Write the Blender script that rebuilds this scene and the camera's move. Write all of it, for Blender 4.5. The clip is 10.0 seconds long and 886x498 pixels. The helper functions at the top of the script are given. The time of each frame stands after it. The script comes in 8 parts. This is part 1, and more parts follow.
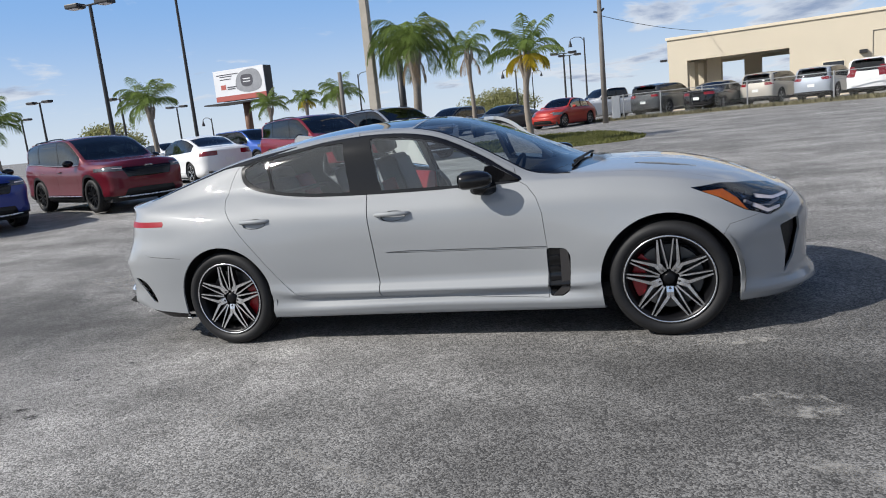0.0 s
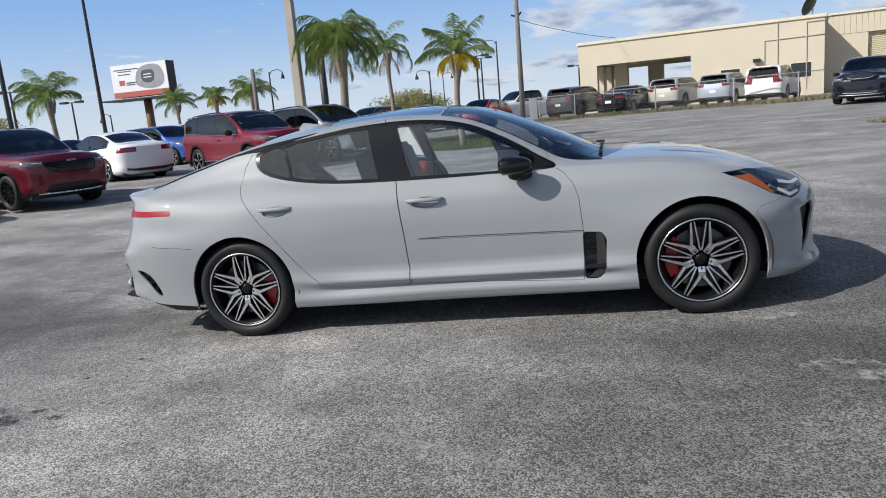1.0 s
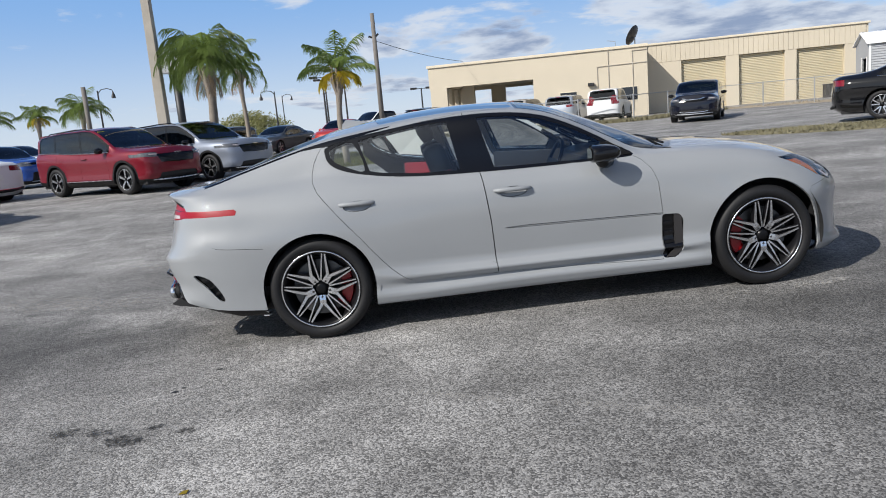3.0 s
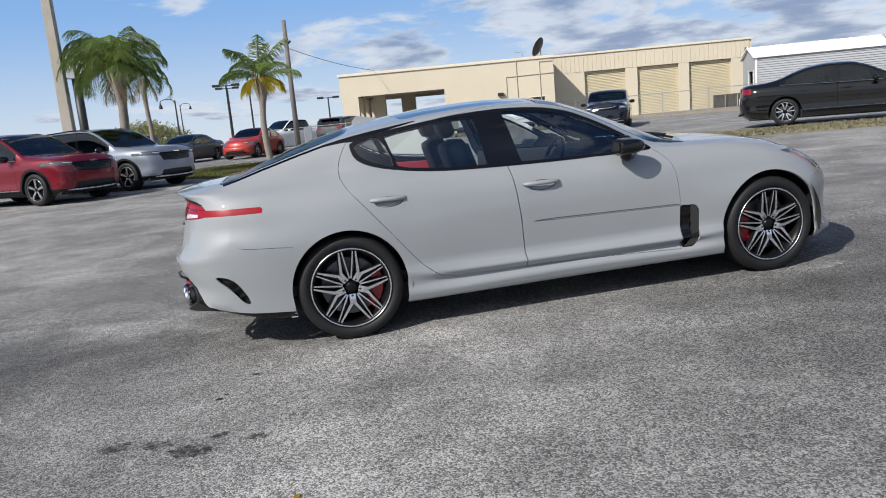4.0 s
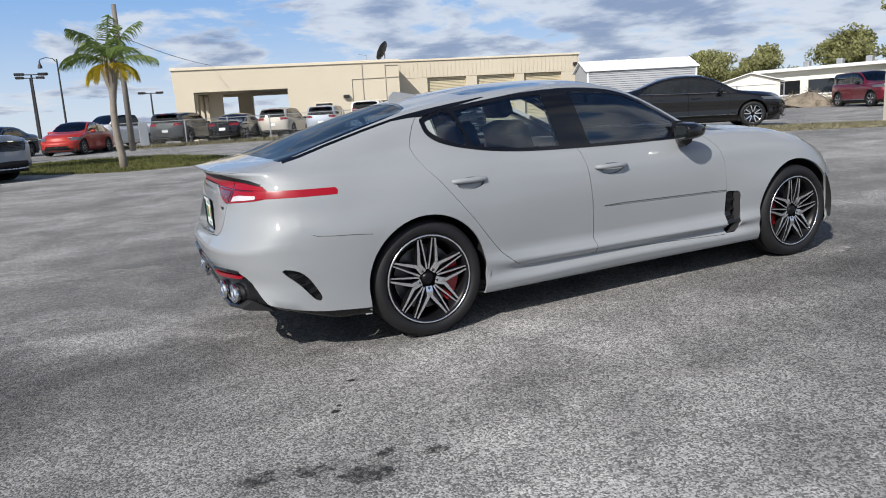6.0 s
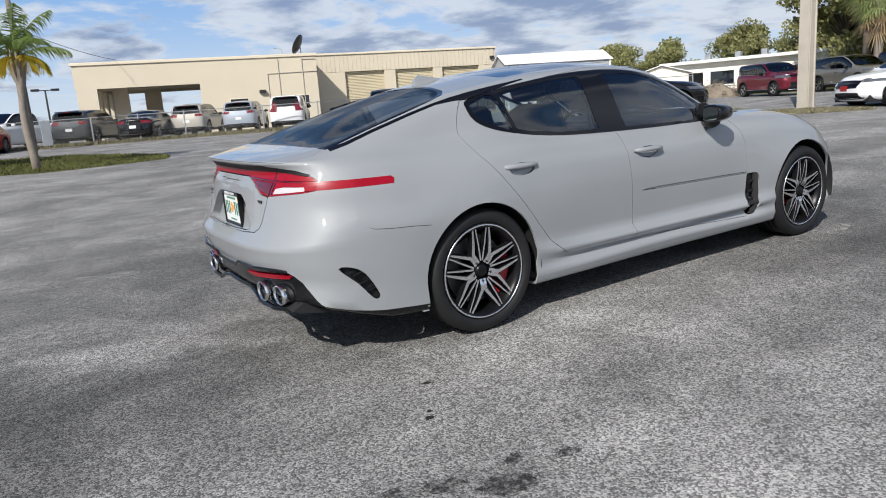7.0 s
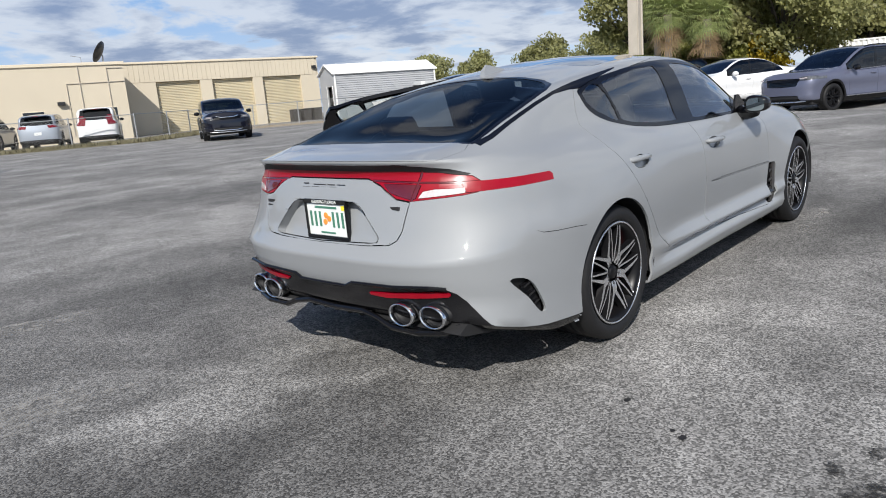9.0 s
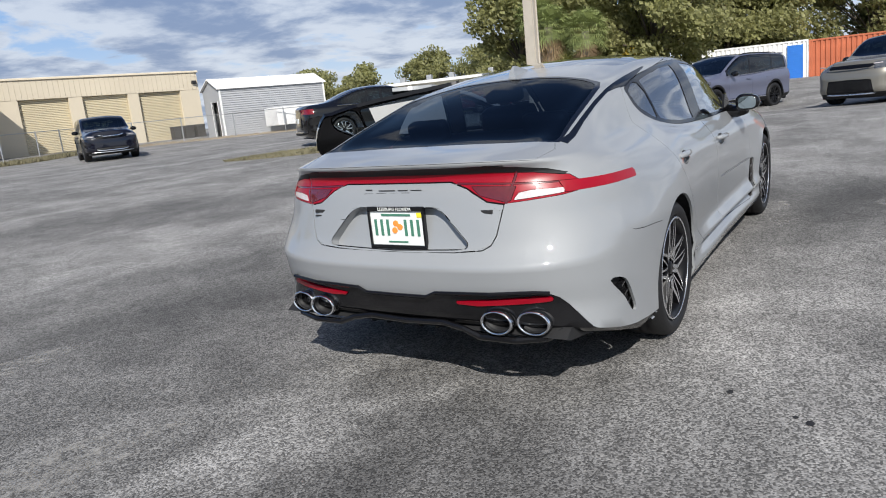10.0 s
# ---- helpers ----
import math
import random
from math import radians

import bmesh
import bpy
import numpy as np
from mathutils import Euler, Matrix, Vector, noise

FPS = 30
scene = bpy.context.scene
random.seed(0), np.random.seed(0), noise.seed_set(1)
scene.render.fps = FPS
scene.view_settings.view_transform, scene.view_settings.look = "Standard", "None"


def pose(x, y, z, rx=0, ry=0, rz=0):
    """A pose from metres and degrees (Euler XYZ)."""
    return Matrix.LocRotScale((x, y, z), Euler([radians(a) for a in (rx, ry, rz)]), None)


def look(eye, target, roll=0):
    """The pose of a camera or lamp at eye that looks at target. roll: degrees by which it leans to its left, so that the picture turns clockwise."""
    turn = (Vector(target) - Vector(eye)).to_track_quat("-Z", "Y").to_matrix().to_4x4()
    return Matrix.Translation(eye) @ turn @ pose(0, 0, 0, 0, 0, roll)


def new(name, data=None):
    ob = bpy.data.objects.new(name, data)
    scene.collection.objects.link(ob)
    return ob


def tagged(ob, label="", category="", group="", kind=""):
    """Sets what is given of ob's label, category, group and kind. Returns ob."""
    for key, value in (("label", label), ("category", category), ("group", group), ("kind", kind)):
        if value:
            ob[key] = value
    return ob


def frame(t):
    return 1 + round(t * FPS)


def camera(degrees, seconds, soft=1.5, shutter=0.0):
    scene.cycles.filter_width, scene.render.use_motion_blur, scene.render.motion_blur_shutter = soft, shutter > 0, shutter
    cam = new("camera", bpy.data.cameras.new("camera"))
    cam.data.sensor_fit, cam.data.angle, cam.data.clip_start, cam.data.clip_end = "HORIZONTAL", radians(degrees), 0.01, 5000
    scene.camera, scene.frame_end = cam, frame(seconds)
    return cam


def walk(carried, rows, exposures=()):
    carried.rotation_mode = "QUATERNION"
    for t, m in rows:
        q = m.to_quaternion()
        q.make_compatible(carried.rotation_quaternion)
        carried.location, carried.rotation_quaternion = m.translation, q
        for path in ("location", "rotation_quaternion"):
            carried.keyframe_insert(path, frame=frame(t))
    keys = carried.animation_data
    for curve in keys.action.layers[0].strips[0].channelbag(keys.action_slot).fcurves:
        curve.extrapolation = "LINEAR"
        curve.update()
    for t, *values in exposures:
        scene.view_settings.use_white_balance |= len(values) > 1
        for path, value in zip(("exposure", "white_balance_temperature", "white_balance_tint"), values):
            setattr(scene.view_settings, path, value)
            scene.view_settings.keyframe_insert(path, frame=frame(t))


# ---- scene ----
cam = camera(64.5, 10.0, 1.0)
# the parked car's pad leans a little against the true vertical
SLOPE = Vector((0.0251, 0.0093, 1.0)).rotation_difference(Vector((0, 0, 1))).to_matrix().to_4x4()
PATH = [
    (0, (1.567, -4.859, 1.354), (0.906, -3.006, 0.995), -7.3),
    (0.5, (1.2, -5.012, 1.358), (0.671, -3.123, 0.97), -6.4),
    (1, (0.811, -5.092, 1.354), (0.405, -3.171, 0.968), -6.5),
    (1.5, (0.415, -5.208, 1.356), (0.149, -3.261, 0.986), -6.2),
    (2, (-0.005, -5.248, 1.332), (-0.162, -3.29, 0.954), -6.0),
    (2.5, (-0.401, -5.284, 1.33), (-0.442, -3.319, 0.96), -6.5),
    (2.7, (-0.547, -5.299, 1.339), (-0.553, -3.335, 0.962), -6.4),
    (3.8, (-1.459, -5.219, 1.31), (-1.167, -3.273, 0.953), -6.8),
    (4, (-1.602, -5.176, 1.323), (-1.264, -3.241, 0.947), -6.4),
    (4.5, (-1.952, -5.034, 1.312), (-1.516, -3.121, 0.927), -6.2),
    (5, (-2.305, -4.878, 1.306), (-1.726, -3.006, 0.907), -6.5),
    (5.5, (-2.622, -4.638, 1.287), (-1.927, -2.807, 0.879), -5.5),
    (5.7, (-2.744, -4.532, 1.286), (-2.009, -2.717, 0.878), -4.7),
    (6.8, (-3.416, -3.93, 1.264), (-2.417, -2.251, 0.838), -5.2),
    (7, (-3.496, -3.82, 1.271), (-2.474, -2.158, 0.832), -4.9),
    (7.5, (-3.772, -3.531, 1.273), (-2.637, -1.946, 0.829), -5.7),
    (8, (-3.987, -3.202, 1.265), (-2.768, -1.679, 0.826), -5.9),
    (8.5, (-4.18, -2.858, 1.272), (-2.866, -1.418, 0.825), -4.9),
    (9, (-4.415, -2.508, 1.292), (-2.987, -1.183, 0.837), -5.3),
    (9.5, (-4.59, -2.124, 1.3), (-3.068, -0.906, 0.851), -5.4),
    (10, (-4.813, -1.759, 1.311), (-3.183, -0.692, 0.86), -6.2),
]
walk(cam, [(t, SLOPE @ look(eye, target, roll)) for t, eye, target, roll in PATH])

# ---- sun and sky ----
SUN_DIR = Vector((-1.01, -0.65, 0.95)).normalized()
sun = new("sun", bpy.data.lights.new("sun", "SUN"))
sun.data.energy, sun.data.angle, sun.data.color = 5.0, radians(0.55), (1.0, 0.963, 0.91)
sun.rotation_euler = SUN_DIR.to_track_quat("Z", "Y").to_euler()
scene.view_settings.exposure = 0.06

world = bpy.data.worlds.new("world")
scene.world = world
world.use_nodes = True
wt = world.node_tree
wt.nodes.clear()


def wnode(kind, **values):
    n = wt.nodes.new(kind)
    for key, value in values.items():
        n.inputs[key].default_value = value
    return n


sky = wnode("ShaderNodeTexSky")
sky.sky_type, sky.sun_disc = "NISHITA", False
sky.sun_elevation = math.asin(SUN_DIR.z)
sky.sun_rotation = math.atan2(SUN_DIR.x, SUN_DIR.y) % math.tau
sky.air_density, sky.dust_density, sky.ozone_density = 1.0, 0.15, 2.6
where = wnode("ShaderNodeTexCoord")
parts = wnode("ShaderNodeSeparateXYZ")
wt.links.new(where.outputs["Generated"], parts.inputs[0])
lift = wnode("ShaderNodeMath"); lift.operation = "ADD"; lift.inputs[1].default_value = 0.16
wt.links.new(parts.outputs["Z"], lift.inputs[0])
high = wnode("ShaderNodeMath"); high.operation = "MAXIMUM"; high.inputs[1].default_value = 0.05
wt.links.new(lift.outputs[0], high.inputs[0])
over = wnode("ShaderNodeVectorMath"); over.operation = "DIVIDE"
wt.links.new(where.outputs["Generated"], over.inputs[0])
both = wnode("ShaderNodeCombineXYZ")
for axis in "XYZ":
    wt.links.new(high.outputs[0], both.inputs[axis])
wt.links.new(both.outputs[0], over.inputs[1])
# broken cumulus, with grey bellies, and thin streaks above
lump = wnode("ShaderNodeTexNoise", Scale=1.35, Detail=10.0, Roughness=0.58, Distortion=0.25)
wt.links.new(over.outputs[0], lump.inputs["Vector"])
lumpy = wnode("ShaderNodeMapRange"); lumpy.interpolation_type = "SMOOTHSTEP"
lumpy.inputs["From Min"].default_value, lumpy.inputs["From Max"].default_value = 0.515, 0.60
# the cloud bank thickens towards the front of the parked car
bank = wnode("ShaderNodeMapRange"); bank.interpolation_type = "SMOOTHSTEP"
for key, value in (("From Min", -0.35), ("From Max", 0.75), ("To Min", -0.07), ("To Max", 0.15)):
    bank.inputs[key].default_value = value
wt.links.new(parts.outputs["X"], bank.inputs["Value"])
# and thins out overhead
thin = wnode("ShaderNodeMapRange"); thin.interpolation_type = "SMOOTHSTEP"
for key, value in (("From Min", 0.26), ("From Max", 0.60), ("To Min", 0.0), ("To Max", -0.13)):
    thin.inputs[key].default_value = value
wt.links.new(parts.outputs["Z"], thin.inputs["Value"])
banked = wnode("ShaderNodeMath"); banked.operation = "ADD"
wt.links.new(bank.outputs[0], banked.inputs[0]); wt.links.new(thin.outputs[0], banked.inputs[1])
heap = wnode("ShaderNodeMath"); heap.operation = "ADD"
wt.links.new(lump.outputs["Fac"], heap.inputs[0]); wt.links.new(banked.outputs[0], heap.inputs[1])
wt.links.new(heap.outputs[0], lumpy.inputs["Value"])
belly = wnode("ShaderNodeTexNoise", Scale=2.4, Detail=7.0, Roughness=0.55)
wt.links.new(over.outputs[0], belly.inputs["Vector"])
bellied = wnode("ShaderNodeMapRange"); bellied.interpolation_type = "SMOOTHSTEP"
bellied.inputs["From Min"].default_value, bellied.inputs["From Max"].default_value = 0.56, 0.70
thick = wnode("ShaderNodeMath"); thick.operation = "MULTIPLY_ADD"; thick.inputs[1].default_value = 0.45
half = wnode("ShaderNodeMath"); half.operation = "MULTIPLY"; half.inputs[1].default_value = 0.62
wt.links.new(heap.outputs[0], half.inputs[0])
wt.links.new(belly.outputs["Fac"], thick.inputs[0]); wt.links.new(half.outputs[0], thick.inputs[2])
wt.links.new(thick.outputs[0], bellied.inputs["Value"])
cloud = wnode("ShaderNodeMix"); cloud.data_type = "RGBA"
cloud.inputs[6].default_value, cloud.inputs[7].default_value = (7.9, 8.4, 9.2, 1), (2.7, 3.4, 5.1, 1)
wt.links.new(bellied.outputs[0], cloud.inputs[0])
mixed = wnode("ShaderNodeMix"); mixed.data_type = "RGBA"
most = wnode("ShaderNodeMath"); most.operation = "MULTIPLY"; most.inputs[1].default_value = 0.8
wt.links.new(lumpy.outputs[0], most.inputs[0])
wt.links.new(most.outputs[0], mixed.inputs[0])
# pale blue haze over the clear air, strongest at the horizon
hazed = wnode("ShaderNodeMapRange"); hazed.interpolation_type = "SMOOTHSTEP"
for key, value in (("From Min", -0.02), ("From Max", 0.20), ("To Min", 0.0), ("To Max", 1.0)):
    hazed.inputs[key].default_value = value
wt.links.new(parts.outputs["Z"], hazed.inputs["Value"])
haze = wnode("ShaderNodeMix"); haze.data_type = "RGBA"
haze.inputs[6].default_value, haze.inputs[7].default_value = (7.4, 8.5, 9.9, 1), (2.7, 5.2, 9.6, 1)
wt.links.new(hazed.outputs[0], haze.inputs[0])
# the blue deepens towards the zenith
deep = wnode("ShaderNodeMapRange"); deep.interpolation_type = "SMOOTHSTEP"
for key, value in (("From Min", 0.18), ("From Max", 0.62), ("To Min", 0.0), ("To Max", 1.0)):
    deep.inputs[key].default_value = value
wt.links.new(parts.outputs["Z"], deep.inputs["Value"])
zenith = wnode("ShaderNodeMix"); zenith.data_type = "RGBA"
zenith.inputs[7].default_value = (0.42, 1.0, 2.8, 1)
wt.links.new(deep.outputs[0], zenith.inputs[0])
wt.links.new(haze.outputs[2], zenith.inputs[6])
share = wnode("ShaderNodeMapRange"); share.interpolation_type = "SMOOTHSTEP"
for key, value in (("From Min", 0.35), ("From Max", 0.85), ("To Min", 0.85), ("To Max", 0.60)):
    share.inputs[key].default_value = value
wt.links.new(parts.outputs["Z"], share.inputs["Value"])
clear = wnode("ShaderNodeMix"); clear.data_type = "RGBA"
wt.links.new(share.outputs[0], clear.inputs[0])
wt.links.new(sky.outputs[0], clear.inputs[6])
wt.links.new(zenith.outputs[2], clear.inputs[7])
# brighter, whiter air round the sun
toward = wnode("ShaderNodeVectorMath"); toward.operation = "DOT_PRODUCT"
toward.inputs[1].default_value = SUN_DIR
wt.links.new(where.outputs["Generated"], toward.inputs[0])
near_sun = wnode("ShaderNodeMapRange"); near_sun.interpolation_type = "SMOOTHSTEP"
for key, value in (("From Min", 0.58), ("From Max", 1.0), ("To Min", 0.0), ("To Max", 1.0)):
    near_sun.inputs[key].default_value = value
wt.links.new(toward.outputs["Value"], near_sun.inputs["Value"])
aureole = wnode("ShaderNodeMix"); aureole.data_type = "RGBA"
aureole.inputs[7].default_value = (8.4, 8.9, 9.6, 1)
wt.links.new(near_sun.outputs[0], aureole.inputs[0])
wt.links.new(clear.outputs[2], aureole.inputs[6])
wt.links.new(aureole.outputs[2], mixed.inputs[6])
wt.links.new(cloud.outputs[2], mixed.inputs[7])
ground_glow = wnode("ShaderNodeBackground", Strength=0.086)
wt.links.new(mixed.outputs[2], ground_glow.inputs["Color"])
wout = wnode("ShaderNodeOutputWorld")
wt.links.new(ground_glow.outputs[0], wout.inputs["Surface"])

# ---- materials ----
def material(name, colour, rough=0.5, metal=0.0, vary=0.12, scale=6.0, fine=60.0, bump=0.0, coat=0.0, emit=0.0, spread=0.0, spec=0.5):
    """A surface with variation at two scales, of a coarse stain and a fine grain."""
    m = bpy.data.materials.new(name)
    m.use_nodes = True
    nt = m.node_tree
    b = nt.nodes["Principled BSDF"]
    b.inputs["Metallic"].default_value = metal
    b.inputs["Coat Weight"].default_value = coat
    b.inputs["Coat Roughness"].default_value = 0.03
    b.inputs["Specular IOR Level"].default_value = spec
    co = nt.nodes.new("ShaderNodeTexCoord")
    big = nt.nodes.new("ShaderNodeTexNoise"); big.inputs["Scale"].default_value = scale; big.inputs["Detail"].default_value = 5
    small = nt.nodes.new("ShaderNodeTexNoise"); small.inputs["Scale"].default_value = fine; small.inputs["Detail"].default_value = 3
    for n in (big, small):
        nt.links.new(co.outputs["Object"], n.inputs["Vector"])
    add = nt.nodes.new("ShaderNodeMath"); add.operation = "ADD"
    nt.links.new(big.outputs["Fac"], add.inputs[0]); nt.links.new(small.outputs["Fac"], add.inputs[1])
    rng = nt.nodes.new("ShaderNodeMapRange")
    rng.inputs["From Min"].default_value, rng.inputs["From Max"].default_value = 0.6, 1.4
    rng.inputs["To Min"].default_value, rng.inputs["To Max"].default_value = 1 - vary, 1 + vary
    nt.links.new(add.outputs[0], rng.inputs["Value"])
    last = rng
    if spread:
        info = nt.nodes.new("ShaderNodeObjectInfo")
        each = nt.nodes.new("ShaderNodeMapRange")
        each.inputs["To Min"].default_value, each.inputs["To Max"].default_value = 1 - spread, 1 + spread
        nt.links.new(info.outputs["Random"], each.inputs["Value"])
        last = nt.nodes.new("ShaderNodeMath"); last.operation = "MULTIPLY"
        nt.links.new(rng.outputs[0], last.inputs[0]); nt.links.new(each.outputs[0], last.inputs[1])
    tint = nt.nodes.new("ShaderNodeVectorMath"); tint.operation = "SCALE"
    tint.inputs[0].default_value = colour
    nt.links.new(last.outputs[0], tint.inputs["Scale"])
    nt.links.new(tint.outputs[0], b.inputs["Base Color"])
    r = nt.nodes.new("ShaderNodeMapRange")
    r.inputs["To Min"].default_value, r.inputs["To Max"].default_value = max(0.0, rough * 0.82), min(1.0, rough * 1.18)
    nt.links.new(big.outputs["Fac"], r.inputs["Value"])
    nt.links.new(r.outputs[0], b.inputs["Roughness"])
    if bump:
        bp = nt.nodes.new("ShaderNodeBump"); bp.inputs["Strength"].default_value = bump; bp.inputs["Distance"].default_value = 0.004
        nt.links.new(small.outputs["Fac"], bp.inputs["Height"]); nt.links.new(bp.outputs[0], b.inputs["Normal"])
    if emit:
        b.inputs["Emission Color"].default_value = (*colour, 1)
        b.inputs["Emission Strength"].default_value = emit
    return m


def paint(name, colour, flake=0.0, coat=0.8, rough=0.42):
    """Car paint: a base under clear lacquer, with faint road dust."""
    m = material(name, colour, rough, flake, 0.05, 1.3, 900.0, 0.0, coat, spec=0.25)
    return m


def tinted_glass(name, tint, gloss=1.0, blue=0.0):
    """A pane as one thin sheet: see-through with a tint, mirrored by the angle."""
    m = bpy.data.materials.new(name)
    m.use_nodes = True
    nt = m.node_tree
    nt.nodes.clear()
    out = nt.nodes.new("ShaderNodeOutputMaterial")
    clear = nt.nodes.new("ShaderNodeBsdfTransparent"); clear.inputs[0].default_value = (*tint, 1)
    shine = nt.nodes.new("ShaderNodeBsdfGlossy"); shine.inputs["Roughness"].default_value = 0.015
    shine.inputs["Color"].default_value = (1, 1, 1, 1)
    fres = nt.nodes.new("ShaderNodeFresnel"); fres.inputs["IOR"].default_value = 1.55
    gain = nt.nodes.new("ShaderNodeMath"); gain.operation = "MULTIPLY"; gain.inputs[1].default_value = gloss; gain.use_clamp = True
    nt.links.new(fres.outputs[0], gain.inputs[0])
    mix = nt.nodes.new("ShaderNodeMixShader")
    nt.links.new(gain.outputs[0], mix.inputs[0]); nt.links.new(clear.outputs[0], mix.inputs[1]); nt.links.new(shine.outputs[0], mix.inputs[2])
    nt.links.new(mix.outputs[0], out.inputs["Surface"])
    return m


def asphalt_material():
    """Worn lot asphalt: pale stones in a dark binder, with broad pale and dark patches."""
    m = bpy.data.materials.new("asphalt")
    m.use_nodes = True
    nt = m.node_tree
    b = nt.nodes["Principled BSDF"]
    co = nt.nodes.new("ShaderNodeTexCoord")

    def noise_node(scale, detail=4.0, rough=0.5, stretch=None, distort=0.0):
        n = nt.nodes.new("ShaderNodeTexNoise")
        n.inputs["Scale"].default_value, n.inputs["Detail"].default_value, n.inputs["Roughness"].default_value = scale, detail, rough
        n.inputs["Distortion"].default_value = distort
        if stretch:
            mp = nt.nodes.new("ShaderNodeMapping")
            mp.inputs["Scale"].default_value = stretch
            mp.inputs["Rotation"].default_value = (0, 0, radians(24))
            nt.links.new(co.outputs["Object"], mp.inputs[0]); nt.links.new(mp.outputs[0], n.inputs["Vector"])
        else:
            nt.links.new(co.outputs["Object"], n.inputs["Vector"])
        return n

    def span(src, lo, hi, a, c):
        r = nt.nodes.new("ShaderNodeMapRange"); r.interpolation_type = "SMOOTHSTEP"
        for key, value in (("From Min", lo), ("From Max", hi), ("To Min", a), ("To Max", c)):
            r.inputs[key].default_value = value
        nt.links.new(src, r.inputs["Value"])
        return r.outputs[0]

    def times(a, c):
        n = nt.nodes.new("ShaderNodeMath"); n.operation = "MULTIPLY"
        nt.links.new(a, n.inputs[0]); nt.links.new(c, n.inputs[1])
        return n.outputs[0]

    stone = nt.nodes.new("ShaderNodeTexVoronoi"); stone.inputs["Scale"].default_value = 135.0
    nt.links.new(co.outputs["Object"], stone.inputs["Vector"])
    cell = nt.nodes.new("ShaderNodeSeparateColor")
    nt.links.new(stone.outputs["Color"], cell.inputs[0])
    grain = span(cell.outputs[0], 0.05, 1.0, 0.44, 1.64)
    worn = span(noise_node(0.33, 6, 0.6, (1, 2.4, 1), 0.6).outputs["Fac"], 0.36, 0.64, 0.74, 1.16)
    blotch = span(noise_node(1.5, 6, 0.65, None, 0.4).outputs["Fac"], 0.36, 0.64, 0.80, 1.18)
    speck = span(noise_node(26.0, 3, 0.6).outputs["Fac"], 0.3, 0.7, 0.86, 1.14)
    # the bay beside the parked car is paler; the lot round it is darker
    away = nt.nodes.new("ShaderNodeVectorMath"); away.operation = "DISTANCE"; away.inputs[1].default_value = (-1.7, -2.2, 0.0)
    shove = noise_node(0.7, 3, 0.5)
    pull = nt.nodes.new("ShaderNodeVectorMath"); pull.operation = "MULTIPLY_ADD"
    pull.inputs[1].default_value = (2.6, 2.6, 0.0); pull.inputs[2].default_value = (-1.3, -1.3, 0.0)
    nt.links.new(shove.outputs["Color"], pull.inputs[0])
    moved = nt.nodes.new("ShaderNodeVectorMath"); moved.operation = "ADD"
    nt.links.new(co.outputs["Object"], moved.inputs[0]); nt.links.new(pull.outputs[0], moved.inputs[1])
    nt.links.new(moved.outputs[0], away.inputs[0])
    bay = span(away.outputs["Value"], 0.5, 4.2, 1.36, 0.74)
    out_there = span(away.outputs["Value"], 3.2, 7.6, 1.0, 1.86)
    bay = times(bay, out_there)
    all_of = times(times(times(grain, worn), times(blotch, speck)), bay)
    # worn lanes, pale wheel scrubs and dark patches, each with its own place
    wander = noise_node(1.9, 5, 0.6)
    nudge = nt.nodes.new("ShaderNodeVectorMath"); nudge.operation = "MULTIPLY_ADD"
    nudge.inputs[1].default_value = (0.9, 0.9, 0.0); nudge.inputs[2].default_value = (-0.45, -0.45, 0.0)
    nt.links.new(wander.outputs["Color"], nudge.inputs[0])
    drift = nt.nodes.new("ShaderNodeVectorMath"); drift.operation = "ADD"
    nt.links.new(co.outputs["Object"], drift.inputs[0]); nt.links.new(nudge.outputs[0], drift.inputs[1])
    for x, y, rx, ry, turn, gain in ((-3.5, 0.45, 1.5, 0.22, -23, 1.42), (-3.2, -0.55, 1.9, 0.6, 8, 0.66), (-2.4, 2.4, 1.5, 0.8, -30, 0.84), (0.8, 7.2, 3.2, 1.7, -30, 0.70), (1.7, -1.5, 1.7, 0.6, -8, 0.74), (-6.9, 5.4, 4.5, 0.8, -35, 1.22), (-1.2, -1.3, 1.5, 0.5, -14, 1.14), (-8.5, 1.5, 3.0, 1.2, -28, 0.94), (6.0, 2.0, 3.2, 1.0, -24, 0.74), (8.5, 5.0, 4.0, 0.35, -30, 1.25)):
        place = nt.nodes.new("ShaderNodeMapping"); place.vector_type = "TEXTURE"
        place.inputs["Location"].default_value = (x, y, 0)
        place.inputs["Rotation"].default_value = (0, 0, radians(turn))
        place.inputs["Scale"].default_value = (rx, ry, 1000.0)
        nt.links.new(drift.outputs[0], place.inputs["Vector"])
        reach = nt.nodes.new("ShaderNodeVectorMath"); reach.operation = "LENGTH"
        nt.links.new(place.outputs[0], reach.inputs[0])
        all_of = times(all_of, span(reach.outputs["Value"], 0.25, 1.25, gain, 1.0))
    tint = nt.nodes.new("ShaderNodeVectorMath"); tint.operation = "SCALE"
    tint.inputs[0].default_value = (0.168, 0.1635, 0.157)
    nt.links.new(all_of, tint.inputs["Scale"])
    nt.links.new(tint.outputs[0], b.inputs["Base Color"])
    b.inputs["Roughness"].default_value = 0.82
    b.inputs["Specular IOR Level"].default_value = 0.35
    bp = nt.nodes.new("ShaderNodeBump"); bp.inputs["Strength"].default_value = 0.55; bp.inputs["Distance"].default_value = 0.004
    nt.links.new(stone.outputs["Distance"], bp.inputs["Height"])
    bp.invert = True
    nt.links.new(bp.outputs[0], b.inputs["Normal"])
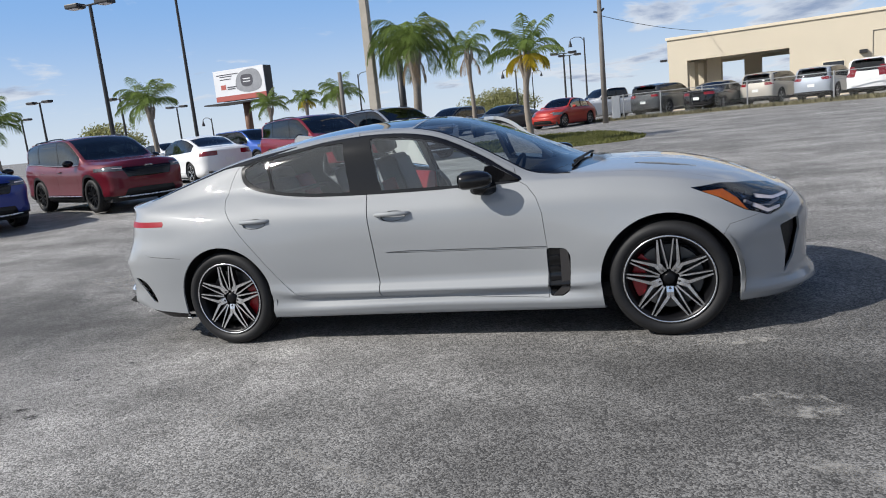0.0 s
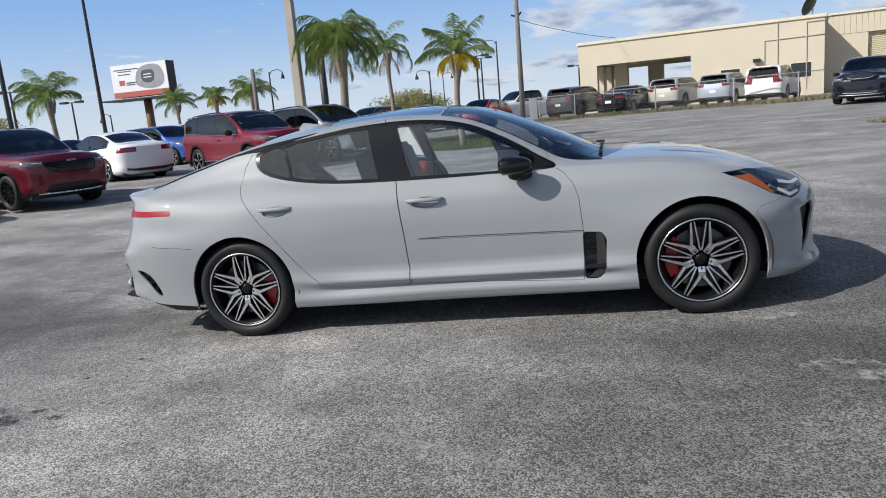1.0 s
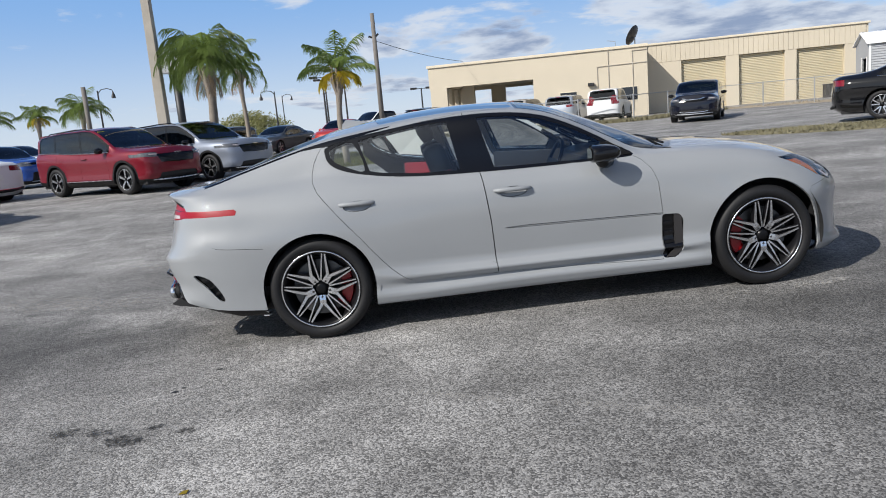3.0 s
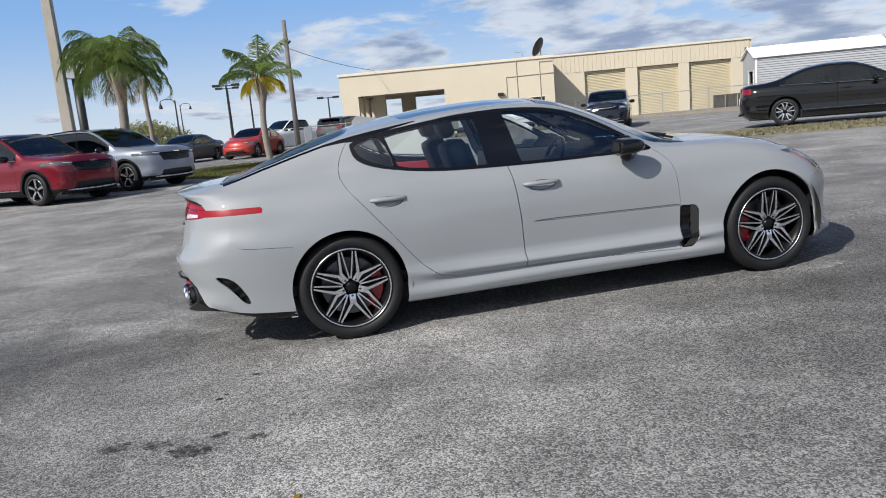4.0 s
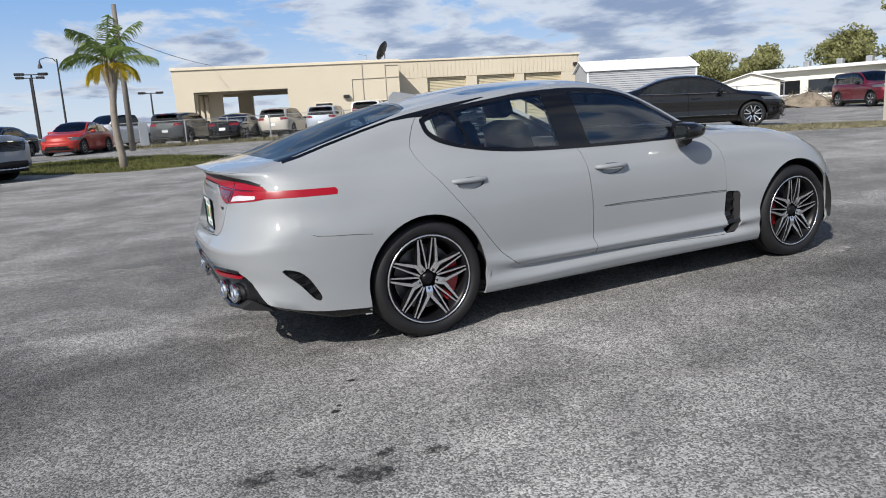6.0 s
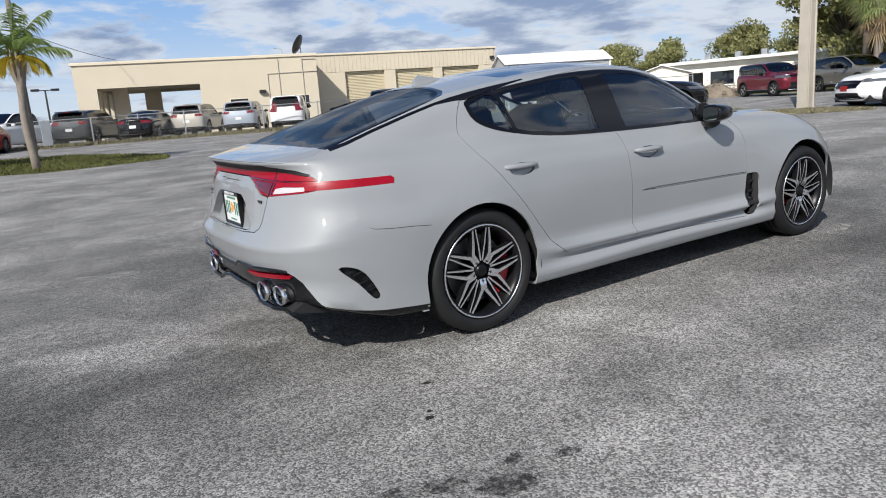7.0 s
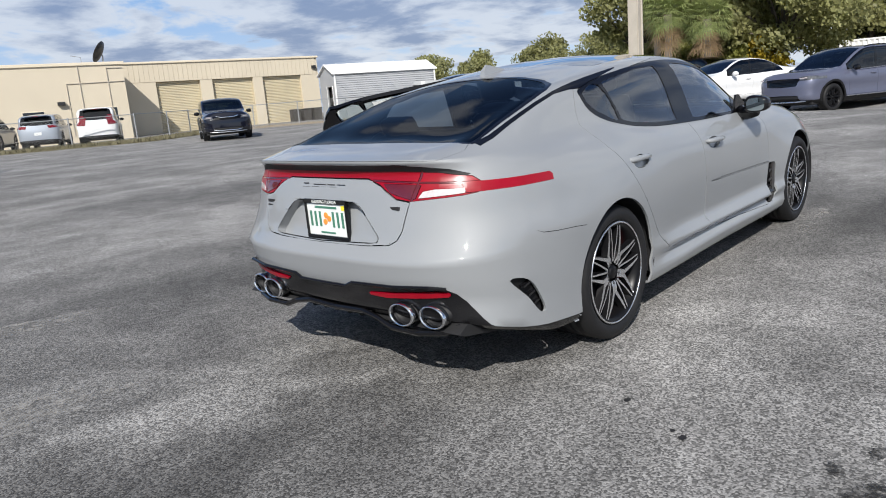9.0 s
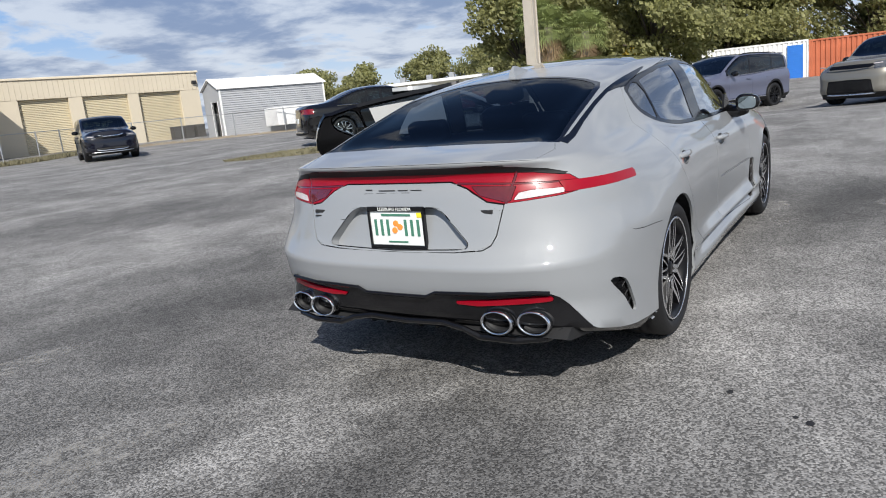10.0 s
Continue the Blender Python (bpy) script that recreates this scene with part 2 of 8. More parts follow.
    return m


M = {}
M["asphalt"] = asphalt_material()
M["grey_paint"] = paint("ceramic_grey_paint", (0.270, 0.281, 0.291), 0.03, 1.0, 0.5)
M["gap"] = material("dark_gap", (0.012, 0.012, 0.013), 0.7)
M["black_gloss"] = material("gloss_black_plastic", (0.006, 0.006, 0.007), 0.12, 0, 0.1, 5, 200, 0, 0.1, spec=0.4)
M["vent_grey"] = material("satin_graphite_plastic", (0.045, 0.042, 0.042), 0.3, 0.2, 0.1, 9, 300)
M["black_matte"] = material("matte_black_plastic", (0.010, 0.010, 0.011), 0.55, 0, 0.15, 9, 300, 0.15, spec=0.3)
M["rubber"] = material("tyre_rubber", (0.011, 0.011, 0.012), 0.62, 0, 0.25, 9, 90, 0.12, spec=0.35)
M["machined"] = material("machined_alloy", (0.72, 0.73, 0.75), 0.22, 0.95, 0.05, 20, 400)
M["rim_black"] = material("gloss_black_alloy", (0.006, 0.006, 0.007), 0.34, 0.0, 0.1, 12, 200, spec=0.2)
M["silver_alloy"] = material("silver_alloy", (0.55, 0.56, 0.58), 0.28, 0.9, 0.06, 15, 300)
M["steel"] = material("brake_steel", (0.13, 0.13, 0.13), 0.42, 0.85, 0.15, 20, 250)
M["chrome"] = material("bright_chrome", (0.78, 0.79, 0.81), 0.07, 1.0, 0.03, 10, 100)
M["caliper"] = material("red_caliper_enamel", (0.33, 0.007, 0.012), 0.35, 0, 0.1, 15, 150, 0, 0.4)
M["red_lens"] = material("red_lamp_lens", (0.27, 0.002, 0.012), 0.3, 0, 0.12, 18, 260, 0, 0.12, spec=0.3)
M["dark_lens"] = material("dark_red_lamp_lens", (0.10, 0.006, 0.012), 0.16, 0, 0.25, 60, 260, 0, 0.8)
M["clear_lens"] = material("white_lamp_lens", (0.60, 0.53, 0.53), 0.22, 0.1, 0.2, 60, 200, 0, 0.8)
M["amber_lens"] = material("amber_lamp_lens", (0.95, 0.26, 0.03), 0.2, 0, 0.12, 40, 150, 0, 0.7)
M["lamp_glass"] = tinted_glass("headlamp_cover", (0.95, 0.96, 0.98), 0.8)
M["side_glass"] = tinted_glass("tinted_side_glass", (0.72, 0.80, 0.80), 2.2)
M["dark_glass"] = tinted_glass("privacy_glass", (0.075, 0.10, 0.11), 1.15)
M["screen_glass"] = tinted_glass("windscreen_glass", (0.50, 0.58, 0.62), 1.1)
M["back_glass"] = tinted_glass("backlight_glass", (0.09, 0.125, 0.175), 0.5)
# the mirror's colour is darkened to stand for dark surroundings it would reflect
M["mirror_glass"] = material("mirror_dark_reflection", (0.34, 0.38, 0.38), 0.03, 1.0, 0.03, 10, 100)
M["roof_glass"] = material("black_roof_glass", (0.006, 0.008, 0.012), 0.03, 0, 0.05, 2, 60, 0, 1.0)
M["seat"] = material("black_leather", (0.022, 0.021, 0.022), 0.48, 0, 0.2, 12, 160, 0.2)
M["red_leather"] = material("red_leather", (0.24, 0.014, 0.022), 0.45, 0, 0.15, 12, 160, 0.2)
M["paper"] = material("white_paper", (0.80, 0.80, 0.78), 0.7, 0, 0.05, 9, 60)
M["plate"] = material("plate_white", (0.74, 0.76, 0.74), 0.35, 0, 0.06, 20, 200)
M["green_ink"] = material("green_ink", (0.06, 0.19, 0.13), 0.4)
M["orange_ink"] = material("orange_ink", (0.85, 0.28, 0.05), 0.4)
M["stucco"] = material("cream_stucco", (0.60, 0.53, 0.41), 0.85, 0, 0.07, 0.5, 40, 0.4)
M["stucco_trim"] = material("cream_trim", (0.69, 0.61, 0.47), 0.75, 0, 0.06, 1.2, 40, 0.2)
M["door_slat"] = material("cream_shutter_metal", (0.61, 0.535, 0.375), 0.5, 0, 0.08, 1.5, 60)
# own dark of the bins, and the painted shade in the shed door
M["void"] = material("bin_and_doorway_shade", (0.05, 0.045, 0.04), 0.9, 0, 0.3, 2, 20)
M["siding"] = material("pale_grey_siding", (0.36, 0.37, 0.385), 0.5, 0, 0.08, 1.0, 50)
M["white_metal"] = material("white_painted_metal", (0.80, 0.80, 0.79), 0.4, 0, 0.06, 0.9, 40)
M["white_wall"] = material("white_wall_paint", (0.82, 0.78, 0.68), 0.8, 0, 0.08, 0.8, 40, 0.2)
M["rust"] = material("rust_orange_container", (0.46, 0.13, 0.06), 0.6, 0.1, 0.28, 1.3, 22, 0.2)
M["blue_door"] = material("blue_shutter", (0.02, 0.16, 0.55), 0.45, 0, 0.1, 2, 40)
M["concrete"] = material("weathered_concrete", (0.42, 0.38, 0.32), 0.85, 0, 0.18, 2.5, 60, 0.3)
M["kerb"] = material("pale_kerb_concrete", (0.50, 0.49, 0.46), 0.85, 0, 0.2, 1.5, 50, 0.3)
M["galvanised"] = material("galvanised_steel", (0.42, 0.43, 0.44), 0.45, 0.7, 0.12, 4, 80)
M["dark_metal"] = material("dark_bronze_metal", (0.035, 0.034, 0.035), 0.5, 0.3, 0.2, 4, 80)
M["timber_pole"] = material("weathered_grey_timber", (0.16, 0.145, 0.13), 0.85, 0, 0.3, 3, 60, 0.4)
M["rust_steel"] = material("brown_weathered_steel", (0.16, 0.09, 0.06), 0.65, 0.3, 0.25, 2, 40)
M["poster"] = material("white_poster_sheet", (0.74, 0.75, 0.77), 0.5, 0, 0.05, 0.8, 12)
M["poster_grey"] = material("grey_poster_ink", (0.28, 0.29, 0.31), 0.5, 0, 0.25, 1.2, 12)
M["poster_dark"] = material("dark_poster_ink", (0.07, 0.07, 0.085), 0.5, 0, 0.2, 1.5, 12)
M["poster_red"] = material("red_poster_ink", (0.42, 0.10, 0.08), 0.5)
M["bark"] = material("palm_bark", (0.24, 0.205, 0.17), 0.9, 0, 0.3, 5, 40, 0.6)
M["tree_bark"] = material("oak_bark", (0.11, 0.09, 0.07), 0.9, 0, 0.35, 4, 30, 0.6)
M["frond"] = material("palm_frond_green", (0.17, 0.235, 0.065), 0.5, 0, 0.45, 1.1, 9)
M["frond_yellow"] = material("palm_frond_yellow", (0.58, 0.46, 0.05), 0.55, 0, 0.35, 1.4, 9)
M["frond_dry"] = material("palm_frond_dry", (0.32, 0.22, 0.12), 0.8, 0, 0.3, 1.4, 9)
M["leaf"] = material("oak_leaf", (0.285, 0.285, 0.12), 0.55, 0, 0.6, 0.5, 5)
M["leaf_light"] = material("shrub_leaf", (0.20, 0.21, 0.05), 0.55, 0, 0.45, 0.6, 6)
M["leaf_yellow"] = material("yellow_leaf", (0.40, 0.30, 0.03), 0.55, 0, 0.35, 0.9, 6)
M["grass"] = material("dry_green_turf", (0.145, 0.15, 0.045), 0.9, 0, 0.5, 0.8, 14, 0.5)
M["straw"] = material("dry_straw_turf", (0.165, 0.15, 0.09), 0.9, 0, 0.45, 0.9, 12, 0.5)
M["dirt"] = material("sandy_dirt", (0.30, 0.25, 0.18), 0.95, 0, 0.3, 1.5, 25, 0.5)
M["stain"] = material("oil_stain", (0.018, 0.017, 0.017), 0.6, 0, 0.3, 9, 60)
M["yellow_sticker"] = material("yellow_sticker", (0.85, 0.70, 0.04), 0.5)
M["brush"] = material("grey_brown_brush", (0.20, 0.165, 0.125), 0.9, 0, 0.4, 2.0, 14)
M["net"] = material("chain_link_wire", (0.36, 0.37, 0.37), 0.5, 0.6, 0.15, 3, 50)


def let_light_through(name, share):
    """Leaves glow when lit from behind: part of the light passes the blade."""
    nt = M[name].node_tree
    b = nt.nodes["Principled BSDF"]
    t = nt.nodes.new("ShaderNodeBsdfTranslucent")
    nt.links.new(b.inputs["Base Color"].links[0].from_socket, t.inputs["Color"])
    mix = nt.nodes.new("ShaderNodeMixShader")
    mix.inputs[0].default_value = share
    out = nt.nodes["Material Output"]
    nt.links.new(b.outputs[0], mix.inputs[1]); nt.links.new(t.outputs[0], mix.inputs[2])
    nt.links.new(mix.outputs[0], out.inputs["Surface"])


for green in ("frond", "frond_yellow", "leaf", "leaf_light", "leaf_yellow", "grass"):
    let_light_through(green, 0.48)


# ---- building helpers ----
def part(name, bm, mat, parent=None, label="", smooth=False, m=None):
    """One mesh object out of a bmesh, under a thing or a part."""
    me = bpy.data.meshes.new(name)
    bm.normal_update()
    bm.to_mesh(me)
    bm.free()
    for one in (mat if isinstance(mat, (list, tuple)) else [mat]):
        me.materials.append(M[one] if isinstance(one, str) else one)
    if smooth:
        me.shade_smooth()
    ob = new(name, me)
    if m is not None:
        ob.matrix_basis = m
    if parent is not None:
        ob.parent = parent
    if label:
        tagged(ob, label)
    return ob


def box(x0, x1, y0, y1, z0, z1, bevel=0.0, bm=None):
    bm = bm or bmesh.new()
    start = len(bm.verts)
    vs = [bm.verts.new((x, y, z)) for x in (x0, x1) for y in (y0, y1) for z in (z0, z1)]
    fs = [bm.faces.new([vs[i] for i in q]) for q in ((0, 1, 3, 2), (4, 6, 7, 5), (0, 4, 5, 1), (2, 3, 7, 6), (0, 2, 6, 4), (1, 5, 7, 3))]
    if bevel:
        es = list({e for f in fs for e in f.edges})
        bmesh.ops.bevel(bm, geom=es, offset=bevel, segments=2, affect="EDGES", profile=0.6)
    return bm


def tube(points, radii, sides=10, bm=None, caps=True):
    """A tapered tube along a line of points."""
    bm = bm or bmesh.new()
    pts = [Vector(p) for p in points]
    if not isinstance(radii, (list, tuple)):
        radii = [radii] * len(pts)
    rings = []
    up = Vector((0.31, 0.22, 0.93))
    for i, p in enumerate(pts):
        d = (pts[min(i + 1, len(pts) - 1)] - pts[max(i - 1, 0)]).normalized()
        a = d.cross(up)
        if a.length < 0.05:
            a = d.cross(Vector((1, 0, 0)))
        a.normalize()
        c = d.cross(a)
        rings.append([bm.verts.new(p + radii[i] * (math.cos(math.tau * k / sides) * a + math.sin(math.tau * k / sides) * c)) for k in range(sides)])
    for r, s in zip(rings, rings[1:]):
        for k in range(sides):
            bm.faces.new((r[k], r[(k + 1) % sides], s[(k + 1) % sides], s[k]))
    if caps:
        bm.faces.new(rings[0][::-1])
        bm.faces.new(rings[-1])
    return bm


def lathe(profile, sides=48, bm=None, axis="y", close=False):
    """A turned body: profile rows of (distance along the axis, radius)."""
    bm = bm or bmesh.new()
    rings = []
    for along, r in profile:
        ring = []
        for k in range(sides):
            a = math.tau * k / sides
            c, s = r * math.cos(a), r * math.sin(a)
            ring.append(bm.verts.new((c, along, s) if axis == "y" else (c, s, along) if axis == "z" else (along, c, s)))
        rings.append(ring)
    pairs = list(zip(rings, rings[1:])) + ([(rings[-1], rings[0])] if close else [])
    for r, q in pairs:
        for k in range(sides):
            bm.faces.new((r[k], r[(k + 1) % sides], q[(k + 1) % sides], q[k]))
    return bm


def prism(outline, lo, hi, axis="y", bm=None):
    """A flat outline given depth. axis y: outline in (x, z); x: in (y, z); z: in (x, y)."""
    bm = bm or bmesh.new()
    at = {"y": lambda a, c, d: (a, d, c), "x": lambda a, c, d: (d, a, c), "z": lambda a, c, d: (a, c, d)}[axis]
    low = [bm.verts.new(at(a, c, lo)) for a, c in outline]
    top = [bm.verts.new(at(a, c, hi)) for a, c in outline]
    n = len(outline)
    bm.faces.new(low[::-1])
    bm.faces.new(top)
    for k in range(n):
        bm.faces.new((low[k], low[(k + 1) % n], top[(k + 1) % n], top[k]))
    bmesh.ops.recalc_face_normals(bm, faces=bm.faces)
    return bm


def empty(name, m, label, category, group="", kind=""):
    ob = new(name)
    ob.matrix_basis = m
    ob.empty_display_size = 0.2
    return tagged(ob, label, category, group, kind)


def lot(x, y):
    """The height of the ground: a gentle pad under the car that runs out into a nearly level lot."""
    r = math.hypot(x, y)
    k = min(1.0, max(0.0, (r - 4.0) / 11.0))
    k = k * k * (3 - 2 * k)
    far = 0.15 + 0.009 * min(60.0, max(-40.0, x)) + 0.009 * min(60.0, max(-40.0, y))
    mound = 0.10 * math.exp(-((x - 12.5) ** 2 + (y - 11) ** 2) / 16) - 0.25 * math.exp(-((x - 18) ** 2 + (y - 1.8) ** 2) / 14)
    return (0.0251 * x + 0.0093 * y) * (1 - k) + far * k + mound * k


def on_lot(x, y, turn=0.0, up=0.0):
    """A pose that stands on the ground, turned about the vertical."""
    return pose(x, y, lot(x, y) + up, 0, 0, turn)


# ---- lofted vehicle bodies ----
def curve(points):
    """A smooth, never overshooting curve through (x, value) rows."""
    xs = np.array([p[0] for p in points], float)
    vs = np.array([p[1] for p in points], float)
    if len(xs) == 1:
        return lambda x: np.full_like(np.asarray(x, float), vs[0])
    h, d = np.diff(xs), np.diff(vs) / np.diff(xs)
    s = np.zeros_like(vs)
    s[0], s[-1] = d[0], d[-1]
    for i in range(1, len(xs) - 1):
        if d[i - 1] * d[i] > 0:
            a, c = 2 * h[i] + h[i - 1], h[i] + 2 * h[i - 1]
            s[i] = (a + c) / (a / d[i - 1] + c / d[i])

    def at(x):
        x = np.clip(np.asarray(x, float), xs[0], xs[-1])
        i = np.clip(np.searchsorted(xs, x) - 1, 0, len(xs) - 2)
        t = (x - xs[i]) / h[i]
        return ((1 + 2 * t) * (1 - t) ** 2 * vs[i] + t * (1 - t) ** 2 * h[i] * s[i] + t * t * (3 - 2 * t) * vs[i + 1] + t * t * (t - 1) * h[i] * s[i + 1])

    return at


class Ring:
    """A line that runs round half the body, from the middle of the tail along the side to the middle of the nose."""

    def __init__(self, tail, nose, wide, high, tail_cap=(0.5, 3.2), nose_cap=(0.75, 2.4)):
        self.tail, self.nose, self.tail_cap, self.nose_cap = tail, nose, tail_cap, nose_cap
        self.wide = wide if callable(wide) else curve(wide)
        self.high = high if callable(high) else (lambda x, y, f=curve(high): f(x))

    def points(self, caps, sides):
        (lr, nr), (lf, nf) = self.tail_cap, self.nose_cap
        a = np.sin(np.linspace(0, np.pi / 2, caps, endpoint=False) ** 1.0)
        xr = self.tail + lr * (1 - (1 - a ** nr) ** (1 / nr))
        xs = np.linspace(self.tail + lr, self.nose - lf, sides)
        xf = (self.nose - lf * (1 - (1 - a ** nf) ** (1 / nf)))[::-1]
        x = np.r_[xr, xs, xf]
        y = np.r_[a, np.ones(sides), a[::-1]] * self.wide(x)
        return np.c_[x, y, self.high(x, y)]


def loft(rings, sharp, steps, caps, sides):
    """A half body (y above 0) lofted over rings; it is creased at the sharp ones."""
    lines = np.array([r.points(caps, sides) for r in rings])
    rows = []
    n = len(rings)
    for i in range(n - 1):
        p1, p2 = lines[i], lines[i + 1]
        p0 = lines[i - 1] if i > 0 and i not in sharp else 2 * p1 - p2
        p3 = lines[i + 2] if i + 2 < n and i + 1 not in sharp else 2 * p2 - p1
        d1 = np.linalg.norm(p1 - p0, axis=1, keepdims=True) + 1e-6
        d2 = np.linalg.norm(p2 - p1, axis=1, keepdims=True) + 1e-6
        d3 = np.linalg.norm(p3 - p2, axis=1, keepdims=True) + 1e-6
        m1 = d2 * ((p1 - p0) / d1 * d2 + (p2 - p1) / d2 * d1) / (d1 + d2)
        m2 = d2 * ((p2 - p1) / d2 * d3 + (p3 - p2) / d3 * d2) / (d2 + d3)
        for k in range(steps[i]):
            t = k / steps[i]
            rows.append((1 + 2 * t) * (1 - t) ** 2 * p1 + t * (1 - t) ** 2 * m1 + t * t * (3 - 2 * t) * p2 + t * t * (t - 1) * m2)
    rows.append(lines[-1])
    grid = np.array(rows)
    grid[:, 0, 1] = 0
    grid[:, -1, 1] = 0
    bm = bmesh.new()
    vs = [[bm.verts.new(p) for p in row] for row in grid]
    for r in range(len(grid) - 1):
        for c in range(grid.shape[1] - 1):
            try:
                bm.faces.new((vs[r][c], vs[r][c + 1], vs[r + 1][c + 1], vs[r + 1][c]))
            except ValueError:
                pass
    bmesh.ops.remove_doubles(bm, verts=bm.verts, dist=1e-5)
    bmesh.ops.recalc_face_normals(bm, faces=bm.faces)
    probe = max(bm.faces, key=lambda f: f.calc_center_median().y)
    if probe.normal.y < 0:
        bmesh.ops.reverse_faces(bm, faces=bm.faces)
    return bm


PLANE = {"x": (1, 2), "y": (0, 2), "z": (0, 1)}


def rounded(outline, steps=5):
    """A closed outline with its corners drawn round."""
    out, n = [], len(outline)
    for i in range(n):
        p0, p1, p2, p3 = (np.array(outline[(i + k) % n], float) for k in (-1, 0, 1, 2))
        for k in range(steps):
            t = k / steps
            out.append(tuple(0.5 * (2 * p1 + (p2 - p0) * t + (2 * p0 - 5 * p1 + 4 * p2 - p3) * t * t + (3 * p1 - p0 - 3 * p2 + p3) * t ** 3)))
    return out


def chamfered(outline, size=0.02, steps=3):
    """A closed outline with small round corners and straight sides."""
    out, n = [], len(outline)
    for i in range(n):
        p0, p1, p2 = (np.array(outline[(i + k) % n], float) for k in (-1, 0, 1))
        a, c = p0 - p1, p2 - p1
        a, c = a / np.linalg.norm(a) * min(size, np.linalg.norm(a) * 0.45), c / np.linalg.norm(c) * min(size, np.linalg.norm(c) * 0.45)
        for k in range(steps + 1):
            t = k / steps
            out.append(tuple((1 - t) ** 2 * (p1 + a) + 2 * t * (1 - t) * p1 + t * t * (p1 + c)))
    return out


def within(p, q, outline):
    hit = False
    n = len(outline)
    for i in range(n):
        (a, b), (c, d) = outline[i], outline[(i + 1) % n]
        if (b > q) != (d > q) and p < (c - a) * (q - b) / (d - b) + a:
            hit = not hit
    return hit


def stamp(bm, layer, number, outline, axis, keep):
    """Cuts an outline into a body along an axis and marks the faces inside with a number."""
    a, b = PLANE[axis]
    lo = (min(p[0] for p in outline), min(p[1] for p in outline))
    hi = (max(p[0] for p in outline), max(p[1] for p in outline))

    def near(f, l, h, pad=0.0):
        us = [v.co[a] for v in f.verts]
        ws = [v.co[b] for v in f.verts]
        return max(us) >= l[0] - pad and min(us) <= h[0] + pad and max(ws) >= l[1] - pad and min(ws) <= h[1] + pad

    pool = {f for f in bm.faces if keep(f.calc_center_median(), f.normal) and near(f, lo, hi)}
    n = len(outline)
    for i in range(n):
        p, q = outline[i], outline[(i + 1) % n]
        du, dw = q[0] - p[0], q[1] - p[1]
        if du * du + dw * dw < 1e-10:
            continue
        l, h = (min(p[0], q[0]), min(p[1], q[1])), (max(p[0], q[0]), max(p[1], q[1]))
        some = [f for f in pool if f.is_valid and near(f, l, h, 1e-4)]
        if not some:
            continue
        no, co = [0, 0, 0], [0, 0, 0]
        no[a], no[b], co[a], co[b] = -dw, du, p[0], p[1]
        geom = list({v for f in some for v in f.verts}) + list({e for f in some for e in f.edges}) + some
        made = bmesh.ops.bisect_plane(bm, geom=geom, dist=2e-5, plane_co=co, plane_no=no)
        pool = {f for f in pool if f.is_valid} | {g for g in made["geom"] if isinstance(g, bmesh.types.BMFace)}
    for f in pool:
        if f.is_valid:
            c = f.calc_center_median()
            if within(c[a], c[b], outline):
                f[layer] = number


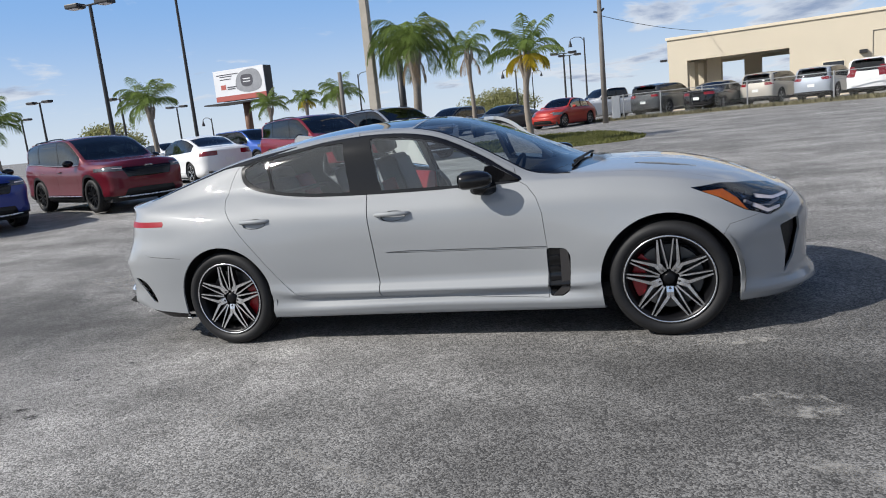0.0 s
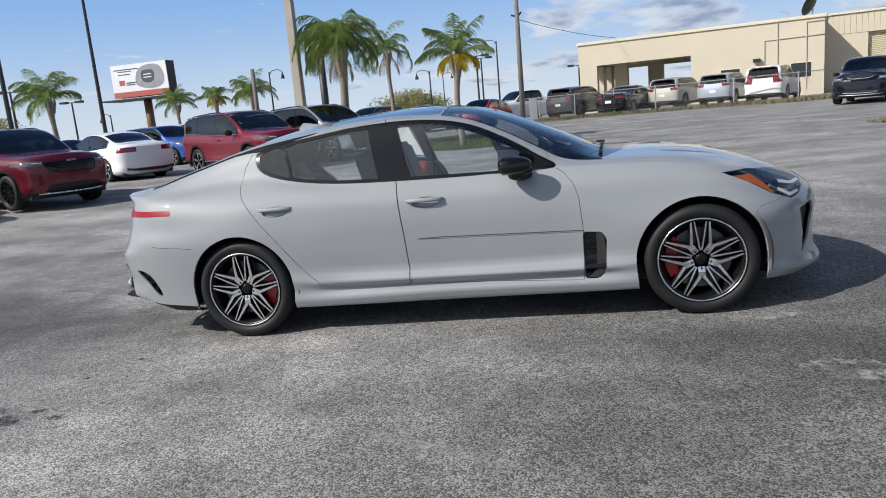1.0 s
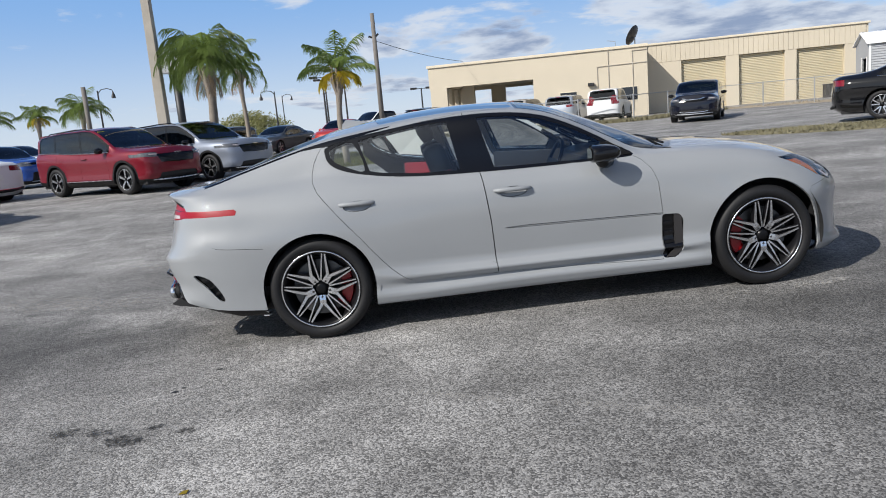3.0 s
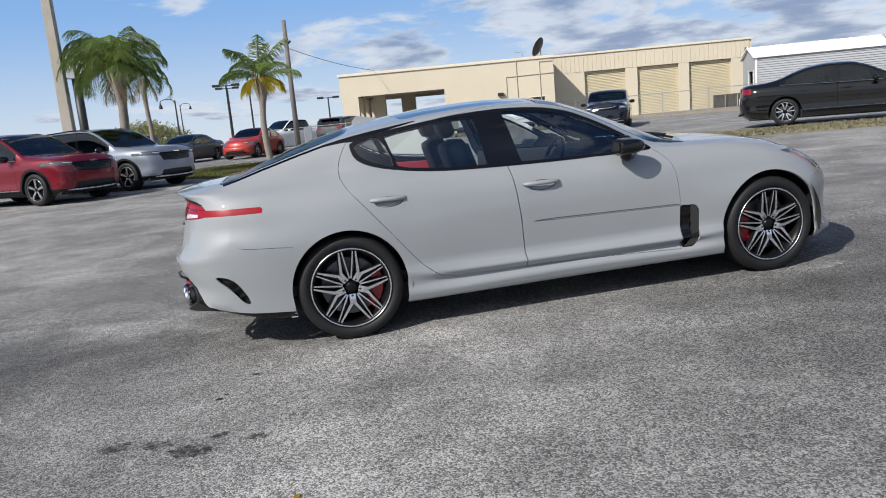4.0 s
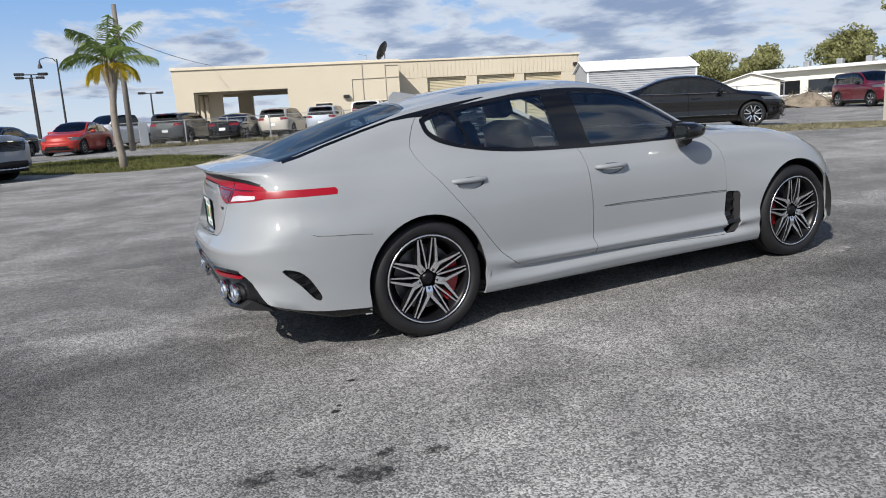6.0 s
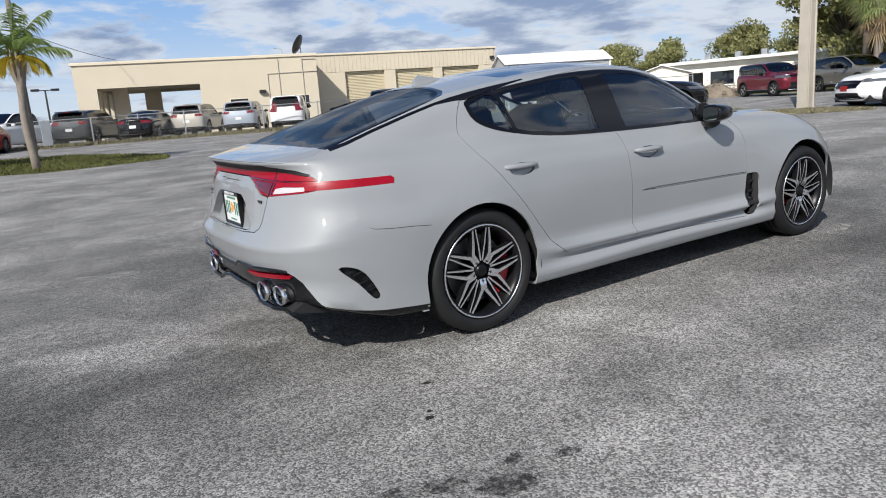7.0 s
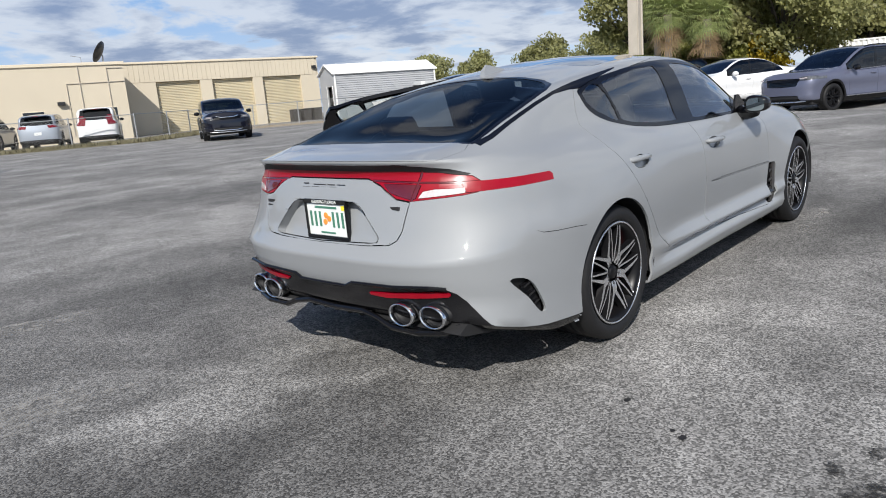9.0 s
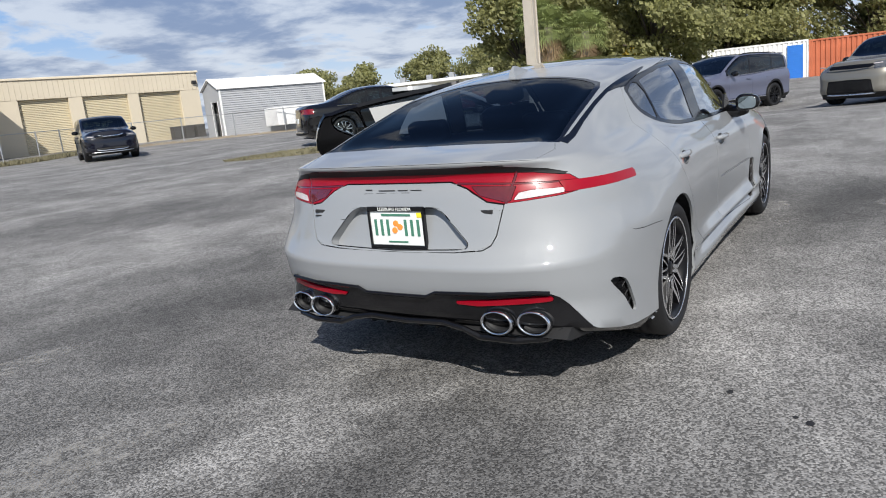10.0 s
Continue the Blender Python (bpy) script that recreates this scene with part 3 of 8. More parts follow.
def panel(name, bm, layer, numbers, mat, parent, label="", both=True, side=1, gap=0.0018, depth=0.012, push=0.0, only=None):
    """Takes the faces marked with the numbers as a panel with folded edges. both: one panel across the car's middle; else the one on a side."""
    pick = [f for f in bm.faces if f[layer] in numbers and (only is None or only(f.calc_center_median()))]
    if not pick:
        return None
    index, co, no, faces = {}, [], [], []
    for f in pick:
        for v in f.verts:
            if v not in index:
                index[v] = len(co)
                co.append(v.co.copy())
                no.append(v.normal.copy())
        faces.append([index[v] for v in f.verts])
    # the rim of the panel: edges that only one of its faces uses
    used = {}
    for f in faces:
        for i, j in zip(f, f[1:] + f[:1]):
            used[(min(i, j), max(i, j))] = used.get((min(i, j), max(i, j)), 0) + 1
    rim = []
    for f in faces:
        cen = sum((co[i] for i in f), Vector()) / len(f)
        for i, j in zip(f, f[1:] + f[:1]):
            if used[(min(i, j), max(i, j))] == 1 and not (abs(co[i].y) < 1e-4 and abs(co[j].y) < 1e-4):
                rim.append((i, j, cen))
    shift = {}
    for i, j, cen in rim:
        d = co[j] - co[i]
        if d.length < 1e-6:
            continue
        n = (no[i] + no[j]).normalized()
        s = n.cross(d).normalized()
        if s.dot(cen - co[i]) < 0:
            s = -s
        for k in (i, j):
            shift[k] = shift.get(k, Vector()) + s
    for k, s in shift.items():
        if s.length > 1e-6:
            step = s.normalized() * gap
            if abs(co[k].y) < 1e-4:
                step.y = 0
            co[k] = co[k] + step
    if push:
        co = [c + n * push for c, n in zip(co, no)]
    verts, norms = list(co), list(no)
    out_faces = [list(f) for f in faces]
    loop_no = [[no[i] for i in f] for f in faces]
    back = {}
    for i, j, cen in rim:
        for k in (i, j):
            if k not in back:
                back[k] = len(verts)
                verts.append(co[k] - no[k] * depth)
        f = [j, i, back[i], back[j]]
        d, e = verts[i] - verts[j], verts[back[i]] - verts[i]
        n = d.cross(e)
        n = n.normalized() if n.length > 1e-12 else Vector((0, 0, 1))
        out_faces.append(f)
        loop_no.append([n] * 4)
    if both:
        base = len(verts)
        verts += [Vector((v.x, -v.y, v.z)) for v in verts]
        for f, ns in list(zip(out_faces, loop_no)):
            out_faces.append([i + base for i in f[::-1]])
            loop_no.append([Vector((n.x, -n.y, n.z)) for n in ns[::-1]])
    elif side < 0:
        verts = [Vector((v.x, -v.y, v.z)) for v in verts]
        out_faces = [f[::-1] for f in out_faces]
        loop_no = [[Vector((n.x, -n.y, n.z)) for n in ns[::-1]] for ns in loop_no]
    me = bpy.data.meshes.new(name)
    me.from_pydata([tuple(v) for v in verts], [], out_faces)
    me.materials.append(M[mat] if isinstance(mat, str) else mat)
    me.shade_smooth()
    flat = [tuple(n) for ns in loop_no for n in ns]
    if len(flat) == len(me.loops):
        me.normals_split_custom_set(flat)
    ob = new(name, me)
    ob.parent = parent
    if label:
        tagged(ob, label)
    return ob


def shell(bm, layer, open_numbers, parent, mat="gap", inset=0.016, name="inner_shell", open_left=()):
    """A dark lining behind the panels, so that gaps read as gaps; left open behind the glass and in the wheel arches."""
    pick = [f for f in bm.faces if f[layer] not in open_numbers]
    index, co, faces = {}, [], []
    for f in pick:
        for v in f.verts:
            if v not in index:
                index[v] = len(co)
                c = v.co - v.normal * inset
                if abs(v.co.y) < 1e-4:
                    c.y = 0
                co.append(c)
        faces.append([index[v] for v in f.verts])
    n = len(co)
    verts = [tuple(c) for c in co] + [(c.x, -c.y, c.z) for c in co]
    left = [[index[v] for v in f.verts] for f in pick if f[layer] not in open_left]
    faces = left + [[i + n for i in f[::-1]] for f in faces]
    me = bpy.data.meshes.new(name)
    me.from_pydata(verts, [], faces)
    me.materials.append(M[mat])
    ob = new(name, me)
    ob.parent = parent
    return ob


# ---- wheels ----
def make_wheel(parent, x, side, y, radius, width, rim, style, detail, caliper="", turn=0.0, dark="rim_black", face="machined", profile=0.0, z=None):
    """A wheel whose outer face lies at y (outwards on the side), with tyre, rim, spokes, brake and hub."""
    z = radius if z is None else z
    hub = Matrix.Translation((x, side * y, z)) @ Matrix.Diagonal((1, -side, 1, 1)) @ pose(0, 0, 0, 0, turn, 0)
    # in the wheel's own space the outer face looks along -y
    w = width
    barrel = lathe([(-0.004, rim - 0.016), (-0.008, rim - 0.004), (-0.004, rim + 0.004), (0.012, rim - 0.002), (0.03, rim - 0.02), (w * 0.5, rim - 0.034), (w * 0.85, rim - 0.02), (w * 0.86, rim - 0.06), (w * 0.5, rim - 0.06), (0.03, rim - 0.036), (0.006, rim - 0.026)], detail, close=True)
    bmesh.ops.recalc_face_normals(barrel, faces=barrel.faces)
    wheel = part("wheel", barrel, dark, parent, "", True, hub)
    r, s = radius, rim
    prof = [(0.012, s - 0.004), (-0.006, s + 0.006), (-0.016, s + 0.02), (-0.020, (r + s) / 2), (-0.012, r - 0.022), (0.006, r - 0.006), (0.03, r - 0.001)]
    for k in range(4):
        c = 0.03 + (w - 0.06) * (k + 0.5) / 4
        half = (w - 0.06) / 8
        prof += [(c - half * 0.8, r), (c + half * 0.72, r), (c + half * 0.78, r - 0.007), (c + half * 0.97, r - 0.007)]
    prof += [(w - 0.03, r - 0.001), (w - 0.006, r - 0.006), (w + 0.012, r - 0.022), (w + 0.02, (r + s) / 2), (w + 0.006, s + 0.006), (w - 0.012, s - 0.004)]
    tyre = lathe(prof, detail)
    bmesh.ops.recalc_face_normals(tyre, faces=tyre.faces)
    part("tyre", tyre, "rubber", wheel, "", True)
    lip = lathe([(-0.0095, s - 0.012), (-0.0125, s - 0.005), (-0.0085, s + 0.001), (-0.004, s - 0.004)], detail, close=True)
    part("rim_lip", lip, face, wheel, "", True)
    disc = lathe([(0.075, 0.05), (0.075, s * 0.72), (0.095, s * 0.72), (0.095, 0.05)], detail)
    bmesh.ops.recalc_face_normals(disc, faces=disc.faces)
    part("brake_disc", disc, "steel", wheel)
    # dark disc stands for the shade behind the spokes
    back = lathe([(0.13, 0.0001), (0.13, s - 0.03)], detail)
    part("wheel_shade_disc", back, "gap", wheel)

    def blade(a0, r0, a1, r1, w0, w1, d0, d1, depth):
        """A tapered bar from the hub to the rim, machined on its face, dark on its flanks."""
        bm = bmesh.new()
        p, q = Vector((math.cos(a0) * r0, 0, math.sin(a0) * r0)), Vector((math.cos(a1) * r1, 0, math.sin(a1) * r1))
        across = (q - p).normalized().cross(Vector((0, 1, 0)))
        rows = []
        for c, half, out in ((p, w0, d0), ((p + q) / 2, (w0 + w1) / 2, (d0 + d1) / 2 - 0.004), (q, w1, d1)):
            f = Vector((0, out, 0))
            g = Vector((0, out + depth, 0))
            rows.append([bm.verts.new(v) for v in (c + across * half + f, c - across * half + f, c - across * half * 1.9 + g, c + across * half * 1.9 + g)])
        for a, b in zip(rows, rows[1:]):
            for k in range(4):
                fc = bm.faces.new((a[k], a[(k + 1) % 4], b[(k + 1) % 4], b[k]))
                fc.material_index = 0 if k == 0 else 1
        for e in (rows[0], rows[-1]):
            bm.faces.new(e).material_index = 1
        bmesh.ops.recalc_face_normals(bm, faces=bm.faces)
        return bm

    def join(bms):
        out = bmesh.new()
        for b in bms:
            me = bpy.data.meshes.new("piece")
            b.to_mesh(me)
            b.free()
            out.from_mesh(me)
            bpy.data.meshes.remove(me)
        return out

    if style == "split":
        for g in range(5):
            mid = math.tau * g / 5 + math.pi / 2
            for e in (-1, 1):
                end = mid + e * radians(10.5)
                both = join([
                    blade(mid + e * radians(30.5), 0.104, end + e * radians(1.9), s - 0.010, 0.0095, 0.0042, 0.008, 0.000, 0.03),
                    blade(mid + e * radians(22), 0.046, mid + e * radians(31.5), 0.107, 0.0085, 0.0110, 0.016, 0.008, 0.03),
                    blade(mid + e * radians(5), 0.055, end - e * radians(1.9), s - 0.010, 0.0050, 0.0036, 0.014, 0.000, 0.03)])
                part("spoke", both, [face, dark], wheel)
    else:
        n = {"five": 5, "ten": 10, "twin": 5}[style]
        for g in range(n):
            mid = math.tau * g / n + math.pi / 2
            if style == "twin":
                both = join([blade(mid + e * radians(9), 0.05, mid + e * radians(15), s - 0.01, 0.013, 0.014, 0.01, 0.0, 0.03) for e in (-1, 1)])
            else:
                both = blade(mid, 0.04, mid, s - 0.01, 0.02 if n == 5 else 0.012, 0.03 if n == 5 else 0.016, 0.012, 0.0, 0.035)
            part("spoke", both, [face, dark], wheel)
    cap = lathe([(0.010, 0.0005), (0.010, 0.026), (0.013, 0.031), (0.024, 0.034), (0.028, 0.050), (0.046, 0.062), (0.07, 0.068)], 30)
    bmesh.ops.recalc_face_normals(cap, faces=cap.faces)
    part("hub_cap", cap, dark, wheel, "", True)
    for g in range(5):
        a = math.tau * (g + 0.5) / 5 + math.pi / 2
        nut = lathe([(0.012, 0.0005), (0.012, 0.008), (0.03, 0.0085)], 6, axis="y")
        bmesh.ops.translate(nut, verts=nut.verts, vec=(math.cos(a) * 0.057, 0, math.sin(a) * 0.057))
        part("wheel_nut", nut, "dark_metal" if style == "split" else dark, wheel)
    if caliper:
        a0 = math.pi if caliper == "rear" else 0.0
        ring = []
        for k in range(13):
            a = a0 + radians(-38 + 76 * k / 12) - turn
            ring.append(a)
        bm = bmesh.new()
        rows = []
        for a in ring:
            ca, sa = math.cos(a), math.sin(a)
            rows.append([bm.verts.new((ca * rr, yy, sa * rr)) for rr, yy in ((s * 0.50, 0.068), (s * 0.53, 0.052), (s * 0.80, 0.052), (s * 0.83, 0.068), (s * 0.83, 0.12), (s * 0.50, 0.12))])
        for u, v in zip(rows, rows[1:]):
            for k in range(6):
                bm.faces.new((u[k], u[(k + 1) % 6], v[(k + 1) % 6], v[k]))
        bm.faces.new(rows[0]); bm.faces.new(rows[-1])
        bmesh.ops.recalc_face_normals(bm, faces=bm.faces)
        part("brake_caliper", bm, "caliper", wheel, "red brake caliper")
    return wheel


# ---- the grey fastback ----
def build_fastback():
    car = empty("sports_sedan", SLOPE.copy(), "glossy ceramic grey fastback sports sedan parked on asphalt", "car")
    crest = curve([(-2.53, 1.02), (-2.3, 1.04), (-2.12, 1.062), (-1.9, 1.14), (-1.6, 1.235), (-1.3, 1.308), (-1.0, 1.353), (-0.7, 1.382), (-0.4, 1.392), (-0.1, 1.382), (0.1, 1.352), (0.25, 1.308), (0.45, 1.228), (0.7, 1.115), (0.98, 0.988), (1.08, 0.978), (1.3, 0.968), (1.55, 0.935), (1.8, 0.868), (2.0, 0.788), (2.12, 0.735)])
    rail_z = curve([(-2.36, 1.012), (-2.12, 1.048), (-1.9, 1.108), (-1.66, 1.172), (-1.5, 1.212), (-1.32, 1.246), (-1.05, 1.282), (-0.7, 1.318), (-0.37, 1.33), (-0.1, 1.314), (0.09, 1.277), (0.23, 1.222), (0.4, 1.132), (0.55, 1.042), (0.68, 0.975), (0.8, 0.953), (1.0, 0.95), (1.3, 0.938), (1.6, 0.89), (1.95, 0.79)])
    rail_w = curve([(-2.3, 0.66), (-2.12, 0.64), (-1.5, 0.60), (-1.0, 0.605), (-0.3, 0.612), (0.1, 0.628), (0.4, 0.668), (0.68, 0.715), (0.85, 0.725), (1.1, 0.69), (1.5, 0.62), (1.9, 0.52)])

    def top(x, y):
        w = rail_w(x)
        return crest(x) - (crest(x) - rail_z(x)) * np.clip(np.abs(y) / w, 0, 1) ** 2.3

    T, N = (0.5, 3.2), (0.72, 2.4)
    rings = [
        Ring(-2.30, 2.12, [(0, 0.80)], [(-2.3, 0.30), (-1.9, 0.185), (1.7, 0.15), (2.15, 0.13)], T, N),
        Ring(-2.44, 2.24, [(-2.4, 0.80), (-1.8, 0.885), (-1.1, 0.885), (0, 0.872), (1.1, 0.885), (1.8, 0.885), (2.2, 0.80)], [(-2.45, 0.325), (-2.2, 0.265), (-1.96, 0.205), (-1.1, 0.185), (1.1, 0.18), (1.8, 0.185), (2.25, 0.135)], (0.44, 3.6), N),
        Ring(-2.49, 2.30, [(-2.45, 0.83), (-1.8, 0.905), (-1.1, 0.905), (0, 0.898), (1.1, 0.905), (1.8, 0.90), (2.25, 0.80)], [(-2.5, 0.37), (-2.3, 0.32), (-1.96, 0.245), (-1.1, 0.235), (0, 0.25), (1.1, 0.235), (1.8, 0.24), (2.3, 0.185)], (0.42, 3.7), N),
        Ring(-2.515, 2.255, [(-2.45, 0.835), (-1.8, 0.908), (-1.1, 0.896), (-0.7, 0.862), (0, 0.857), (0.7, 0.860), (1.1, 0.90), (1.8, 0.895), (2.2, 0.80)], [(-2.515, 0.455), (-2.2, 0.41), (-1.8, 0.36), (-1.1, 0.30), (0, 0.288), (1.1, 0.29), (1.8, 0.30), (2.26, 0.26)], T, N),
        Ring(-2.535, 2.25, [(-2.45, 0.838), (-1.8, 0.915), (-1.1, 0.912), (0, 0.903), (1.1, 0.912), (1.8, 0.90), (2.2, 0.80)], [(-2.53, 0.525), (-2.2, 0.50), (-1.8, 0.46), (-1.1, 0.37), (-0.9, 0.345), (0, 0.335), (0.8, 0.325), (1.1, 0.34), (1.8, 0.38), (2.25, 0.36)], T, N),
        Ring(-2.55, 2.255, [(-2.45, 0.84), (-1.8, 0.922), (-1.45, 0.925), (-1.1, 0.905), (-0.5, 0.866), (0, 0.860), (0.6, 0.863), (1.1, 0.90), (1.45, 0.915), (1.8, 0.90), (2.2, 0.80)], [(-2.55, 0.60), (-2.35, 0.612), (-2.2, 0.632), (-2.0, 0.59), (-1.8, 0.55), (-1.1, 0.43), (0, 0.385), (1.1, 0.40), (1.8, 0.47), (2.26, 0.45)], T, N),
        Ring(-2.51, 2.265, [(-2.45, 0.83), (-1.8, 0.925), (-1.45, 0.932), (-1.1, 0.912), (-0.5, 0.880), (0, 0.874), (0.6, 0.876), (1.1, 0.905), (1.45, 0.922), (1.8, 0.905), (2.2, 0.80)], [(-2.51, 0.655), (-2.35, 0.672), (-2.2, 0.690), (-1.95, 0.668), (-1.5, 0.64), (-1.0, 0.585), (0, 0.57), (0.8, 0.55), (1.45, 0.60), (2.0, 0.56), (2.265, 0.55)], T, N),
        Ring(-2.475, 2.24, [(-2.4, 0.80), (-1.9, 0.89), (-1.45, 0.918), (-1.0, 0.895), (-0.5, 0.880), (0, 0.876), (0.6, 0.876), (1.1, 0.887), (1.5, 0.893), (1.8, 0.87), (2.15, 0.78)], [(-2.475, 0.78), (-2.0, 0.77), (-1.4, 0.755), (0, 0.72), (1.2, 0.715), (1.6, 0.70), (2.0, 0.655), (2.24, 0.63)], T, N),
        Ring(-2.45, 2.19, [(-2.4, 0.79), (-1.9, 0.86), (-1.4, 0.875), (-1, 0.868), (0, 0.858), (0.6, 0.858), (1.1, 0.862), (1.5, 0.86), (1.8, 0.83), (2.1, 0.74)], [(-2.45, 0.885), (-2.0, 0.88), (-1.4, 0.88), (-1, 0.86), (0, 0.83), (1.0, 0.83), (1.5, 0.80), (1.9, 0.73), (2.19, 0.685)], T, N),
        Ring(-2.43, 2.14, [(-2.4, 0.77), (-1.9, 0.815), (-1.4, 0.805), (-1, 0.82), (0, 0.822), (0.6, 0.82), (1.1, 0.825), (1.5, 0.82), (1.8, 0.78), (2.05, 0.70)], [(-2.43, 0.955), (-2.0, 0.955), (-1.4, 0.965), (-1, 0.94), (-0.5, 0.905), (0, 0.892), (0.6, 0.895), (1.0, 0.89), (1.5, 0.845), (1.85, 0.775), (2.14, 0.72)], T, N),
        Ring(-2.492, 2.10, [(-2.4, 0.755), (-2.0, 0.745), (-1.5, 0.705), (-1.1, 0.748), (-0.5, 0.783), (0, 0.79), (0.65, 0.785), (1.0, 0.785), (1.5, 0.77), (1.85, 0.71), (2.0, 0.66)], [(-2.492, 1.012), (-2.3, 0.996), (-2.0, 1.0), (-1.6, 1.03), (-1.35, 1.045), (-1.1, 1.005), (-0.75, 0.963), (0, 0.936), (0.65, 0.942), (0.9, 0.935), (1.2, 0.918), (1.5, 0.88), (1.85, 0.80), (2.10, 0.735)], (0.55, 2.95), N),
        Ring(-2.38, 1.98, rail_w, top, (0.45, 2.8), (0.6, 2.2)),
        Ring(-2.24, 1.86, lambda x: rail_w(x) - 0.13, top, (0.4, 2.6), (0.55, 2.2)),
        Ring(-2.12, 1.74, lambda x: (rail_w(x) - 0.13) * 0.52, top, (0.3, 2.4), (0.4, 2.2)),
        Ring(-2.05, 1.66, [(0, 0.0)], top, (0.2, 2.0), (0.2, 2.0)),
    ]
    bm = loft(rings, {1, 2, 3, 4, 5, 10}, [2, 3, 3, 3, 4, 4, 5, 5, 4, 3, 7, 5, 5, 5], 16, 110)
    bm.normal_update()
    layer = bm.faces.layers.int.new("panel")
    side = lambda c, n: c.y > 0.4
    upper = lambda c, n: n.z > 0.12 and c.z > 0.6
    rear = lambda c, n: c.x < -2.0 and n.x < -0.25
    # numbers of the panels
    (BODY, HOOD, SCREEN, ROOF, BACK, HATCH, FDOOR, RDOOR, FGLASS, RGLASS, QGLASS, TRIM, VENT, RVENT, STRIP, LAMP, CLEAR, BSEAM, DIFF, RBUMP, FBUMP, HEAD, AMBER, ARCH, HVENT, RECESS, DARKL, INTAKE, TRIMF, TRIMR, HATCHLOW, REFL, CREASE, CUP, LIPUNDER, FRIT, LSEAM, HBLADE, RAILTRIM) = range(39)
    cut = lambda number, outline, axis, keep: stamp(bm, layer, number, outline, axis, keep)

    # bonnet, windscreen, roof glass, backlight, hatch: cut from above
    cut(HOOD, [(1.13, -0.1), (1.06, 0.35), (0.93, 0.66), (1.05, 0.705), (1.4, 0.675), (1.75, 0.61), (1.97, 0.49), (2.09, 0.28), (2.12, 0.0), (2.12, -0.1)], "z", upper)
    cut(TRIM, [(-0.06, -0.1), (-0.06, 0.575), (0.15, 0.60), (0.4, 0.635), (0.7, 0.685), (0.90, 0.695), (0.93, 0.66), (1.06, 0.35), (1.13, -0.1)], "z", upper)
    cut(SCREEN, [(-0.04, -0.1), (-0.04, 0.56), (0.15, 0.585), (0.4, 0.62), (0.7, 0.67), (0.82, 0.66), (0.93, 0.38), (0.99, -0.1)], "z", upper)
    cut(ROOF, chamfered([(-0.075, -0.2), (-0.075, 0.552), (-0.55, 0.53), (-0.97, 0.515), (-1.0, 0.3), (-1.0, -0.2)], 0.05), "z", upper)
    cut(HATCH, [(-1.30, -0.1), (-1.33, 0.40), (-1.45, 0.545), (-2.12, 0.60), (-2.22, 0.64), (-2.42, 0.60), (-2.7, 0.55), (-2.7, -0.1)], "z", upper)
    cut(FRIT, [(-1.31, -0.1), (-1.315, 0.30), (-1.345, 0.46), (-1.41, 0.55), (-1.50, 0.578), (-1.75, 0.598), (-2.0, 0.618), (-2.15, 0.630), (-2.165, 0.59), (-2.17, 0.3), (-2.178, -0.1)], "z", upper)
    cut(BACK, rounded([(-1.33, -0.30), (-1.335, 0.0), (-1.345, 0.30), (-1.375, 0.45), (-1.44, 0.53), (-1.53, 0.555), (-1.75, 0.575), (-2.0, 0.597), (-2.125, 0.609), (-2.15, 0.56), (-2.17, 0.3), (-2.175, 0.0), (-2.17, -0.30)], 4), "z", upper)
    cut(HVENT, chamfered([(1.28, 0.455), (1.30, 0.435), (1.62, 0.415), (1.64, 0.43), (1.5, 0.475), (1.36, 0.485)], 0.012), "z", upper)

    # doors, glass and vents: cut from the side
    cut(RDOOR, [(-1.34, 1.232), (-1.385, 1.172), (-1.415, 1.11), (-1.431, 1.05), (-1.43, 1.0), (-1.40, 0.935), (-1.345, 0.865), (-1.26, 0.755), (-1.16, 0.63), (-1.098, 0.545), (-1.037, 0.465), (-0.99, 0.410), (-0.94, 0.366), (-0.90, 0.336), (-0.86, 0.316), (-0.80, 0.306), (-0.305, 0.293), (-0.31, 0.36), (-0.32, 0.63), (-0.345, 0.90), (-0.42, 1.335)], "y", side)
    cut(FDOOR, [(-0.42, 1.335), (-0.345, 0.90), (-0.32, 0.63), (-0.31, 0.36), (-0.305, 0.293), (0.3, 0.275), (0.775, 0.255), (0.79, 0.56), (0.775, 0.76), (0.745, 0.85), (0.69, 0.915), (0.63, 0.952), (0.6, 1.02), (0.4, 1.14), (0.23, 1.23), (0.09, 1.285), (-0.1, 1.33)], "y", side)
    dlo = rounded([(-1.332, 1.168), (-1.305, 1.213), (-1.05, 1.262), (-0.7, 1.302), (-0.37, 1.316), (-0.1, 1.30), (0.09, 1.262), (0.23, 1.207), (0.4, 1.117), (0.55, 1.02), (0.655, 0.952), (0.5, 0.938), (0.0, 0.942), (-0.4, 0.952), (-0.75, 0.968), (-1.0, 0.998), (-1.205, 1.045), (-1.305, 1.10)], 3)
    cut(TRIM, dlo, "y", side)
    edge = [-0.9, -1.08, -1.2, -1.3, -1.4, -1.5, -1.66, -1.9, -2.05, -2.14]
    low_edge = {-0.9: 0.006, -1.08: 0.018, -1.2: 0.024, -1.3: 0.034, -1.4: 0.022}
    cut(RAILTRIM, [(x, float(rail_z(x)) - 0.001) for x in edge] + [(x, float(rail_z(x)) - low_edge.get(x, 0.013)) for x in reversed(edge)], "y", side)
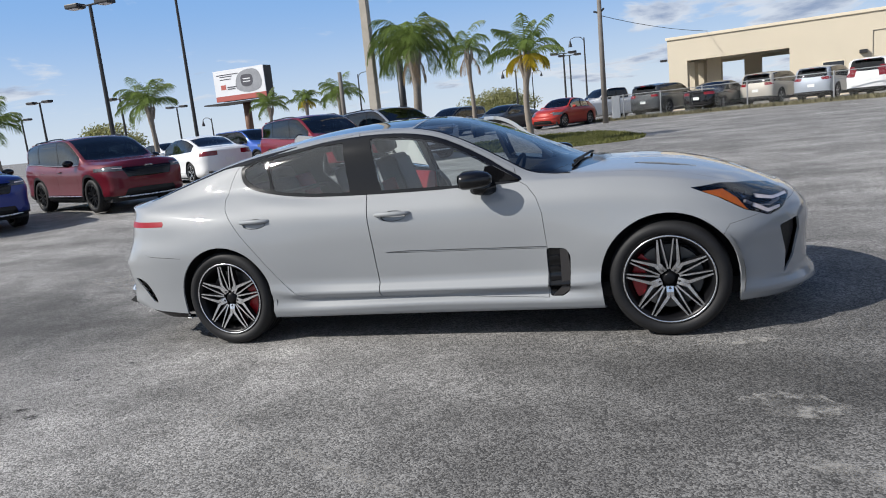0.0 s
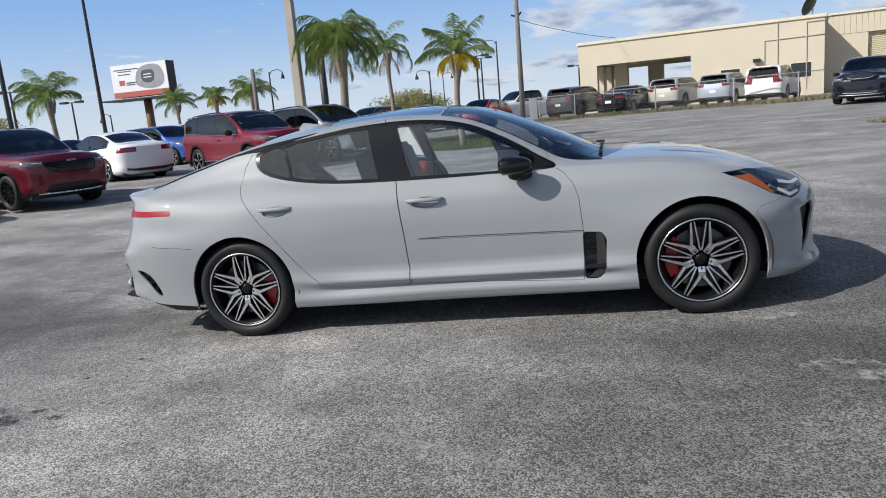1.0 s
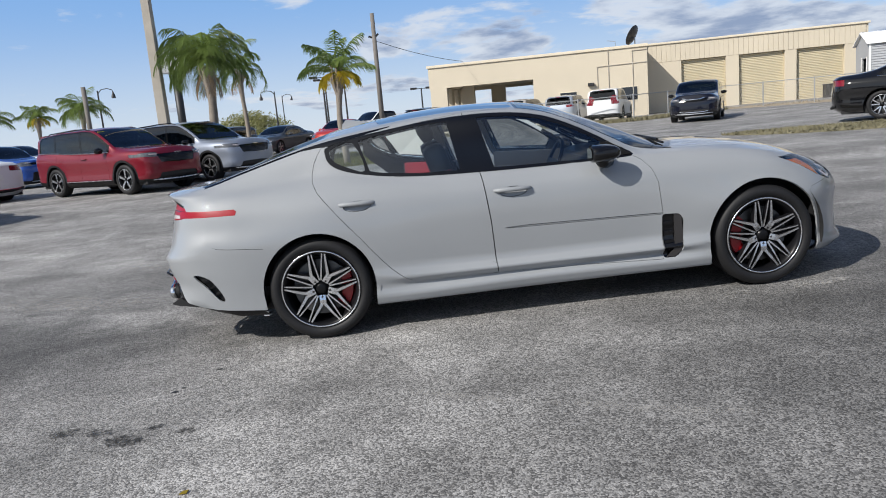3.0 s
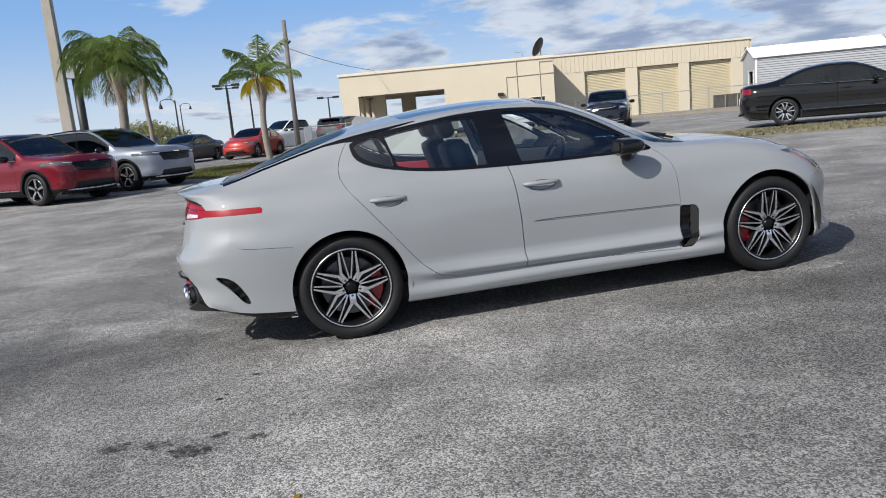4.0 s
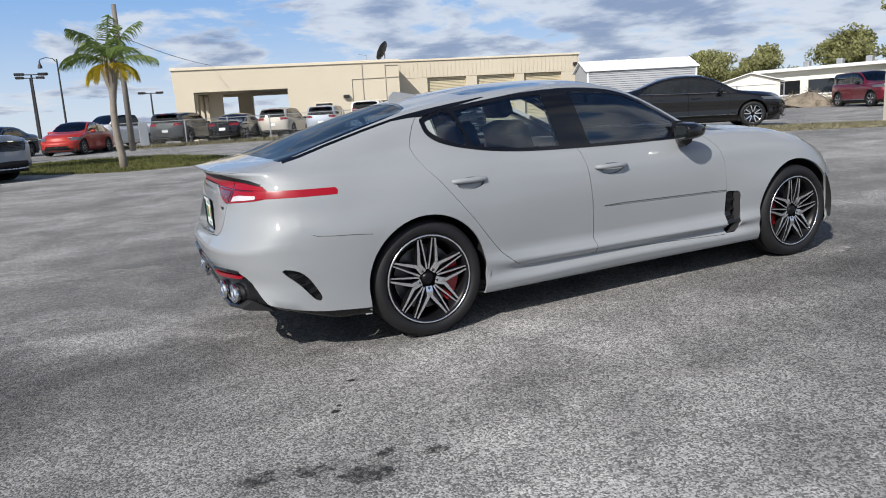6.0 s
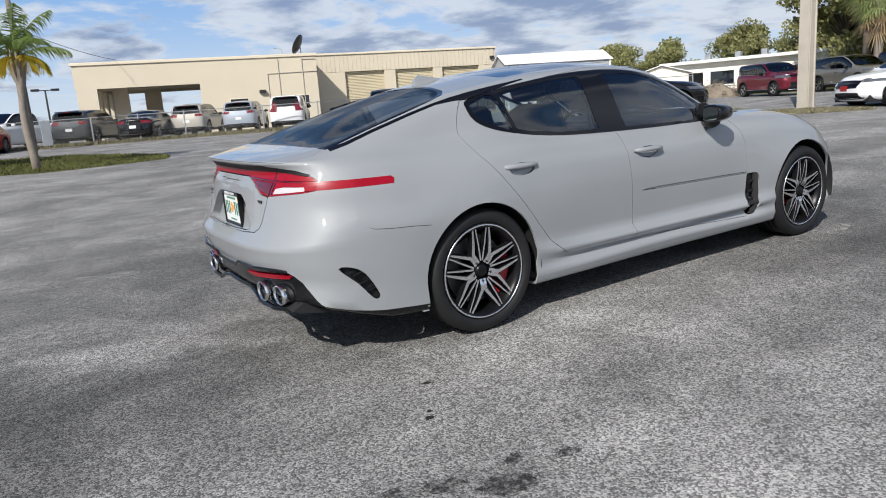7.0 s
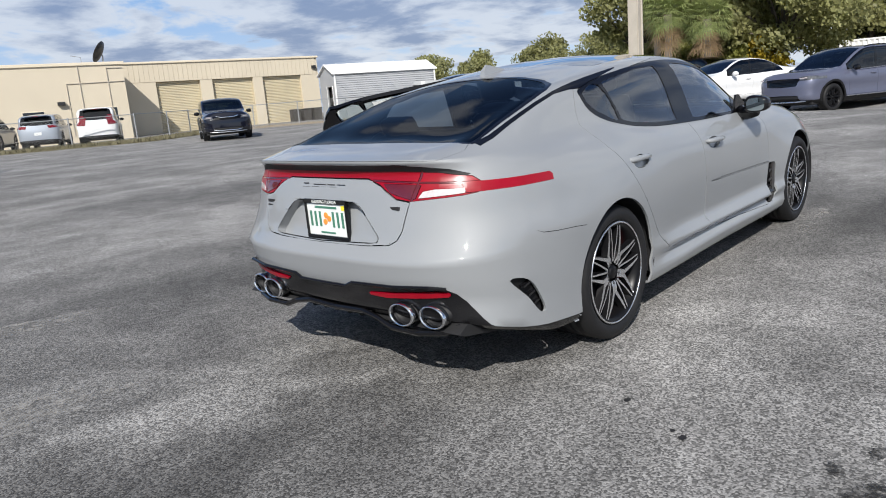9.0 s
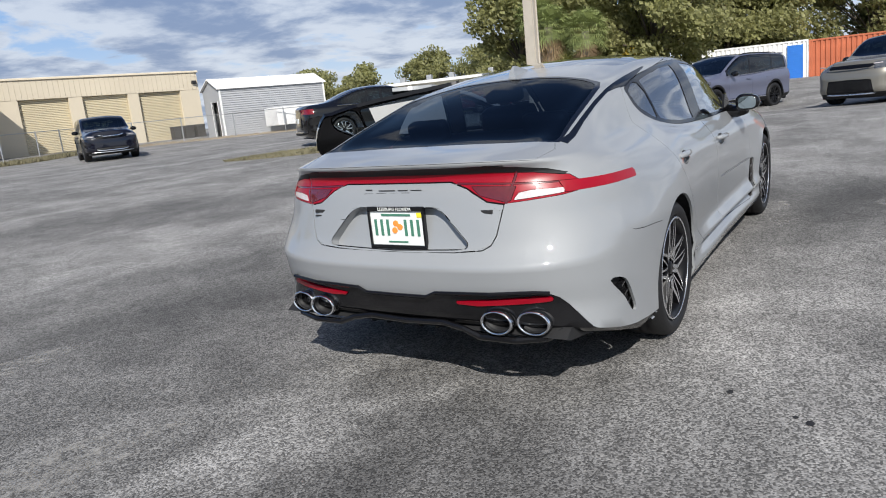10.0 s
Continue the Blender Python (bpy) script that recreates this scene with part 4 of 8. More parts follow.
    cut(FGLASS, chamfered([(-0.255, 0.967), (0.0, 0.960), (0.36, 0.952), (0.47, 1.045), (0.38, 1.105), (0.22, 1.187), (0.08, 1.242), (-0.1, 1.28), (-0.30, 1.295), (-0.335, 1.29)], 0.012), "y", side)
    cut(RGLASS, chamfered([(-1.055, 1.032), (-0.98, 1.013), (-0.75, 0.986), (-0.475, 0.975), (-0.53, 1.288), (-0.72, 1.282), (-1.03, 1.244), (-1.115, 1.228)], 0.012), "y", side)
    cut(QGLASS, rounded([(-1.306, 1.163), (-1.29, 1.196), (-1.15, 1.222), (-1.085, 1.04), (-1.195, 1.068), (-1.28, 1.115)], 3), "y", side)
    cut(VENT, chamfered([(0.785, 0.552), (0.895, 0.545), (0.92, 0.50), (0.912, 0.40), (0.905, 0.30), (0.865, 0.262), (0.78, 0.262)], 0.02), "y", side)
    cut(RBUMP, [(-2.115, 0.90), (-2.135, 0.79), (-2.135, 0.735), (-2.122, 0.700), (-2.098, 0.677), (-2.06, 0.664), (-1.98, 0.655), (-1.86, 0.647), (-1.70, 0.628), (-1.70, 0.05), (-2.8, 0.05), (-2.8, 0.655), (-2.515, 0.655), (-2.50, 0.66), (-2.44, 0.86), (-2.3, 0.90)], "y", lambda c, n: c.x < -1.6)
    cut(BSEAM, [(-2.100, 0.680), (-2.06, 0.666), (-1.98, 0.657), (-1.86, 0.649), (-1.77, 0.639), (-1.77, 0.636), (-1.86, 0.646), (-1.98, 0.654), (-2.06, 0.663)], "y", lambda c, n: c.x < -1.6)
    cut(FBUMP, [(1.78, 0.62), (1.93, 0.645), (2.05, 0.66), (2.4, 0.73), (2.4, 0.05), (1.70, 0.05), (1.70, 0.5)], "y", lambda c, n: c.x > 1.6)
    cut(HEAD, chamfered([(1.59, 0.825), (1.75, 0.822), (1.92, 0.79), (2.06, 0.75), (2.135, 0.715), (2.125, 0.69), (2.06, 0.642), (1.99, 0.628), (1.86, 0.68), (1.73, 0.76)], 0.008), "y", lambda c, n: c.x > 1.5 and c.y > 0.33)
    cut(AMBER, chamfered([(1.65, 0.803), (1.76, 0.797), (1.83, 0.745), (1.885, 0.675), (1.86, 0.688), (1.75, 0.755)], 0.008), "y", lambda c, n: c.x > 1.5 and c.y > 0.33)
    for blade in ([(1.925, 0.742), (2.02, 0.712), (2.115, 0.708), (2.115, 0.696), (2.02, 0.697), (1.93, 0.722)], [(1.915, 0.705), (1.99, 0.660), (2.06, 0.664), (2.06, 0.650), (1.985, 0.642), (1.905, 0.688)]):
        cut(HBLADE, blade, "y", lambda c, n: c.x > 1.5 and c.y > 0.33)
    cut(INTAKE, chamfered([(2.045, 0.56), (2.16, 0.575), (2.165, 0.50), (2.12, 0.36), (2.06, 0.285), (2.075, 0.40)], 0.012), "y", lambda c, n: c.x > 1.6 and c.y > 0.3)
    cut(RVENT, rounded([(-2.25, 0.500), (-2.185, 0.498), (-2.125, 0.455), (-2.07, 0.36), (-2.068, 0.325), (-2.10, 0.335), (-2.165, 0.415)], 3), "y", lambda c, n: c.x < -1.6 and c.y > 0.5)
    cut(CREASE, [(-0.24, 0.5815), (-0.1, 0.5835), (0.786, 0.5585), (0.786, 0.5525), (-0.1, 0.5765)], "y", side)
    for x, z in ((-1.155, 0.832), (-0.16, 0.809)):
        cut(CUP, [(x + 0.085 * math.cos(math.tau * k / 20), z + 0.030 * math.sin(math.tau * k / 20)) for k in range(20)], "y", side)
    # the tail: cut from behind
    cut(HATCHLOW, [(-0.1, 0.99), (0.50, 0.99), (0.505, 0.86), (0.475, 0.72), (0.455, 0.683), (0.42, 0.664), (0.30, 0.656), (-0.1, 0.652)], "x", rear)
    cut(RECESS, chamfered([(-0.1, 0.832), (0.205, 0.830), (0.25, 0.80), (0.355, 0.69), (0.345, 0.672), (-0.1, 0.66)], 0.02), "x", rear)
    cut(LAMP, [(-0.1, 0.965), (-0.1, 0.932), (0.27, 0.932), (0.345, 0.905), (0.43, 0.852), (0.50, 0.840), (0.70, 0.856), (0.745, 0.864), (0.748, 0.905), (0.715, 0.930), (0.60, 0.957), (0.5, 0.964)], "x", rear)
    cut(LIPUNDER, [(-0.1, 0.993), (0.40, 0.991), (0.54, 0.979), (0.64, 0.962), (0.71, 0.938), (0.70, 0.932), (0.60, 0.951), (0.45, 0.961), (-0.1, 0.963)], "x", lambda c, n: c.x < -2.0 and n.x < -0.1)
    cut(CLEAR, chamfered([(0.535, 0.853), (0.705, 0.866), (0.712, 0.884), (0.60, 0.886), (0.552, 0.879)], 0.006), "x", rear)
    cut(DARKL, chamfered([(0.40, 0.876), (0.50, 0.848), (0.522, 0.850), (0.54, 0.905), (0.36, 0.912)], 0.006), "x", rear)
    cut(LSEAM, [(0.500, 0.838), (0.508, 0.838), (0.545, 0.965), (0.537, 0.965)], "x", rear)
    cut(LSEAM, [(0.30, 0.9275), (0.745, 0.9075), (0.745, 0.9035), (0.30, 0.9215)], "x", rear)
    cut(DIFF, [(-0.1, 0.468), (0.155, 0.468), (0.20, 0.488), (0.64, 0.505), (0.70, 0.472), (0.75, 0.405), (0.80, 0.335), (0.875, 0.275), (0.875, 0.1), (-0.1, 0.1)], "x", lambda c, n: c.x < -2.0 and n.x < -0.12)
    cut(REFL, chamfered([(0.285, 0.453), (0.62, 0.480), (0.675, 0.474), (0.675, 0.457), (0.30, 0.432)], 0.006), "x", lambda c, n: c.x < -2.0 and n.x < -0.12)
    cut(DIFF, [(-2.60, 0.50), (-2.47, 0.42), (-2.42, 0.355), (-2.32, 0.305), (-2.05, 0.262), (-1.80, 0.240), (-1.80, 0.05), (-2.6, 0.05)], "y", lambda c, n: c.x < -1.8)
    # the strip of red that runs from the lamp along the flank
    cut(STRIP, [(-2.31, 0.909), (-2.20, 0.905), (-1.925, 0.898), (-1.912, 0.885), (-1.92, 0.862), (-2.20, 0.866), (-2.31, 0.866)], "y", lambda c, n: c.x < -1.7 and c.y > 0.55)
    # wheel arches
    for x, r in ((-1.4525, 0.358), (1.4525, 0.372)):
        circle = [(x + r * math.cos(math.tau * k / 48), 0.338 + r * math.sin(math.tau * k / 48)) for k in range(48)]
        cut(ARCH, circle, "y", lambda c, n: c.y > 0.5)
        cut(ARCH, [(x - r, 0.338), (x - r + 0.02, 0.05), (x + r - 0.02, 0.05), (x + r, 0.338)], "y", lambda c, n: c.y > 0.3 and c.z < 0.4)
    for f in bm.faces:
        c = f.calc_center_median()
        if f[layer] == HATCH and c.x > -2.12:
            f[layer] = BODY
        if f[layer] == TRIM and c.y > 0.55 and c.z < 1.36 and -1.4 < c.x < 0.72 and f.normal.y > 0.35:
            f[layer] = TRIMF if c.x > -0.345 - (c.z - 0.90) * 0.172 else TRIMR
    bm.normal_update()

    grey = "grey_paint"
    P = lambda name, numbers, mat, label="", **more: panel(name, bm, layer, set(numbers), mat, car, label, **more)
    P("body", [BODY], grey, "ceramic grey body panels", gap=0.0)
    P("hood", [HOOD], grey, "ceramic grey bonnet")
    P("hatch", [HATCH], grey, "ceramic grey tailgate deck with a spoiler lip")
    P("hatch_panel", [HATCHLOW], grey, "ceramic grey lower tailgate", gap=0.0048)
    P("spoiler_underside", [LIPUNDER], "black_matte", "black band under the spoiler lip", gap=0)
    P("rear_bumper", [RBUMP], grey, gap=0.0)
    P("front_bumper", [FBUMP], grey)
    P("windscreen", [SCREEN], "screen_glass", "clear curved windscreen", gap=0, depth=0.004)
    P("roof_glass", [ROOF], "roof_glass", "black glass roof", gap=0.002)
    P("rear_window_border", [FRIT], "black_gloss", "black border of the rear window", gap=0, push=-0.001)
    P("rear_window", [BACK], "back_glass", "dark tinted sloping rear window", gap=0.0, depth=0.004, push=-0.003)
    P("tail_lamp_bar", [LAMP], "red_lens", "full-width red tail lamp", push=-0.002)
    P("diffuser", [DIFF], "black_gloss", "gloss black rear diffuser", push=-0.006)
    leaf = {}
    for s in (1, -1):
        Q = lambda name, numbers, mat, label="", **more: panel(name, bm, layer, set(numbers), mat, car, label, both=False, side=s, **more)
        D = lambda door, name, numbers, mat, label="", **more: panel(name, bm, layer, set(numbers), mat, door, label, both=False, side=s, **more)
        front = Q("front_door", [FDOOR], grey, "" if s < 0 else "grey front door standing open", depth=0.03, gap=0.0032)
        back = Q("rear_door", [RDOOR], grey, "" if s < 0 else "grey rear door standing open", depth=0.03, gap=0.0032, only=None if s < 0 else (lambda c: c.z < 1.13))
        if s > 0:
            D(back, "window_frame", [RDOOR], "black_gloss", "black window frame", depth=0.03, only=lambda c: c.z >= 1.13)
        leaf[s] = (front, back)
        D(front, "window_trim", [TRIMF], "black_gloss", push=-0.001, gap=0, depth=0.03)
        D(back, "window_trim", [TRIMR], "black_gloss", push=-0.001, gap=0, depth=0.03)
        D(front, "door_window", [FGLASS], "side_glass", gap=0, depth=0.003, push=-0.004)
        D(back, "door_window", [RGLASS], "side_glass", gap=0, depth=0.003, push=-0.004)
        D(back, "quarter_window", [QGLASS], "side_glass", gap=0, depth=0.003, push=-0.004)
        Q("pillar_trim", [TRIM], "black_gloss", push=-0.001, gap=0)
        part("door_card", box(-0.30, 0.66, *sorted((0.745 * s, 0.775 * s)), 0.36, 0.925, 0.006), "seat", front)
        part("door_card", box(-0.98, -0.345, *sorted((0.745 * s, 0.775 * s)), 0.40, 0.925, 0.006), "seat", back)
        part("door_pad", box(-0.25, 0.60, *sorted((0.73 * s, 0.748 * s)), 0.68, 0.79, 0.006), "seat", front)
        part("door_pad", box(-0.95, -0.36, *sorted((0.73 * s, 0.748 * s)), 0.70, 0.94, 0.006), "red_leather", back, "red door pad")
        Q("roof_edge_trim", [RAILTRIM], "black_gloss", "black trim from the side windows to the tailgate", gap=0, push=0.001)
        Q("fender_vent", [VENT], "black_gloss", "gloss black vent behind the front wheel", push=-0.014)
        Q("bumper_vent", [RVENT], "black_matte", "black slot in the rear bumper", push=-0.025)
        Q("bumper_intake", [INTAKE], "black_matte", push=-0.03)
        Q("bumper_seam", [BSEAM], "black_matte", "", gap=0.0, push=-0.001)
        Q("bumper_reflector", [REFL], "red_lens", "red rear reflector", push=0.003)
        D(front, "door_crease", [CREASE], grey, push=-0.0025, depth=-0.0025, gap=0)
        for door, x in ((front, -0.16), (back, -1.155)):
            D(door, "handle_cup", [CUP], grey, push=-0.014, depth=-0.014, gap=0, only=lambda c, x=x: abs(c.x - x) < 0.2)
        D(front, "door_lining", [FDOOR, CREASE, CUP, TRIMF], "black_matte", push=-0.034, depth=0.0, gap=0.01, only=lambda c: c.x > -0.44)
        D(back, "door_lining", [RDOOR, CUP, TRIMR], "black_matte", push=-0.034, depth=0.0, gap=0.01, only=lambda c: c.x < -0.30)
        Q("red_side_strip", [STRIP], "red_lens", "red marker strip from the tail lamp", push=0.001, gap=0.0004)
        Q("reversing_lamp", [CLEAR], "clear_lens", "white reversing lamp", push=0.0, gap=0)
        Q("lamp_seam", [LSEAM], "dark_lens", push=-0.003, gap=0)
        Q("lamp_shade", [DARKL], "dark_lens", push=0.0, gap=0)
        Q("headlamp", [HEAD, AMBER], "lamp_glass", "clear headlamp with an amber corner", push=0.0, gap=0.001)
        Q("headlamp_bowl", [HEAD], "black_gloss", push=-0.035, depth=-0.03)
        Q("headlamp_strip", [HBLADE], "clear_lens", "white daytime running strip", push=-0.003, gap=0)
        Q("turn_lamp", [AMBER], "amber_lens", "amber side lamp", push=-0.004)
        Q("hood_vent", [HVENT], "black_gloss", push=-0.006)
    P("plate_recess", [RECESS], grey, push=-0.042, depth=-0.042, gap=0)
    shell(bm, layer, {SCREEN, FGLASS, RGLASS, QGLASS, BACK, ARCH, RECESS, VENT, RVENT, INTAKE, HEAD}, car, open_left={FDOOR, RDOOR, TRIMF, TRIMR, CREASE, CUP})
    # backs of the deep openings
    for s in (1, -1):
        for x, r in ((-1.4525, 0.385), (1.4525, 0.395)):
            liner = bmesh.new()
            rows = []
            for k in range(25):
                a = math.pi * (k / 24) * 1.16 - 0.08 * math.pi
                rows.append([liner.verts.new((x + r * math.cos(a), s * yy, 0.338 + r * math.sin(a))) for yy in (0.90 if x < 0 else 0.885, 0.60)])
            for a, c in zip(rows, rows[1:]):
                liner.faces.new((a[0], a[1], c[1], c[0]))
            back = [v[1] for v in rows]
            liner.faces.new(back)
            part("wheel_arch_liner", liner, "gap", car)
    # unseen block added to stop sun leaking into the shadow under the tail
    part("rear_sun_blocker", prism([(-2.455, 0.315), (-2.40, 0.345), (-1.95, 0.30), (-1.95, 0.22), (-2.15, 0.245), (-2.42, 0.300)], -0.735, 0.735), "gap", car)
    part("underbody", box(-2.05, 1.86, -0.70, 0.70, 0.19, 0.29, 0.02), "gap", car)
    bm.free()

    # wheels
    for s in (1, -1):
        make_wheel(car, 1.4525, s, 0.878, 0.331, 0.225, 0.252, "split", 64, "rear", radians(5.6) if s < 0 else 0.4)
        make_wheel(car, -1.4525, s, 0.885, 0.331, 0.25, 0.252, "split", 64, "front", radians(13) if s < 0 else 0.1)

    # the fender vent's bars and frame
    for s in (1, -1):
        for z in (0.50, 0.435, 0.375):
            bar = prism([(0.79, z), (0.845, z + 0.004), (0.86, z - 0.012), (0.79, z - 0.022)], 0.858 * s, 0.885 * s)
            part("vent_bar", bar, "black_gloss", car)
        part("vent_fin", prism([(0.86, 0.54), (0.905, 0.54), (0.913, 0.40), (0.90, 0.30), (0.86, 0.268), (0.80, 0.268), (0.855, 0.32)], 0.872 * s, 0.886 * s), "vent_grey", car)
        # louvres in the rear bumper slot
        for k in range(3):
            x, z = -2.17 + 0.03 * k, 0.465 - 0.045 * k
            part("slot_louvre", prism([(x - 0.02, z), (x + 0.025, z + 0.01), (x + 0.028, z + 0.002), (x - 0.018, z - 0.01)], 0.845 * s, 0.872 * s), "black_gloss", car)
        # door handles in shallow cups
        for x, z, owner in ((-1.16, 0.845, leaf[s][1]), (-0.165, 0.822, leaf[s][0])):
            grip = tube([(x - 0.118, 0.862 * s, z + 0.004), (x - 0.10, 0.880 * s, z + 0.003), (x - 0.05, 0.889 * s, z + 0.003), (x + 0.04, 0.889 * s, z + 0.001), (x + 0.095, 0.882 * s, z), (x + 0.118, 0.864 * s, z)], [0.010, 0.016, 0.018, 0.018, 0.015, 0.009], 14)
            for v in grip.verts:
                v.co.z = z + (v.co.z - z) * (0.95 if v.co.z > z else 0.72)
            part("door_handle", grip, grey, owner, "", True)
        # door mirror
        mirror = bmesh.new()
        bmesh.ops.create_uvsphere(mirror, u_segments=28, v_segments=18, radius=1)
        for v in mirror.verts:
            x, y, z = v.co
            squeeze = 1 - 0.25 * max(0, x)
            y, z = math.copysign(abs(y) ** 0.72, y), math.copysign(abs(z) ** 0.72, z)
            v.co = (0.385 + (0.135 * x if x > 0 else -0.058 * abs(x) ** 0.3), s * (0.938 + 0.076 * y * s * squeeze), 0.985 + (0.058 if z > 0 else 0.050) * (abs(z) * (1 if z > 0 else -1)) * (1 - 0.15 * y * s))
        part("door_mirror", mirror, "black_gloss", leaf[s][0], "gloss black door mirror", True)
        face = bmesh.new()
        bmesh.ops.create_circle(face, cap_ends=True, radius=1, segments=28)
        for v in face.verts:
            v.co.x, v.co.y = math.copysign(abs(v.co.x) ** 0.62, v.co.x), math.copysign(abs(v.co.y) ** 0.62, v.co.y)
            v.co = (0.3255, s * (0.938 + 0.056 * v.co.x), 0.988 + 0.040 * v.co.y)
        part("mirror_glass", face, "mirror_glass", leaf[s][0], "mirror glass")
        part("mirror_foot", tube([(0.47, 0.80 * s, 0.93), (0.43, 0.86 * s, 0.925), (0.40, 0.92 * s, 0.94)], [0.05, 0.04, 0.035], 12), "black_gloss", leaf[s][0], "", True)
        part("mirror_corner", prism([(0.40, 0.945), (0.64, 0.955), (0.49, 1.05), (0.44, 1.05)], 0.765 * s, 0.778 * s), "black_gloss", leaf[s][0])
        # lamp insides behind the headlamp cover
        for x, y, z, r in ((1.88, 0.635, 0.705, 0.036), (1.95, 0.575, 0.69, 0.034), (2.01, 0.505, 0.68, 0.03)):
            lens = bmesh.new()
            bmesh.ops.create_uvsphere(lens, u_segments=16, v_segments=10, radius=r)
            bmesh.ops.translate(lens, verts=lens.verts, vec=(x - 0.03, y * s, z))
            part("headlamp_lens", lens, "chrome", car, "", True)
        part("headlamp_blade", tube([(1.87, 0.705 * s, 0.712), (1.93, 0.655 * s, 0.672), (2.0, 0.585 * s, 0.662), (2.06, 0.50 * s, 0.682)], 0.010, 8), "clear_lens", car)
        # twin tail pipes
        for y in (0.458, 0.604):
            pipe = lathe([(-2.505, 0.060), (-2.512, 0.065), (-2.508, 0.071), (-2.478, 0.072), (-2.478, 0.060)], 36, axis="x", close=True)
            sleeve = lathe([(-2.478, 0.069), (-2.30, 0.066), (-2.30, 0.050), (-2.478, 0.056)], 36, axis="x", close=True)
            for v in sleeve.verts:
                v.co.y, v.co.z = s * y + v.co.y, 0.374 + v.co.z * 0.70
                v.co.x += 0.004 + 0.22 * (abs(y) - 0.458)
            bmesh.ops.recalc_face_normals(sleeve, faces=sleeve.faces)
            part("pipe_sleeve", sleeve, "black_matte", car, "", True)
            for v in pipe.verts:
                v.co.y, v.co.z = s * y + v.co.y * 1.0, 0.374 + v.co.z * 0.70
                v.co.x += 0.004 + 0.22 * (abs(y) - 0.458)
            bmesh.ops.recalc_face_normals(pipe, faces=pipe.faces)
            part("tail_pipe", pipe, "chrome", car, "oval chrome tail pipe", True)
            # dark plug stands for the shade deep in the pipe
            plug = lathe([(-2.36, 0.0005), (-2.36, 0.05)], 24, axis="x")
            for v in plug.verts:
                v.co.y, v.co.z = s * y + v.co.y, 0.374 + v.co.z * 0.70
            part("pipe_bore_shade", plug, "gap", car)
        part("diffuser_brow", tube([(-2.535, 0.0, 0.472), (-2.532, 0.155 * s, 0.472), (-2.53, 0.20 * s, 0.491), (-2.525, 0.45 * s, 0.50), (-2.485, 0.62 * s, 0.506), (-2.44, 0.67 * s, 0.494)], 0.008, 8), "black_gloss", car)
        # lower blade of the diffuser
        part("diffuser_blade", tube([(-2.47, 0.0, 0.335), (-2.475, 0.19 * s, 0.345), (-2.48, 0.29 * s, 0.328), (-2.482, 0.37 * s, 0.300), (-2.475, 0.53 * s, 0.297), (-2.44, 0.65 * s, 0.306), (-2.40, 0.70 * s, 0.335)], [0.013, 0.013, 0.013, 0.014, 0.014, 0.013, 0.01], 8), "black_gloss", car)
        for y in (0.045, 0.13, 0.215):
            part("diffuser_fin", prism([(-2.46, 0.37), (-2.30, 0.335), (-2.20, 0.265), (-2.44, 0.300)], y * s - 0.006, y * s + 0.006), "black_gloss", car)
        # badges on the tailgate: plain shapes
        part("tail_badge", box(-2.447, -2.436, (0.405 if s > 0 else -0.455), (0.465 if s > 0 else -0.405), 0.806, 0.820, 0.002), "dark_metal", car)
    part("tail_badge", box(-2.449, -2.438, 0.395, 0.465, 0.790, 0.796), "dark_metal", car)
    # raised script on the tailgate, as plain bars
    for y0, y1, low, high in ((0.165, 0.110, 0.889, 0.003), (0.155, 0.120, 0.905, 0.004), (0.098, 0.045, 0.890, 0.004), (0.085, 0.0, 0.901, 0.004), (0.030, -0.02, 0.889, 0.004), (-0.03, -0.075, 0.890, 0.004), (-0.015, -0.065, 0.901, 0.004), (-0.08, -0.135, 0.902, 0.003)):
        part("script_stroke", box(-2.4475, -2.4445, y1, y0, low, low + high, 0.001), "dark_metal", car)
    # number plate in its frame
    plate = box(-2.4620, -2.4520, -0.138, 0.138, 0.668, 0.822, 0.004)
    pl = part("number_plate", plate, "plate", car, "white number plate with an orange emblem in a black frame")
    for y0, y1, z0, z1 in ((-0.146, 0.146, 0.818, 0.838), (-0.146, 0.146, 0.655, 0.672), (-0.146, -0.136, 0.672, 0.818), (0.136, 0.146, 0.672, 0.818)):
        part("plate_frame", box(-2.4700, -2.4500, y0, y1, z0, z1, 0.002), "black_gloss", pl)
    for y in (-0.110, -0.078, -0.046, 0.046, 0.078, 0.110):
        part("plate_bar", box(-2.4645, -2.4610, y - 0.0065, y + 0.0065, 0.712, 0.782), "green_ink", pl)
    part("plate_bar", box(-2.4645, -2.4610, -0.075, 0.075, 0.797, 0.806), "green_ink", pl)
    part("plate_bar", box(-2.4645, -2.4610, -0.05, 0.05, 0.682, 0.689), "green_ink", pl)
    words = bpy.data.curves.new("frame_lettering", "FONT")
    words.body, words.size, words.align_x, words.extrude = "LEESBURG FLORIDA", 0.0195, "CENTER", 0.0006
    words.materials.append(M["plate"])
    lettering = new("frame_lettering", words)
    lettering.matrix_basis = pose(-2.4708, 0, 0.8215, 90, 0, -90)
    lettering.parent = pl
    part("plate_sticker", box(-2.4645, -2.4610, -0.132, -0.108, 0.792, 0.812), "yellow_sticker", pl)
    for y, z in ((0.012, 0.735), (-0.016, 0.75), (0.004, 0.765)):
        dot = lathe([(-2.4655, 0.0005), (-2.4650, 0.013), (-2.4610, 0.014)], 16, axis="x")
        bmesh.ops.translate(dot, verts=dot.verts, vec=(0, y, z))
        part("plate_emblem", dot, "orange_ink", pl)
